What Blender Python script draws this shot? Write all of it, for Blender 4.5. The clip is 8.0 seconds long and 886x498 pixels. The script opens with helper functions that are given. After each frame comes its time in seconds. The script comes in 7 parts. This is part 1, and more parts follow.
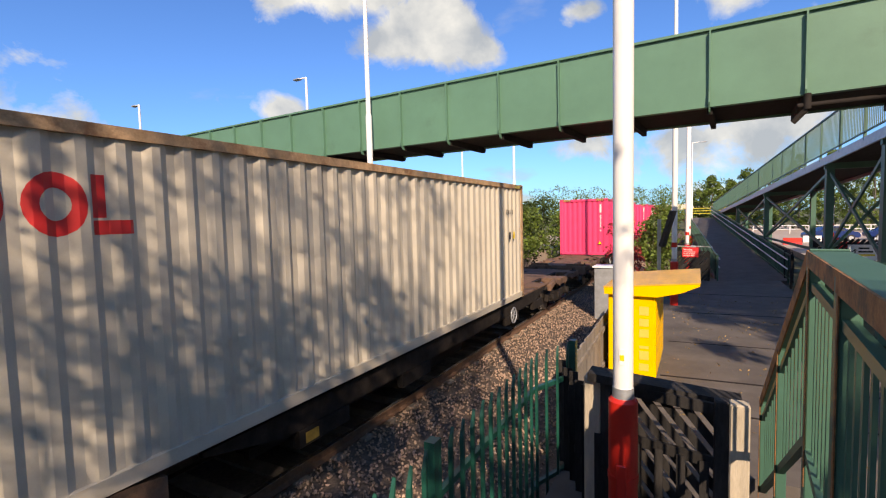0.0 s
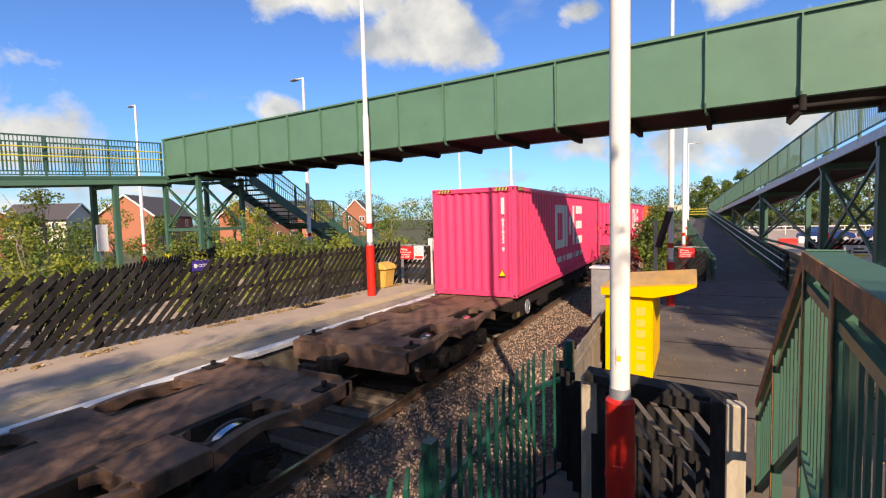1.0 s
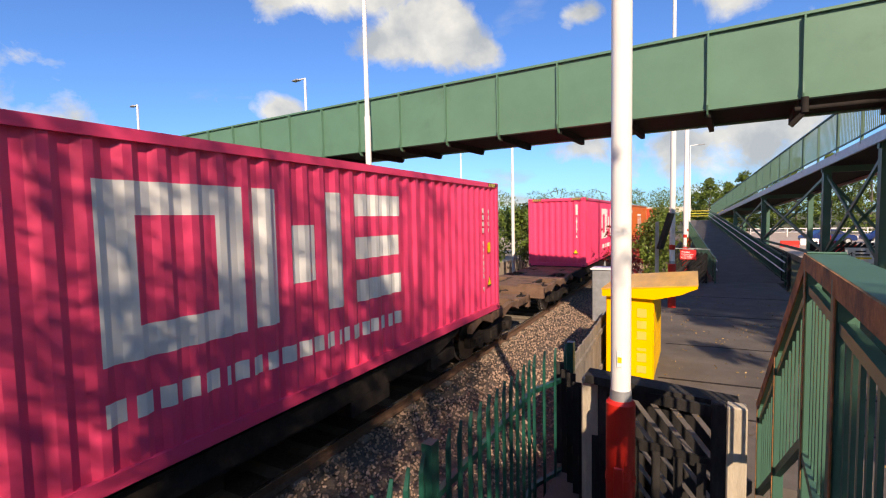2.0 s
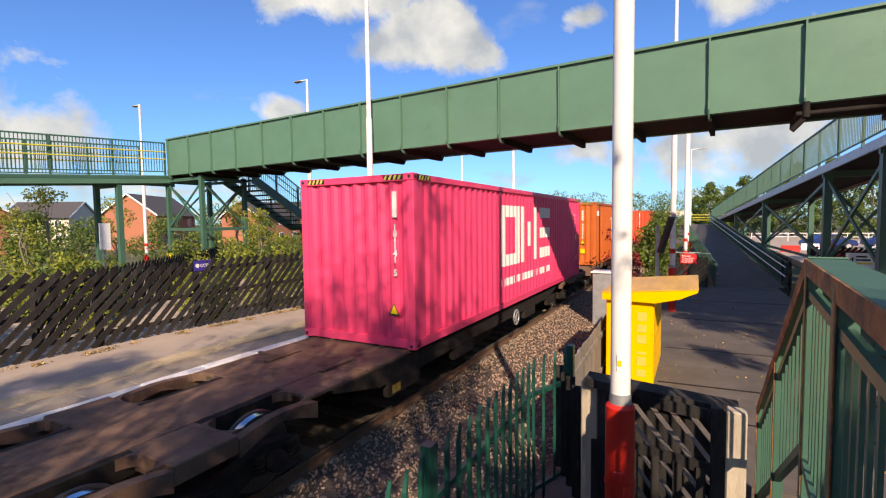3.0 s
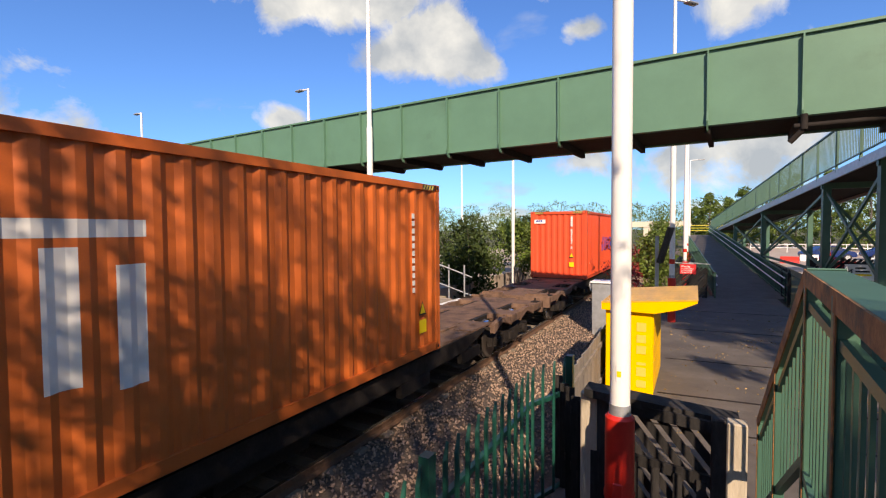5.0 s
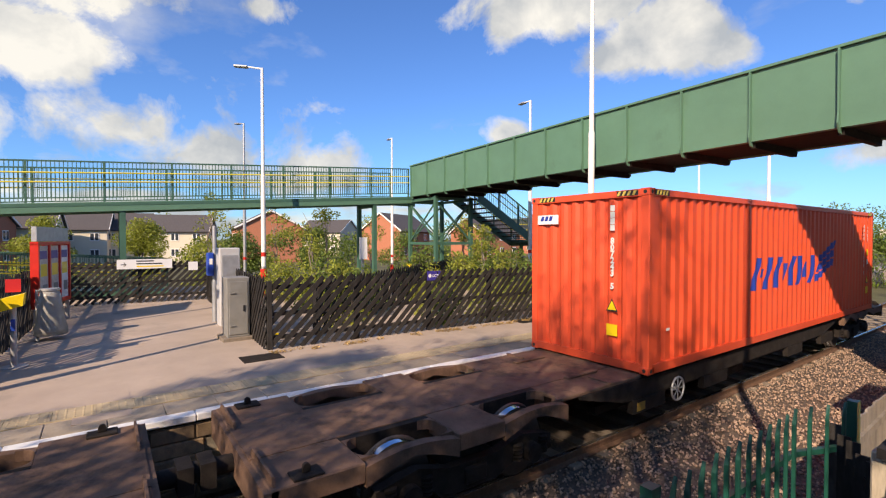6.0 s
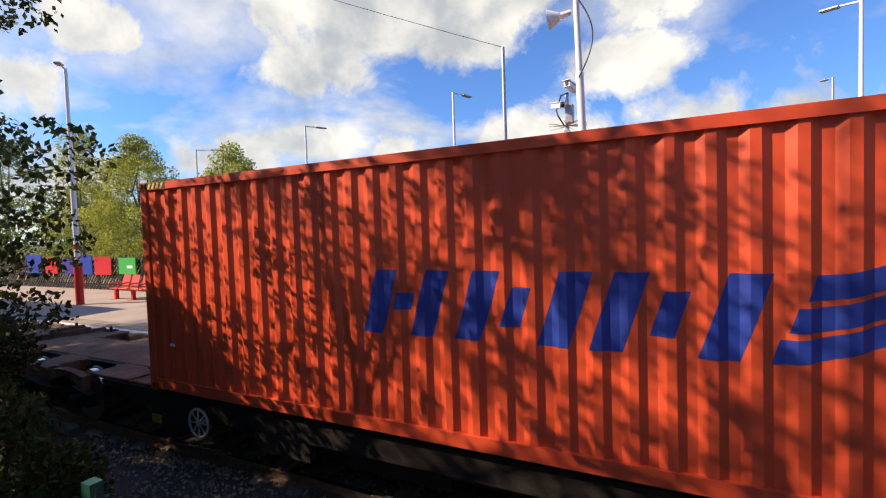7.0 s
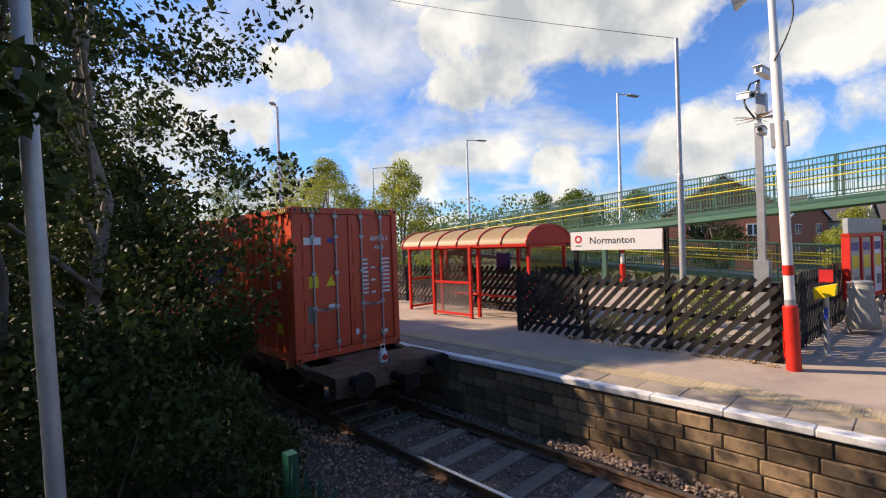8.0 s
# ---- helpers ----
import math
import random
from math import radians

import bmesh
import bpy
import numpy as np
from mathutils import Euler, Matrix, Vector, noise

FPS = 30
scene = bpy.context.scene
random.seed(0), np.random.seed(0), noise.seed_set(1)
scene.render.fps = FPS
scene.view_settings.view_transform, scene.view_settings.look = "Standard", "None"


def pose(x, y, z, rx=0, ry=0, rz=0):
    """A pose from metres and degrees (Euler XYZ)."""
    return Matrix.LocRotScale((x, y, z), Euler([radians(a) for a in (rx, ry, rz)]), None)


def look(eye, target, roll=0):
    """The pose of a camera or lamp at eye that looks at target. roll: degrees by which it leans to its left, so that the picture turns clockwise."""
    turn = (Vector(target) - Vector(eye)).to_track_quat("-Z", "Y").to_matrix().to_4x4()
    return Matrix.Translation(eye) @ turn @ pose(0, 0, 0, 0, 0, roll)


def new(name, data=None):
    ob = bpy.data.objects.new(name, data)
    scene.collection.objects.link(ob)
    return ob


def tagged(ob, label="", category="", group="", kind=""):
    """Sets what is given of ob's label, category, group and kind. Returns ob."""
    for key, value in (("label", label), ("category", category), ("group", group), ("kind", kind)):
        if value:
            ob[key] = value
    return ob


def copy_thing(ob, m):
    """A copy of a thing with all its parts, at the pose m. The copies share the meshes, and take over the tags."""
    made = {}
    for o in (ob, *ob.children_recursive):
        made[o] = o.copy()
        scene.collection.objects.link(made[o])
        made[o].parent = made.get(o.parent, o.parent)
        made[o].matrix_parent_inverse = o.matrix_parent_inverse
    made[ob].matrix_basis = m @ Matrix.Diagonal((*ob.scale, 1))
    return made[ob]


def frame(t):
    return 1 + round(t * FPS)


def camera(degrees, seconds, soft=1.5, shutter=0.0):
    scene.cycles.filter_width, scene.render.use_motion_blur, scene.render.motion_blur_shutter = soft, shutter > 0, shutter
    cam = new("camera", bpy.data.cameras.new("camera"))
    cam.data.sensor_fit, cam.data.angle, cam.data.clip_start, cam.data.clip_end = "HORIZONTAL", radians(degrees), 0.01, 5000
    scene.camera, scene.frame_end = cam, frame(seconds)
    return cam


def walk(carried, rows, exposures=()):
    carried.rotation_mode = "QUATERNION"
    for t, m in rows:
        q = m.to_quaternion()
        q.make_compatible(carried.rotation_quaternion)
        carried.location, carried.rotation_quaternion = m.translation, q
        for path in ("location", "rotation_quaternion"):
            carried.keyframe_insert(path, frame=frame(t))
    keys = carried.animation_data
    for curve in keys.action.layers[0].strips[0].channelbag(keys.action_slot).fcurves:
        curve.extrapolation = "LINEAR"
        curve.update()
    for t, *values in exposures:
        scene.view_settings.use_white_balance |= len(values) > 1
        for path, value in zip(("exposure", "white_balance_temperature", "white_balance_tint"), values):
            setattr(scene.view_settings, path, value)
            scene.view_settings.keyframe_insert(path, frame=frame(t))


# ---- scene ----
cam = camera(86.52, 8.0, soft=1.2)
PATH = [
    (0.0, pose(0, 0, 3.1, 86.22, 1.40, 28.35)),
    (0.5, pose(0, 0, 3.1, 86.30, 1.26, 28.11)),
    (1.0, pose(0, 0, 3.1, 86.30, 1.40, 28.00)),
    (1.5, pose(0, 0, 3.1, 86.31, 1.37, 28.06)),
    (3.0, pose(0, 0, 3.1, 86.64, 0.72, 28.23)),
    (3.5, pose(0, 0, 3.1, 86.67, 0.75, 28.24)),
    (4.0, pose(0, 0, 3.1, 86.70, 0.79, 28.15)),
    (4.2, pose(0, 0, 3.1, 86.72, 0.78, 28.13)),
    (4.9, pose(0, 0, 3.1, 87.65, 0.42, 28.15)),
    (5.3, pose(0, 0, 3.1, 88.19, 0.14, 29.75)),
    (5.5, pose(0, 0, 3.1, 88.75, 0.32, 34.14)),
    (5.7, pose(0, 0, 3.1, 88.93, 0.03, 40.97)),
    (6.0, pose(0, 0, 3.1, 88.80, 0.02, 54.33)),
    (6.5, pose(0, 0, 3.1, 87.34, 1.45, 84.71)),
    (7.0, pose(0, 0, 3.1, 87.70, 1.87, 116.75)),
    (7.5, pose(0, 0, 3.1, 89.44, 1.82, 129.45)),
    (8.0, pose(0, 0, 3.1, 89.46, 1.92, 135.83)),
]
walk(cam, PATH, exposures=[(0.0, 0.33, 8300, 20), (5.5, 0.33, 8300, 20), (6.5, 0.33, 8300, 20), (7.0, 0.48, 8300, 20), (8.0, 0.46, 8300, 20)])

# ---- light ----
SUN_AZ = Vector((0.50, -0.866, 0)).normalized()
SUN_EL = radians(33)
to_sun = SUN_AZ * math.cos(SUN_EL) + Vector((0, 0, math.sin(SUN_EL)))
sun_data = bpy.data.lights.new("sun", "SUN")
sun_data.energy, sun_data.angle, sun_data.color = 5.0, radians(0.6), (1.0, 0.92, 0.80)
sun = new("sun", sun_data)
sun.matrix_world = look(to_sun * 50, (0, 0, 0))


def make_sky():
    w = bpy.data.worlds.new("sky")
    scene.world = w
    w.use_nodes = True
    nt = w.node_tree
    nt.nodes.clear()
    N = nt.nodes.new
    L = nt.links.new
    out, bg = N("ShaderNodeOutputWorld"), N("ShaderNodeBackground")
    L(bg.outputs[0], out.inputs[0])
    bg.inputs[1].default_value = 0.107
    sky = N("ShaderNodeTexSky")
    sky.sky_type, sky.sun_disc = "NISHITA", False
    sky.sun_elevation = SUN_EL
    sky.sun_rotation = math.atan2(SUN_AZ.x, SUN_AZ.y)
    sky.air_density, sky.dust_density, sky.ozone_density = 1.0, 0.6, 2.5
    geo = N("ShaderNodeTexCoord")
    # clouds: noise on a flat layer high above, plus a few large cumulus
    sep = N("ShaderNodeSeparateXYZ")
    L(geo.outputs["Generated"], sep.inputs[0])

    def m(op, a, b=None, clamp=False):
        n = N("ShaderNodeMath")
        n.operation, n.use_clamp = op, clamp
        for i, v in enumerate((a, b)):
            if v is None:
                continue
            if isinstance(v, (int, float)):
                n.inputs[i].default_value = v
            else:
                L(v, n.inputs[i])
        return n.outputs[0]

    zz = m("MAXIMUM", sep.outputs[2], 0.0)
    den = m("ADD", zz, 0.16)
    px, py = m("DIVIDE", sep.outputs[0], den), m("DIVIDE", sep.outputs[1], den)
    comb = N("ShaderNodeCombineXYZ")
    L(px, comb.inputs[0]), L(py, comb.inputs[1])

    def noise_tex(vec, scale, detail, rough, dist=0.0, seed=0.0):
        n = N("ShaderNodeTexNoise")
        n.noise_dimensions = "4D"
        n.inputs["W"].default_value = seed
        n.inputs["Scale"].default_value = scale
        n.inputs["Detail"].default_value = detail
        n.inputs["Roughness"].default_value = rough
        n.inputs["Distortion"].default_value = dist
        L(vec, n.inputs["Vector"])
        return n.outputs["Fac"]

    big = noise_tex(comb.outputs[0], 1.1, 7.0, 0.55, 0.25, 3.1)
    fine = noise_tex(geo.outputs["Generated"], 7.0, 9.0, 0.62, 0.35, 1.7)

    total = None
    for yaw, el, size, gain in CUMULUS:
        d = Vector((-math.sin(radians(yaw)) * math.cos(radians(el)), math.cos(radians(yaw)) * math.cos(radians(el)), math.sin(radians(el))))
        sub = N("ShaderNodeVectorMath")
        sub.operation = "SUBTRACT"
        L(geo.outputs["Generated"], sub.inputs[0])
        sub.inputs[1].default_value = d
        sc = N("ShaderNodeVectorMath")
        sc.operation = "MULTIPLY"
        L(sub.outputs[0], sc.inputs[0])
        sc.inputs[1].default_value = (1, 1, 1.7)
        ln = N("ShaderNodeVectorMath")
        ln.operation = "LENGTH"
        L(sc.outputs[0], ln.inputs[0])
        v = m("MULTIPLY", m("SUBTRACT", 1.0, m("DIVIDE", ln.outputs["Value"], math.radians(size)), True), gain)
        total = v if total is None else m("MAXIMUM", total, v)
    body = m("ADD", total, m("MULTIPLY", m("SUBTRACT", fine, 0.5), 2.6))
    cum = m("MULTIPLY", m("SUBTRACT", body, 0.30), 2.6, True)
    # more cloud on the sun's side of the sky
    side = m("ADD", m("MULTIPLY", sep.outputs[1], -0.09), m("MULTIPLY", sep.outputs[0], -0.02))
    rim = m("MULTIPLY", m("MULTIPLY", m("SUBTRACT", 0.16, zz), 6.0, True), 0.13)
    layer = m("MULTIPLY", m("SUBTRACT", m("ADD", m("ADD", big, side), rim), 0.545), 6.0, True)
    # layer kept thick overhead, out of view, to whiten the fill light
    low = m("MULTIPLY", m("SUBTRACT", 0.42, zz), 4.0, True)
    layer = m("MULTIPLY", layer, m("ADD", m("MULTIPLY", low, 0.3), 0.7))
    cover = m("MAXIMUM", cum, layer)
    # underside shading of the clouds
    shade = noise_tex(geo.outputs["Generated"], 8.0, 6.0, 0.55, 0.2, 5.2)
    ramp = N("ShaderNodeMix")
    ramp.data_type = "RGBA"
    L(m("MULTIPLY", m("SUBTRACT", shade, 0.38), 4.0, True), ramp.inputs[0])
    ramp.inputs[6].default_value = (3.2, 4.1, 4.9, 1)
    ramp.inputs[7].default_value = (6.5, 7.5, 7.8, 1)
    tint = N("ShaderNodeMix")
    tint.data_type, tint.blend_type = "RGBA", "MULTIPLY"
    tint.inputs[0].default_value = 1.0
    L(sky.outputs[0], tint.inputs[6])
    tint.inputs[7].default_value = (0.42, 0.935, 1.64, 1)
    mix = N("ShaderNodeMix")
    mix.data_type = "RGBA"
    L(m("MULTIPLY", cover, 0.95), mix.inputs[0])
    L(tint.outputs[2], mix.inputs[6]), L(ramp.outputs[2], mix.inputs[7])
    L(mix.outputs[2], bg.inputs[0])


# yaw from the track's far end, elevation, size in degrees, strength
CUMULUS = [(46, 24.5, 8, 1.3), (34, 20, 8, 1.3), (87, 25, 8, 1.1), (92, 18, 7, 1.0), (90, 11, 10, 0.75), (75, 24.5, 4, 1.1), (136, 25, 9, 1.3), (114, 23, 11, 1.3), (11, 22, 4, 1.0),
           (29, 21, 10, 1.5), (39, 27, 13, 1.5), (24, 19, 5, 1.2), (46.5, 12.5, 4, 1.2), (70, 8, 9, 0.9), (2, 8, 10, 0.9), (-8, 9, 10, 1.0), (12, 8, 6, 0.8), (-4, 22, 6, 1.0),
           (123, 25, 14, 1.3), (92, 26, 13, 1.3), (95, 17, 8, 1.2), (122, 9, 9, 1.0), (105, 10, 11, 1.2), (152, 20, 6, 1.5), (131, 19, 10, 1.3), (108, 27, 12, 1.2), (140, 8, 12, 0.9), (80, 9, 7, 0.9), (165, 14, 14, 1.1), (200, 30, 22, 1.2), (240, 35, 24, 1.2)]
make_sky()


# ---- materials ----
def material(name, color, rough=0.6, metal=0.0, vary=0.25, scale=6.0, bump=0.15, stain=None, stain_amount=0.35, grain=60.0, rand=0.0, spec=0.5, stretch=(1, 1, 1), trans=0.0):
    mt = bpy.data.materials.new(name)
    mt.use_nodes = True
    nt = mt.node_tree
    N, L = nt.nodes.new, nt.links.new
    b = nt.nodes["Principled BSDF"]
    b.inputs["Roughness"].default_value = rough
    b.inputs["Metallic"].default_value = metal
    b.inputs["Specular IOR Level"].default_value = spec
    tc = N("ShaderNodeTexCoord")
    mp = N("ShaderNodeMapping")
    mp.inputs["Scale"].default_value = stretch
    L(tc.outputs["Object"], mp.inputs[0])
    n1, n2 = N("ShaderNodeTexNoise"), N("ShaderNodeTexNoise")
    for n, s, d in ((n1, scale, 6.0), (n2, grain, 4.0)):
        n.inputs["Scale"].default_value, n.inputs["Detail"].default_value = s, d
        n.inputs["Roughness"].default_value = 0.62
        L(mp.outputs[0], n.inputs["Vector"])
    c = Vector(color)
    r1 = N("ShaderNodeValToRGB")
    r1.color_ramp.elements[0].position, r1.color_ramp.elements[1].position = 0.3, 0.72
    r1.color_ramp.elements[0].color = (*(c * (1 - vary)), 1)
    r1.color_ramp.elements[1].color = (*[min(1, v) for v in c * (1 + vary)], 1)
    L(n1.outputs["Fac"], r1.inputs[0])
    last = r1.outputs[0]
    g = N("ShaderNodeMix")
    g.data_type, g.blend_type = "RGBA", "OVERLAY"
    g.inputs[0].default_value = min(1.0, vary * 1.4)
    L(last, g.inputs[6]), L(n2.outputs["Color"], g.inputs[7])
    hs = N("ShaderNodeHueSaturation")
    hs.inputs["Saturation"].default_value = 1.0
    sepc = N("ShaderNodeRGBToBW")
    L(n2.outputs["Color"], sepc.inputs[0])
    nt.links.remove(g.inputs[7].links[0])
    L(sepc.outputs[0], g.inputs[7])
    last = g.outputs[2]
    if stain:
        n3 = N("ShaderNodeTexNoise")
        n3.inputs["Scale"].default_value, n3.inputs["Detail"].default_value = scale * 0.6, 8.0
        n3.inputs["Roughness"].default_value = 0.7
        L(mp.outputs[0], n3.inputs["Vector"])
        r3 = N("ShaderNodeValToRGB")
        r3.color_ramp.elements[0].position = 0.66 - 0.3 * stain_amount
        r3.color_ramp.elements[1].position = 0.80 - 0.2 * stain_amount
        L(n3.outputs["Fac"], r3.inputs[0])
        sm = N("ShaderNodeMix")
        sm.data_type = "RGBA"
        L(r3.outputs[0], sm.inputs[0]), L(last, sm.inputs[6])
        sm.inputs[7].default_value = (*stain, 1)
        last = sm.outputs[2]
    if rand:
        oi = N("ShaderNodeObjectInfo")
        gi = N("ShaderNodeNewGeometry")
        ad = N("ShaderNodeMath")
        ad.operation = "ADD"
        L(oi.outputs["Random"], ad.inputs[0]), L(gi.outputs["Random Per Island"], ad.inputs[1])
        fr = N("ShaderNodeMath")
        fr.operation = "FRACT"
        L(ad.outputs[0], fr.inputs[0])
        mr = N("ShaderNodeMapRange")
        mr.inputs[3].default_value, mr.inputs[4].default_value = 1 - rand, 1 + rand
        L(fr.outputs[0], mr.inputs[0]), L(mr.outputs[0], hs.inputs["Value"])
        L(last, hs.inputs["Color"])
        last = hs.outputs[0]
    L(last, b.inputs["Base Color"])
    if bump:
        bp = N("ShaderNodeBump")
        bp.inputs["Strength"].default_value, bp.inputs["Distance"].default_value = bump, 0.01
        L(n2.outputs["Fac"], bp.inputs["Height"]), L(bp.outputs[0], b.inputs["Normal"])
    if trans:
        t = N("ShaderNodeBsdfTranslucent")
        L(last, t.inputs[0])
        mx = N("ShaderNodeMixShader")
        mx.inputs[0].default_value = trans
        L(b.outputs[0], mx.inputs[1]), L(t.outputs[0], mx.inputs[2])
        L(mx.outputs[0], nt.nodes["Material Output"].inputs[0])
    return mt


M = {}
M["green"] = material("green_paint", (0.088, 0.205, 0.138), 0.5, vary=0.10, scale=1.2, bump=0.05, stain=(0.07, 0.15, 0.10), stain_amount=0.2)
M["rust"] = material("rusty_edge", (0.32, 0.14, 0.05), 0.85, vary=0.5, scale=7, stain=(0.05, 0.06, 0.045), stain_amount=0.6)
M["rail_green"] = material("railing_green_paint", (0.046, 0.128, 0.090), 0.5, vary=0.12, scale=2, bump=0.05)
M["palisade"] = material("palisade_green", (0.006, 0.075, 0.054), 0.4, vary=0.15, scale=3, bump=0.04)
M["yellow_rail"] = material("yellow_handrail_paint", (0.72, 0.60, 0.05), 0.45, vary=0.1, bump=0.03)
M["black_wood"] = material("black_stained_timber", (0.026, 0.024, 0.023), 0.8, spec=0.25, vary=0.5, scale=5, grain=40, bump=0.4, stain=(0.062, 0.056, 0.052), stain_amount=0.35, rand=0.35, stretch=(1, 1, 0.3))
M["grey_wood"] = material("weathered_timber", (0.22, 0.19, 0.16), 0.85, vary=0.35, scale=4, bump=0.5, stretch=(1, 1, 0.2))
# gate post timber, paler than grey_wood: sunlit brightness put into the colour
M["pale_wood"] = material("sunlit_pale_timber", (0.43, 0.37, 0.28), 0.85, vary=0.25, scale=4, bump=0.5, stain=(0.20, 0.17, 0.13), stain_amount=0.3, stretch=(1, 1, 0.2))
M["white_paint"] = material("white_paint", (0.80, 0.79, 0.76), 0.4, vary=0.05, scale=2, bump=0.03, stain=(0.6, 0.57, 0.5), stain_amount=0.1)
M["red_paint"] = material("red_paint", (0.62, 0.025, 0.015), 0.4, vary=0.12, scale=3, bump=0.04, stain=(0.4, 0.03, 0.02), stain_amount=0.15)
M["galv"] = material("galvanised_steel", (0.42, 0.44, 0.46), 0.5, 0.6, vary=0.15, scale=6, bump=0.05)
M["grey_steel"] = material("grey_painted_steel", (0.21, 0.21, 0.20), 0.55, vary=0.12, scale=4, bump=0.05)
M["pale_steel"] = material("pale_grey_painted_steel", (0.47, 0.48, 0.49), 0.5, vary=0.08, scale=4, bump=0.04)
M["asphalt"] = material("asphalt", (0.110, 0.095, 0.084), 0.9, vary=0.25, scale=1.4, grain=160, bump=0.5, stain=(0.15, 0.135, 0.12), stain_amount=0.35)
M["platform"] = material("worn_pale_tarmac", (0.40, 0.32, 0.26), 0.9, vary=0.14, scale=0.9, grain=140, bump=0.4, stain=(0.26, 0.225, 0.19), stain_amount=0.4)
M["tactile"] = material("buff_tactile_paving", (0.44, 0.35, 0.22), 0.85, vary=0.16, scale=3, grain=90, bump=0.4, stain=(0.32, 0.27, 0.2), stain_amount=0.3, rand=0.12)
M["paving"] = material("worn_paving_slab", (0.30, 0.25, 0.19), 0.9, vary=0.2, scale=3, grain=90, bump=0.4, stain=(0.20, 0.18, 0.15), stain_amount=0.4, rand=0.14)
M["coping"] = material("painted_coping", (0.74, 0.74, 0.72), 0.7, vary=0.08, scale=4, bump=0.2, stain=(0.42, 0.40, 0.37), stain_amount=0.5, rand=0.08)
M["stone"] = material("sandstone_block", (0.25, 0.17, 0.10), 0.9, vary=0.35, scale=5, grain=50, bump=0.6, stain=(0.10, 0.075, 0.055), stain_amount=0.5, rand=0.5)
M["mortar"] = material("mortar", (0.20, 0.17, 0.13), 0.95, vary=0.3, bump=0.4)
M["ballast"] = material("ballast_stone", (0.36, 0.25, 0.185), 0.9, vary=0.35, scale=14, grain=80, bump=0.5, stain=(0.16, 0.12, 0.09), stain_amount=0.4, rand=0.4)
M["bed"] = material("ballast_bed", (0.12, 0.09, 0.07), 0.95, vary=0.5, scale=22, grain=60, bump=1.0, stain=(0.10, 0.075, 0.055), stain_amount=0.5)
M["rail_side"] = material("rusty_rail", (0.12, 0.065, 0.04), 0.8, vary=0.3, scale=12, bump=0.2)
M["rail_top"] = material("worn_rail_head", (0.55, 0.54, 0.52), 0.25, 0.9, vary=0.1, scale=3, bump=0.02)
M["sleeper"] = material("concrete_sleeper", (0.20, 0.165, 0.13), 0.9, vary=0.25, scale=6, bump=0.4, stain=(0.14, 0.11, 0.085), stain_amount=0.4, rand=0.2)
M["wagon"] = material("brake_dust_brown_steel", (0.165, 0.098, 0.068), 0.85, spec=0.25, vary=0.3, scale=3, bump=0.25, stain=(0.035, 0.027, 0.024), stain_amount=0.5)
# near-black: grime, plus the shade under wagons and decks put into the colour
M["wagon_dark"] = material("grime_and_shade_dark", (0.022, 0.018, 0.016), 0.85, spec=0.2, vary=0.4, scale=6, bump=0.3)
M["wheel"] = material("wheel_steel", (0.09, 0.075, 0.065), 0.5, 0.4, vary=0.2, scale=6, bump=0.1)
M["tread"] = material("polished_wheel_tread", (0.7, 0.7, 0.72), 0.15, 1.0, vary=0.05, bump=0.0)
M["yellow"] = material("yellow_enamel", (0.92, 0.50, 0.0), 0.4, vary=0.06, scale=2, bump=0.03)
M["roof_wood"] = material("varnished_canopy", (0.70, 0.38, 0.045), 0.45, vary=0.2, scale=5, grain=30, bump=0.15, stretch=(1, 0.2, 1))
M["grit"] = material("yellow_grit_bin_plastic", (0.70, 0.42, 0.10), 0.5, vary=0.1, scale=3, bump=0.1)
M["earth"] = material("earth_and_grass", (0.085, 0.085, 0.035), 0.95, vary=0.45, scale=0.7, grain=25, bump=0.8, stain=(0.11, 0.085, 0.05), stain_amount=0.4)
M["black"] = material("black_plastic", (0.02, 0.02, 0.022), 0.45, vary=0.1, bump=0.03)
M["blue"] = material("blue_enamel", (0.01, 0.06, 0.38), 0.4, vary=0.08, bump=0.03)
M["navy"] = material("purple_blue_sign", (0.05, 0.04, 0.28), 0.4, vary=0.05, bump=0.0)
M["sign_white"] = material("sign_white", (0.80, 0.80, 0.80), 0.4, vary=0.03, bump=0.0)
M["sign_red"] = material("sign_red", (0.62, 0.03, 0.035), 0.4, vary=0.04, bump=0.0)
M["sign_black"] = material("sign_black", (0.02, 0.02, 0.02), 0.5, vary=0.05, bump=0.0)
M["sign_yellow"] = material("sign_yellow", (0.85, 0.62, 0.02), 0.4, vary=0.05, bump=0.0)
M["height_yellow"] = material("faded_yellow_stripe", (0.62, 0.47, 0.10), 0.6, vary=0.2, bump=0.0)
M["paper"] = material("printed_paper", (0.52, 0.50, 0.46), 0.6, vary=0.2, scale=9, bump=0.0)
M["grimy_yellow"] = material("grimy_yellow_paint", (0.30, 0.20, 0.035), 0.7, vary=0.3, bump=0.1, stain=(0.08, 0.06, 0.04), stain_amount=0.5)
M["pale_yellow"] = material("pale_grey_lettering", (0.86, 0.50, 0.09), 0.4, vary=0.04, bump=0.0)
M["pink"] = material("magenta_container_paint", (0.86, 0.062, 0.170), 0.42, vary=0.06, scale=1.5, bump=0.05, stain=(0.68, 0.06, 0.15), stain_amount=0.2)
M["orange"] = material("orange_container_paint", (0.60, 0.13, 0.025), 0.5, vary=0.10, scale=1.5, bump=0.06, stain=(0.42, 0.10, 0.03), stain_amount=0.3)
M["red_box"] = material("red_orange_container_paint", (0.74, 0.088, 0.035), 0.42, vary=0.08, scale=1.5, bump=0.05, stain=(0.56, 0.06, 0.025), stain_amount=0.2)
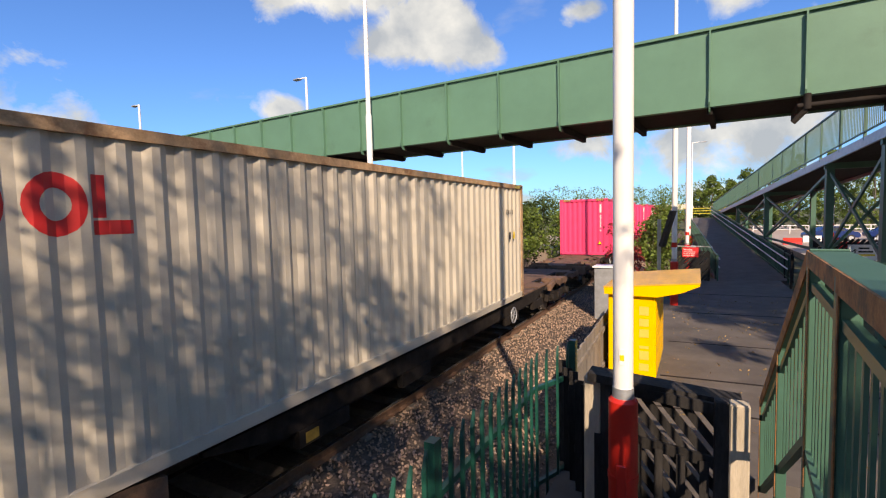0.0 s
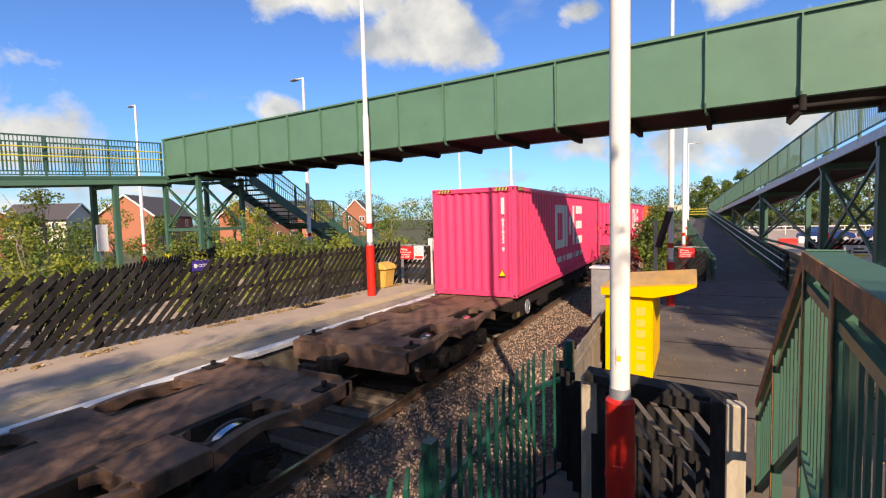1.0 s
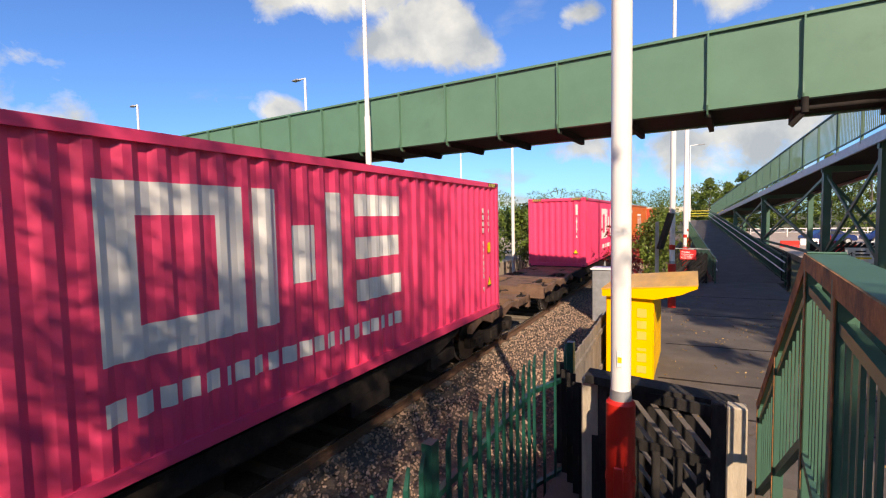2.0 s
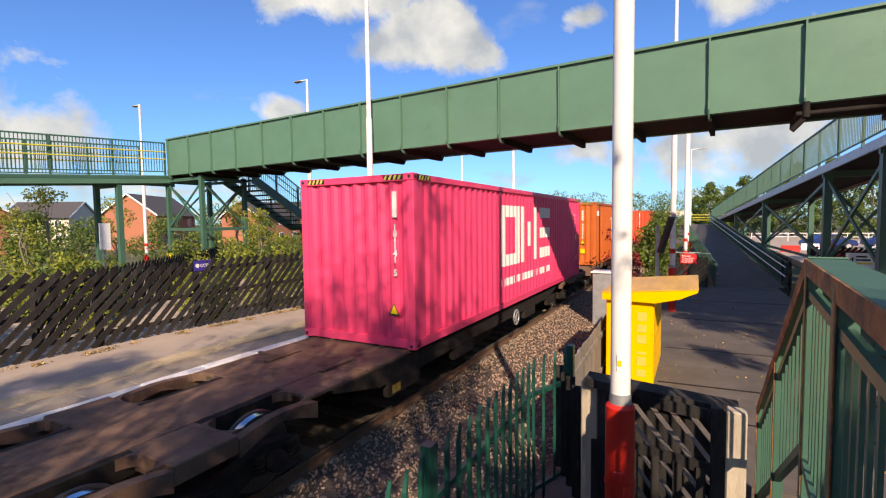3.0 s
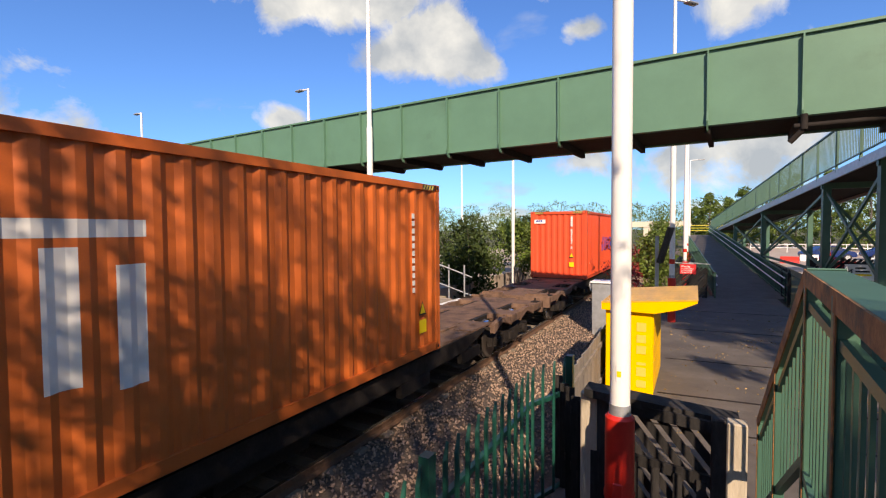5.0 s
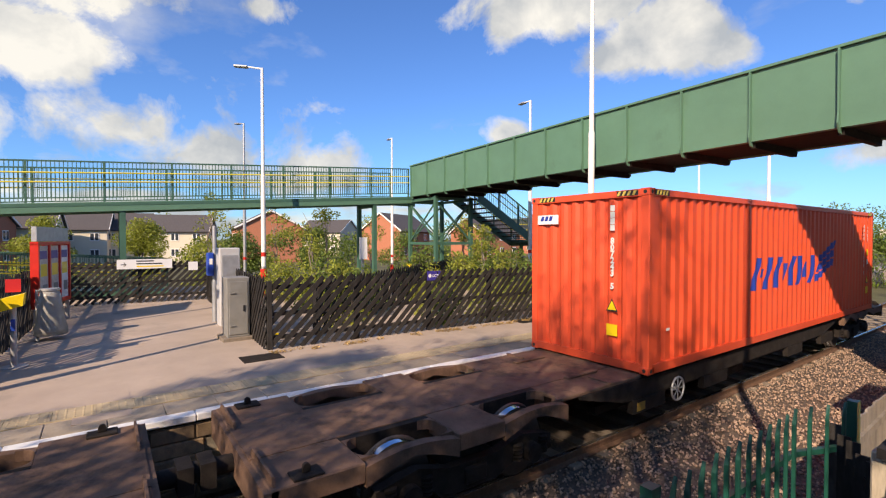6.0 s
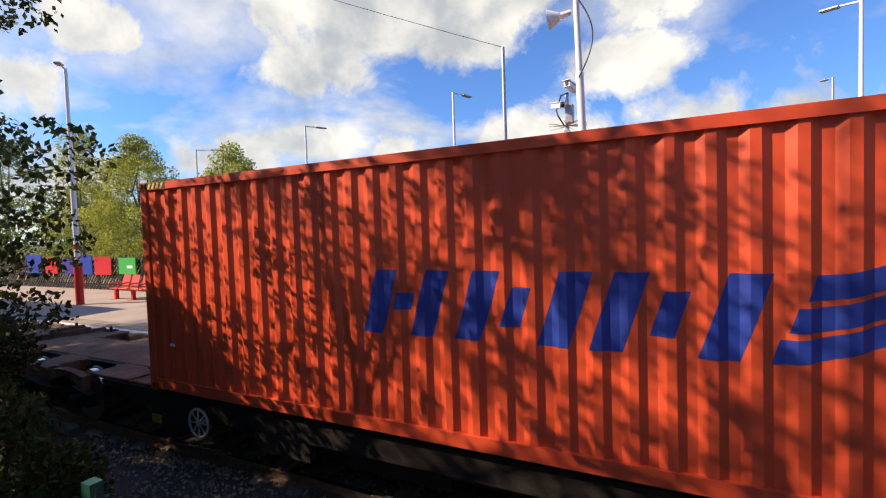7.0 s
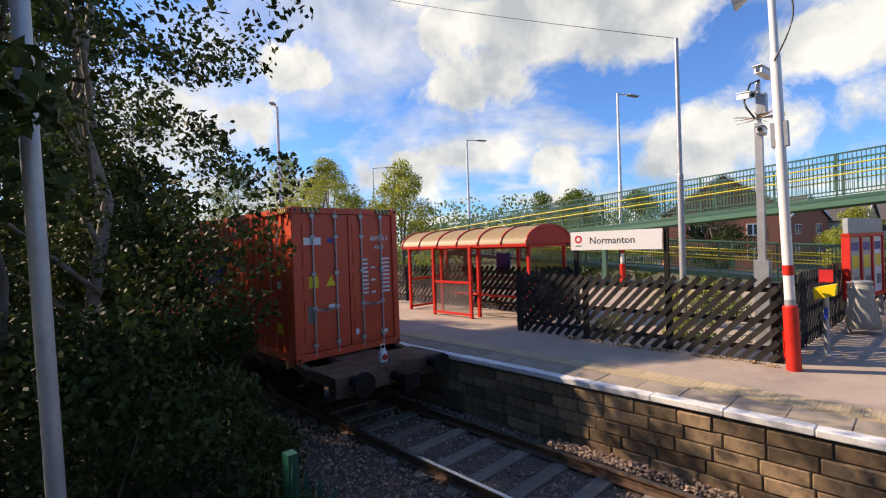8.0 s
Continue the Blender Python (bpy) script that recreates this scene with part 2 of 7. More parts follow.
M["grey_box"] = material("pale_grey_container_paint", (0.56, 0.51, 0.42), 0.5, vary=0.08, scale=1.5, bump=0.06, stain=(0.42, 0.37, 0.31), stain_amount=0.3)
M["logo_white"] = material("white_decal", (0.72, 0.72, 0.70), 0.5, vary=0.06, scale=3, bump=0.0)
M["logo_red"] = material("red_decal", (0.70, 0.03, 0.03), 0.5, vary=0.06, scale=3, bump=0.0)
M["logo_blue"] = material("blue_decal", (0.012, 0.045, 0.32), 0.5, vary=0.08, scale=3, bump=0.0)
M["rust_frame"] = material("rusted_container_frame", (0.40, 0.26, 0.15), 0.75, vary=0.4, scale=6, bump=0.2, stain=(0.2, 0.09, 0.04), stain_amount=0.5)
M["brick"] = material("red_brick", (0.40, 0.15, 0.085), 0.9, vary=0.18, scale=8, bump=0.3, rand=0.1)
M["render_wall"] = material("cream_render", (0.62, 0.56, 0.44), 0.9, vary=0.06, bump=0.1)
M["roof_tile"] = material("dark_roof_tile", (0.075, 0.068, 0.07), 0.85, vary=0.2, scale=6, bump=0.4)
M["glass"] = material("dark_window_glass", (0.04, 0.05, 0.06), 0.08, 0.0, vary=0.1, bump=0.0, spec=0.8)
M["leaf"] = material("green_leaves", (0.125, 0.185, 0.032), 0.55, vary=0.3, scale=1.2, grain=5, bump=0.0, rand=0.45, trans=0.35)
M["leaf_dark"] = material("dark_green_leaves", (0.042, 0.066, 0.016), 0.6, spec=0.25, vary=0.3, scale=1.0, grain=5, bump=0.0, rand=0.45, trans=0.22)
M["leaf_yellow"] = material("yellowing_leaves", (0.31, 0.34, 0.055), 0.6, vary=0.3, scale=1.0, grain=5, bump=0.0, rand=0.4, trans=0.5)
M["leaf_red"] = material("red_leaves", (0.30, 0.035, 0.03), 0.6, vary=0.3, scale=1.0, grain=5, bump=0.0, rand=0.4, trans=0.3)
M["leaf_fallen"] = material("fallen_leaves", (0.30, 0.20, 0.08), 0.7, vary=0.4, grain=5, bump=0.0, rand=0.5)
M["bark"] = material("grey_bark", (0.12, 0.10, 0.085), 0.9, vary=0.4, scale=8, bump=0.6, stretch=(1, 1, 0.4))
M["birch_bark"] = material("birch_bark", (0.26, 0.22, 0.18), 0.8, vary=0.4, scale=7, bump=0.4, stain=(0.06, 0.05, 0.045), stain_amount=0.45, stretch=(1, 1, 3))
M["shelter_roof"] = material("tan_polycarbonate_roof", (0.42, 0.30, 0.15), 0.5, vary=0.1, bump=0.03, trans=0.25)
M["car_blue"] = material("dark_blue_car_paint", (0.015, 0.04, 0.16), 0.2, 0.2, vary=0.05, bump=0.0)
M["rubber"] = material("black_rubber", (0.02, 0.02, 0.02), 0.8, vary=0.2, bump=0.1)


def glass_pane(name, tint=(0.9, 0.95, 0.95), mirror=0.10, rough=0.05):
    mt = bpy.data.materials.new(name)
    mt.use_nodes = True
    nt = mt.node_tree
    nt.nodes.remove(nt.nodes["Principled BSDF"])
    tr, gl, mx = (nt.nodes.new(k) for k in ("ShaderNodeBsdfTransparent", "ShaderNodeBsdfGlossy", "ShaderNodeMixShader"))
    tr.inputs[0].default_value = (*tint, 1)
    gl.inputs["Roughness"].default_value = rough
    mx.inputs[0].default_value = mirror
    nt.links.new(tr.outputs[0], mx.inputs[1])
    nt.links.new(gl.outputs[0], mx.inputs[2])
    nt.links.new(mx.outputs[0], nt.nodes["Material Output"].inputs[0])
    return mt


M["pane"] = glass_pane("clear_glazing")
M["scuffed_pane"] = glass_pane("scuffed_glazing", (0.8, 0.82, 0.82), 0.22, 0.35)


# ---- mesh helpers ----
def box(bm, x0, x1, y0, y1, z0, z1, bevel=0.0):
    vs = [bm.verts.new((x, y, z)) for z in (z0, z1) for y in (y0, y1) for x in (x0, x1)]
    fs = [bm.faces.new([vs[i] for i in q]) for q in ((0, 2, 3, 1), (4, 5, 7, 6), (0, 1, 5, 4), (1, 3, 7, 5), (3, 2, 6, 7), (2, 0, 4, 6))]
    if bevel:
        es = {e for f in fs for e in f.edges}
        bmesh.ops.bevel(bm, geom=list(es), offset=bevel, segments=1, affect="EDGES")
    return bm


def beam(bm, p, q, w, h, up=(0, 0, 1)):
    """A bar of width w and height h from p to q."""
    p, q = Vector(p), Vector(q)
    d = (q - p).normalized()
    s = d.cross(Vector(up))
    if s.length < 1e-4:
        s = d.cross(Vector((1, 0, 0)))
    s.normalize()
    u = s.cross(d)
    vs = [bm.verts.new(e + s * a * w / 2 + u * b * h / 2) for e in (p, q) for a, b in ((-1, -1), (1, -1), (1, 1), (-1, 1))]
    for f in ((3, 2, 1, 0), (4, 5, 6, 7), (0, 1, 5, 4), (1, 2, 6, 5), (2, 3, 7, 6), (3, 0, 4, 7)):
        bm.faces.new([vs[i] for i in f])
    return bm


def tube(bm, p, q, r, r2=None, n=10, caps=True):
    p, q = Vector(p), Vector(q)
    r2 = r if r2 is None else r2
    d = (q - p).normalized()
    s = d.orthogonal().normalized()
    u = d.cross(s)
    rings = []
    for e, rr in ((p, r), (q, r2)):
        rings.append([bm.verts.new(e + (s * math.cos(a) + u * math.sin(a)) * rr) for a in (2 * math.pi * i / n for i in range(n))])
    for i in range(n):
        f = bm.faces.new((rings[0][i], rings[0][(i + 1) % n], rings[1][(i + 1) % n], rings[1][i]))
        f.smooth = True
    if caps:
        for cap in (bm.faces.new(rings[0][::-1]), bm.faces.new(rings[1])):
            for e in cap.edges:
                e.smooth = False
    return bm


def pipe(bm, pts, radii, n=8, caps=True):
    """One connected tube along the points."""
    pts = [Vector(p) for p in pts]
    radii = radii if isinstance(radii, (list, tuple)) else [radii] * len(pts)
    rings = []
    for i, p in enumerate(pts):
        d = (pts[min(i + 1, len(pts) - 1)] - pts[max(i - 1, 0)]).normalized()
        s = d.cross(Vector((0.31, 0.17, 0.93))).normalized()
        if abs(d.z) > 0.95:
            s = d.cross(Vector((1, 0, 0))).normalized()
        u = d.cross(s)
        rings.append([bm.verts.new(p + (s * math.cos(a) + u * math.sin(a)) * radii[i]) for a in (2 * math.pi * k / n for k in range(n))])
    for r0, r1 in zip(rings, rings[1:]):
        for k in range(n):
            bm.faces.new((r0[k], r0[(k + 1) % n], r1[(k + 1) % n], r1[k])).smooth = True
    if caps:
        bm.faces.new(rings[0][::-1]), bm.faces.new(rings[-1])
    return bm


def prism(bm, pts, axis, a, b):
    """Extrudes the outline pts (2D) along axis from a to b."""
    def at(p, t):
        return {"x": (t, p[0], p[1]), "y": (p[0], t, p[1]), "z": (p[0], p[1], t)}[axis]
    lo, hi = [bm.verts.new(at(p, a)) for p in pts], [bm.verts.new(at(p, b)) for p in pts]
    n = len(pts)
    bm.faces.new(lo[::-1]), bm.faces.new(hi)
    for i in range(n):
        bm.faces.new((lo[i], lo[(i + 1) % n], hi[(i + 1) % n], hi[i]))
    return bm


def mesh_of(name, bm, mat):
    bmesh.ops.recalc_face_normals(bm, faces=bm.faces)
    me = bpy.data.meshes.new(name)
    bm.to_mesh(me)
    bm.free()
    me.materials.append(M[mat] if isinstance(mat, str) else mat)
    return me


def part(name, bm, mat, parent, label=""):
    me = bm if isinstance(bm, bpy.types.Mesh) else mesh_of(name, bm, mat)
    ob = new(name, me)
    ob.parent = parent
    return tagged(ob, label)


def thing(name, label, category, group="", m=None):
    ob = new(name)
    if m is not None:
        ob.matrix_world = m
    return tagged(ob, label, category, group)


def structure(name, bm, mat, label="", category=""):
    ob = new(name, bm if isinstance(bm, bpy.types.Mesh) else mesh_of(name, bm, mat))
    return tagged(ob, label, category, kind="structure")


def B():
    return bmesh.new()


def text_mesh(body, size, mat, bold=0.0, align="LEFT"):
    cu = bpy.data.curves.new("lettering", "FONT")
    cu.body, cu.size, cu.align_x, cu.offset, cu.extrude = body, size, align, bold, 0.001
    cu.resolution_u = 2
    ob = bpy.data.objects.new("lettering", cu)
    scene.collection.objects.link(ob)
    dg = bpy.context.evaluated_depsgraph_get()
    me = bpy.data.meshes.new_from_object(ob.evaluated_get(dg))
    bpy.data.objects.remove(ob)
    me.materials.clear()
    me.materials.append(M[mat])
    return me


def lettering(body, size, mat, parent, m, bold=0.0, align="LEFT", name="lettering"):
    ob = new(name, text_mesh(body, size, mat, bold, align))
    ob.parent = parent
    ob.matrix_basis = m
    return ob

# ---- ground, track, platform ----
rng = np.random.default_rng(7)
TRACK_X = -5.22
EDGE_X = -6.55
PLAT_Z = 0.915

bm = B()
box(bm, -2500, 2500, -2500, 2500, -1.0, -0.45)
structure("ground", bm, "earth", "rough grass and bare earth beyond the station", "ground")

bm = B()
nx, ny = 44, 150
xs, ys = np.linspace(-6.5, -1.5, nx), np.linspace(-40, 90, ny)
grid = [[bm.verts.new((x, y, -0.19 + 0.03 * noise.noise((x * 2, y * 2, 0)) - 0.12 * max(0, (x + 3.0)) * 0.6)) for x in xs] for y in ys]
for j in range(ny - 1):
    for i in range(nx - 1):
        bm.faces.new((grid[j][i], grid[j][i + 1], grid[j + 1][i + 1], grid[j + 1][i])).smooth = True
structure("ballast_bed", bm, "bed", "stony track bed of grey-brown ballast", "ballast")


def stones(n, x0, x1, y0, y1, z, size, bias=1.0):
    verts, faces = [], []
    base = np.array([(1, 0, 0), (-1, 0, 0), (0, 1, 0), (0, -1, 0), (0, 0, 1), (0, 0, -1)], float)
    tri = np.array([(0, 2, 4), (2, 1, 4), (1, 3, 4), (3, 0, 4), (2, 0, 5), (1, 2, 5), (3, 1, 5), (0, 3, 5)])
    for k in range(n):
        s = size * rng.uniform(0.6, 1.3)
        v = base * rng.uniform(0.55, 1.1, (6, 1)) * s * rng.uniform(0.7, 1.2, 3)
        a, b = rng.uniform(0, 6.28), rng.uniform(-0.6, 0.6)
        ca, sa, cb, sb = math.cos(a), math.sin(a), math.cos(b), math.sin(b)
        v = v @ np.array([[ca, -sa, 0], [sa, ca, 0], [0, 0, 1]]) @ np.array([[1, 0, 0], [0, cb, -sb], [0, sb, cb]])
        x = rng.uniform(x0, x1)
        y = y0 + (y1 - y0) * rng.uniform(0, 1) ** bias
        zz = -0.19 - 0.072 * max(0, x + 3.0)
        verts.append(v + (x, y, zz + z + rng.uniform(0, 0.03)))
        faces.append(tri + 6 * k)
    me = bpy.data.meshes.new("ballast_stones")
    me.from_pydata(np.concatenate(verts).tolist(), [], np.concatenate(faces).tolist())
    me.materials.append(M["ballast"])
    return me


for args in ((13000, -4.38, -1.75, 1.0, 22, 0.02, 0.027, 1.4), (1800, -5.85, -4.6, 0.5, 14, -0.05, 0.03, 1.2), (2600, -5.85, -4.6, -9.0, 0.5, -0.015, 0.03), (900, -6.45, -6.1, -9.0, 1.0, 0.02, 0.035), (700, -6.45, -6.15, -4.2, -0.8, 0.12, 0.035), (5200, -4.4, -2.0, -9.0, 1.0, 0.02, 0.028), (2500, -4.4, -2.2, 22, 45, 0.01, 0.05)):
    tagged(new("ballast_stones", stones(*args)), "loose angular grey-pink ballast stones beside the rails", "ballast", kind="stuff")

# rails
RAIL = [(-0.07, -0.16), (0.07, -0.16), (0.07, -0.145), (0.012, -0.12), (0.012, -0.045), (0.036, -0.035), (0.036, -0.006), (-0.036, -0.006), (-0.036, -0.035), (-0.012, -0.045), (-0.012, -0.12), (-0.07, -0.145)]
for sx in (-1, 1):
    x = TRACK_X + sx * 0.7525
    rail = tagged(new("rail"), "rusty steel running rail with a polished head", "rail", "running rails")
    bm = B()
    prism(bm, [(x + a, b) for a, b in RAIL], "y", -80, 130)
    part("rail_web", bm, "rail_side", rail)
    bm = B()
    box(bm, x - 0.030, x + 0.030, -80, 130, -0.006, 0.0)
    part("rail_head", bm, "rail_top", rail)

bm = B()
prism(bm, [(-0.95, -0.36), (0.95, -0.36), (0.95, -0.18), (0.90, -0.15), (-0.90, -0.15), (-0.95, -0.18)], "y", -0.11, 0.11)
sl = mesh_of("sleeper", bm, "sleeper")
for i in range(-16, 60):
    o = new("sleeper", sl)
    o.location = (TRACK_X, i * 0.66 + 0.2, 0)
    tagged(o, "weathered concrete railway sleeper in ballast", "sleeper", "sleepers under the rails")

# island platform
bm = B()
prism(bm, [(EDGE_X - 0.35, -0.4), (EDGE_X - 0.35, PLAT_Z), (-9.2, PLAT_Z + 0.02), (-24.5, PLAT_Z), (-24.5, -0.4)], "y", -90, 13.4)
prism(bm, [(-24.5, -0.4), (-24.5, 0.5), (-10.0, 0.5), (-10.0, -0.4)], "y", 13.4, 60)
structure("platform", bm, "platform", "worn pale tarmac station platform", "platform")
bm = B()
box(bm, EDGE_X - 0.36, EDGE_X - 0.02, -90, 13.4, -0.4, 0.80)
structure("platform_wall", bm, "mortar", "platform face wall of sandstone blocks", "wall")

# near side path
bm = B()
box(bm, -1.45, 0.42, 5.7, 25.0, -0.5, 0.0)
box(bm, 0.42, 3.2, 6.3, 25.0, -0.5, 0.0)
box(bm, -1.45, 9.0, -30, 5.7, -0.5, -0.004)
structure("pavement", bm, "asphalt", "dark asphalt station path with fallen leaves", "path")
bm = B()
box(bm, 6.5, 80, 8, 120, -0.48, -0.05)
structure("road", bm, "platform", "pale tarmac car park beyond the ramp", "car park")

# tarred seams across the path
seam = tagged(new("tar_seam"), "dark tarred repair seams across the asphalt path", "path seam", kind="structure")
for y, w in ((8.1, 0.05), (9.7, 0.07), (12.4, 0.05), (16.2, 0.06), (20.0, 0.05)):
    bm = B()
    beam(bm, (-0.6, y, 0.001), (3.1, y + 0.25, 0.001), w, 0.008)
    part("seam_strip", bm, "wagon_dark", seam)

# coping slabs
bm = B()
box(bm, -0.14, 0.05, 0, 0.895, -0.09, 0.0, 0.012)
cop = mesh_of("coping_slab", bm, "coping")
bm = B()
box(bm, -0.44, 0.0, 0, 0.44, -0.05, 0.004)
for i in range(5):
    for j in range(5):
        tube(bm, (-0.40 + i * 0.088, 0.045 + j * 0.088, 0.004), (-0.40 + i * 0.088, 0.045 + j * 0.088, 0.010), 0.018, 0.012, 6)
tact = mesh_of("tactile_slab", bm, "tactile")
bm = B()
box(bm, -0.49, 0.0, 0, 0.592, -0.06, 0.0, 0.006)
back = mesh_of("backing_slab", bm, "paving")
edge = tagged(new("platform_edge"), "white-painted coping stones with buff tactile paving behind", "platform edge", kind="structure")
for i in range(-34, 15):
    o = part("coping_slab", cop, None, edge)
    o.location = (EDGE_X, i * 0.9, PLAT_Z + 0.012 + 0.004 * math.sin(i * 1.7))
for i in range(-24, 33):
    o = part("tactile_slab", tact, None, edge)
    o.location = (EDGE_X - 0.67, i * 0.445 - 1.0, PLAT_Z + 0.013)
for i in range(-44, 22):
    o = part("backing_slab", back, None, edge)
    o.location = (EDGE_X - 0.155, i * 0.6, PLAT_Z + 0.010 + 0.003 * math.sin(i * 2.3))

# ---- footbridge ----
BX, BY = 1.68, 10.7
PX, PY = -1.496, 0.093
BZ0, BZ1 = 5.17, 6.60


def on_bridge(k, off=0.0):
    n = Vector((-PY, PX, 0)).normalized() * -1
    return Vector((BX + PX * k, BY + PY * k, 0)) + n * off


def build_bridge():
    br = thing("footbridge", "green-painted steel plate girder footbridge across the railway", "footbridge")
    k0, k1 = -2.2, 14.1
    for side, off in (("near", 0.0), ("far", 2.1)):
        sgn = -1 if side == "near" else 1
        bm = B()
        a, b = on_bridge(k0, off), on_bridge(k1, off)
        beam(bm, a + Vector((0, 0, (BZ0 + BZ1) / 2)), b + Vector((0, 0, (BZ0 + BZ1) / 2)), 0.02, BZ1 - BZ0)
        part("girder_plate", bm, "green", br)
        bm = B()
        beam(bm, a + Vector((0, 0, BZ1 + 0.02)), b + Vector((0, 0, BZ1 + 0.02)), 0.14, 0.05)
        part("top_flange", bm, "green", br)
        bm = B()
        a2, b2 = on_bridge(k0, off - sgn * 0.05), on_bridge(k1, off - sgn * 0.05)
        beam(bm, a2 + Vector((0, 0, BZ0 - 0.015)), b2 + Vector((0, 0, BZ0 - 0.015)), 0.16, 0.03)
        part("bottom_flange", bm, "green", br)
        # stiffeners swing inward to brackets under the girder
        bm = B()
        pts = [(0.0, BZ1 - 0.02), (-0.11, BZ1 - 0.02), (-0.09, BZ0 + 0.25), (-0.12, BZ0 + 0.05), (-0.03, BZ0 - 0.12), (0.12, BZ0 - 0.16), (0.12, BZ0 - 0.03), (0.0, BZ0)]
        if sgn > 0:
            pts = [(-x, z) for x, z in pts]
        prism(bm, pts, "x", -0.014, 0.014)
        st = mesh_of("stiffener", bm, "green")
        for k in range(-2, 15):
            o = part("stiffener", st, None, br)
            p = on_bridge(min(k, 14.05), off)
            o.matrix_basis = Matrix.Translation(p) @ pose(0, 0, 0, 0, 0, math.degrees(math.atan2(PY, PX)) + 180)
    # deck and cross beams near-black: shade below the bridge put into the colour
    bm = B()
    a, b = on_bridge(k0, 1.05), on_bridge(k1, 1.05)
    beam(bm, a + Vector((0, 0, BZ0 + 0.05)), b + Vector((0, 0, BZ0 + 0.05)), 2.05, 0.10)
    part("deck", bm, "wagon_dark", br, "deck underside with shade put into its near-black colour")
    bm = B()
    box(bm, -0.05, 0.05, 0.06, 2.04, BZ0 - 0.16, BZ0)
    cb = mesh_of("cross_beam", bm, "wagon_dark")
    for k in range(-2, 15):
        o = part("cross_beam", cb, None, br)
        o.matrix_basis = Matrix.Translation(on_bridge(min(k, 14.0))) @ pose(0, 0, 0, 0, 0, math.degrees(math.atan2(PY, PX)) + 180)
    # drain pipe
    bm = B()
    p = on_bridge(-0.05, -0.06)
    tube(bm, p + Vector((-0.05, 0, BZ0 - 0.02)), p + Vector((-0.05, -0.02, BZ0 - 0.3)), 0.06)
    tube(bm, p + Vector((-0.05, 0, BZ0 - 0.28)), p + Vector((-0.25, 0.05, BZ0 - 0.5)), 0.05)
    tube(bm, p + Vector((-0.2, 0, BZ0 - 0.22)), p + Vector((3.2, 0.5, BZ0 - 0.12)), 0.045)
    part("drain_pipe", bm, "wagon_dark", br)
    return br


build_bridge()


def railing(parent, pts, h=1.15, post=1.5, mat="rail_green", bal=0.11, hand=None, low=0.12, rail_w=0.05, handoff=0.07, bar_r=0.009):
    """Posts, rails and upright bars along the line pts of base points."""
    pts = [Vector(p) for p in pts]
    bars = B()
    for a, b in zip(pts, pts[1:]):
        d = b - a
        L = d.length
        bm = B()
        beam(bm, a + Vector((0, 0, h)), b + Vector((0, 0, h)), rail_w, 0.05)
        part("top_rail", bm, mat, parent)
        bm = B()
        beam(bm, a + Vector((0, 0, low)), b + Vector((0, 0, low)), 0.035, 0.04)
        part("bottom_rail", bm, mat, parent)
        n = max(1, round(L / post))
        bm = B()
        box(bm, -0.032, 0.032, -0.032, 0.032, -0.1, h + 0.02)
        pm = mesh_of("post", bm, mat)
        for i in range(n + 1):
            o = part("post", pm, None, parent)
            o.location = a + d * (i / n)
        if bal:
            for i in range(1, int(L / bal)):
                p = a + d * (i * bal / L)
                beam(bars, p + Vector((0, 0, low)), p + Vector((0, 0, h - 0.02)), bar_r * 2, bar_r * 2)
        side = d.cross(Vector((0, 0, 1))).normalized() * handoff
        for z in (hand or ()):
            bm = B()
            tube(bm, a + side + Vector((0, 0, z)), b + side + Vector((0, 0, z)), 0.024, n=8)
            part("handrail", bm, "yellow_rail", parent, "yellow handrail")
    if bal:
        o = part("baluster_infill", bars, mat, parent)
        o["kind"] = "stuff"
    else:
        bars.free()


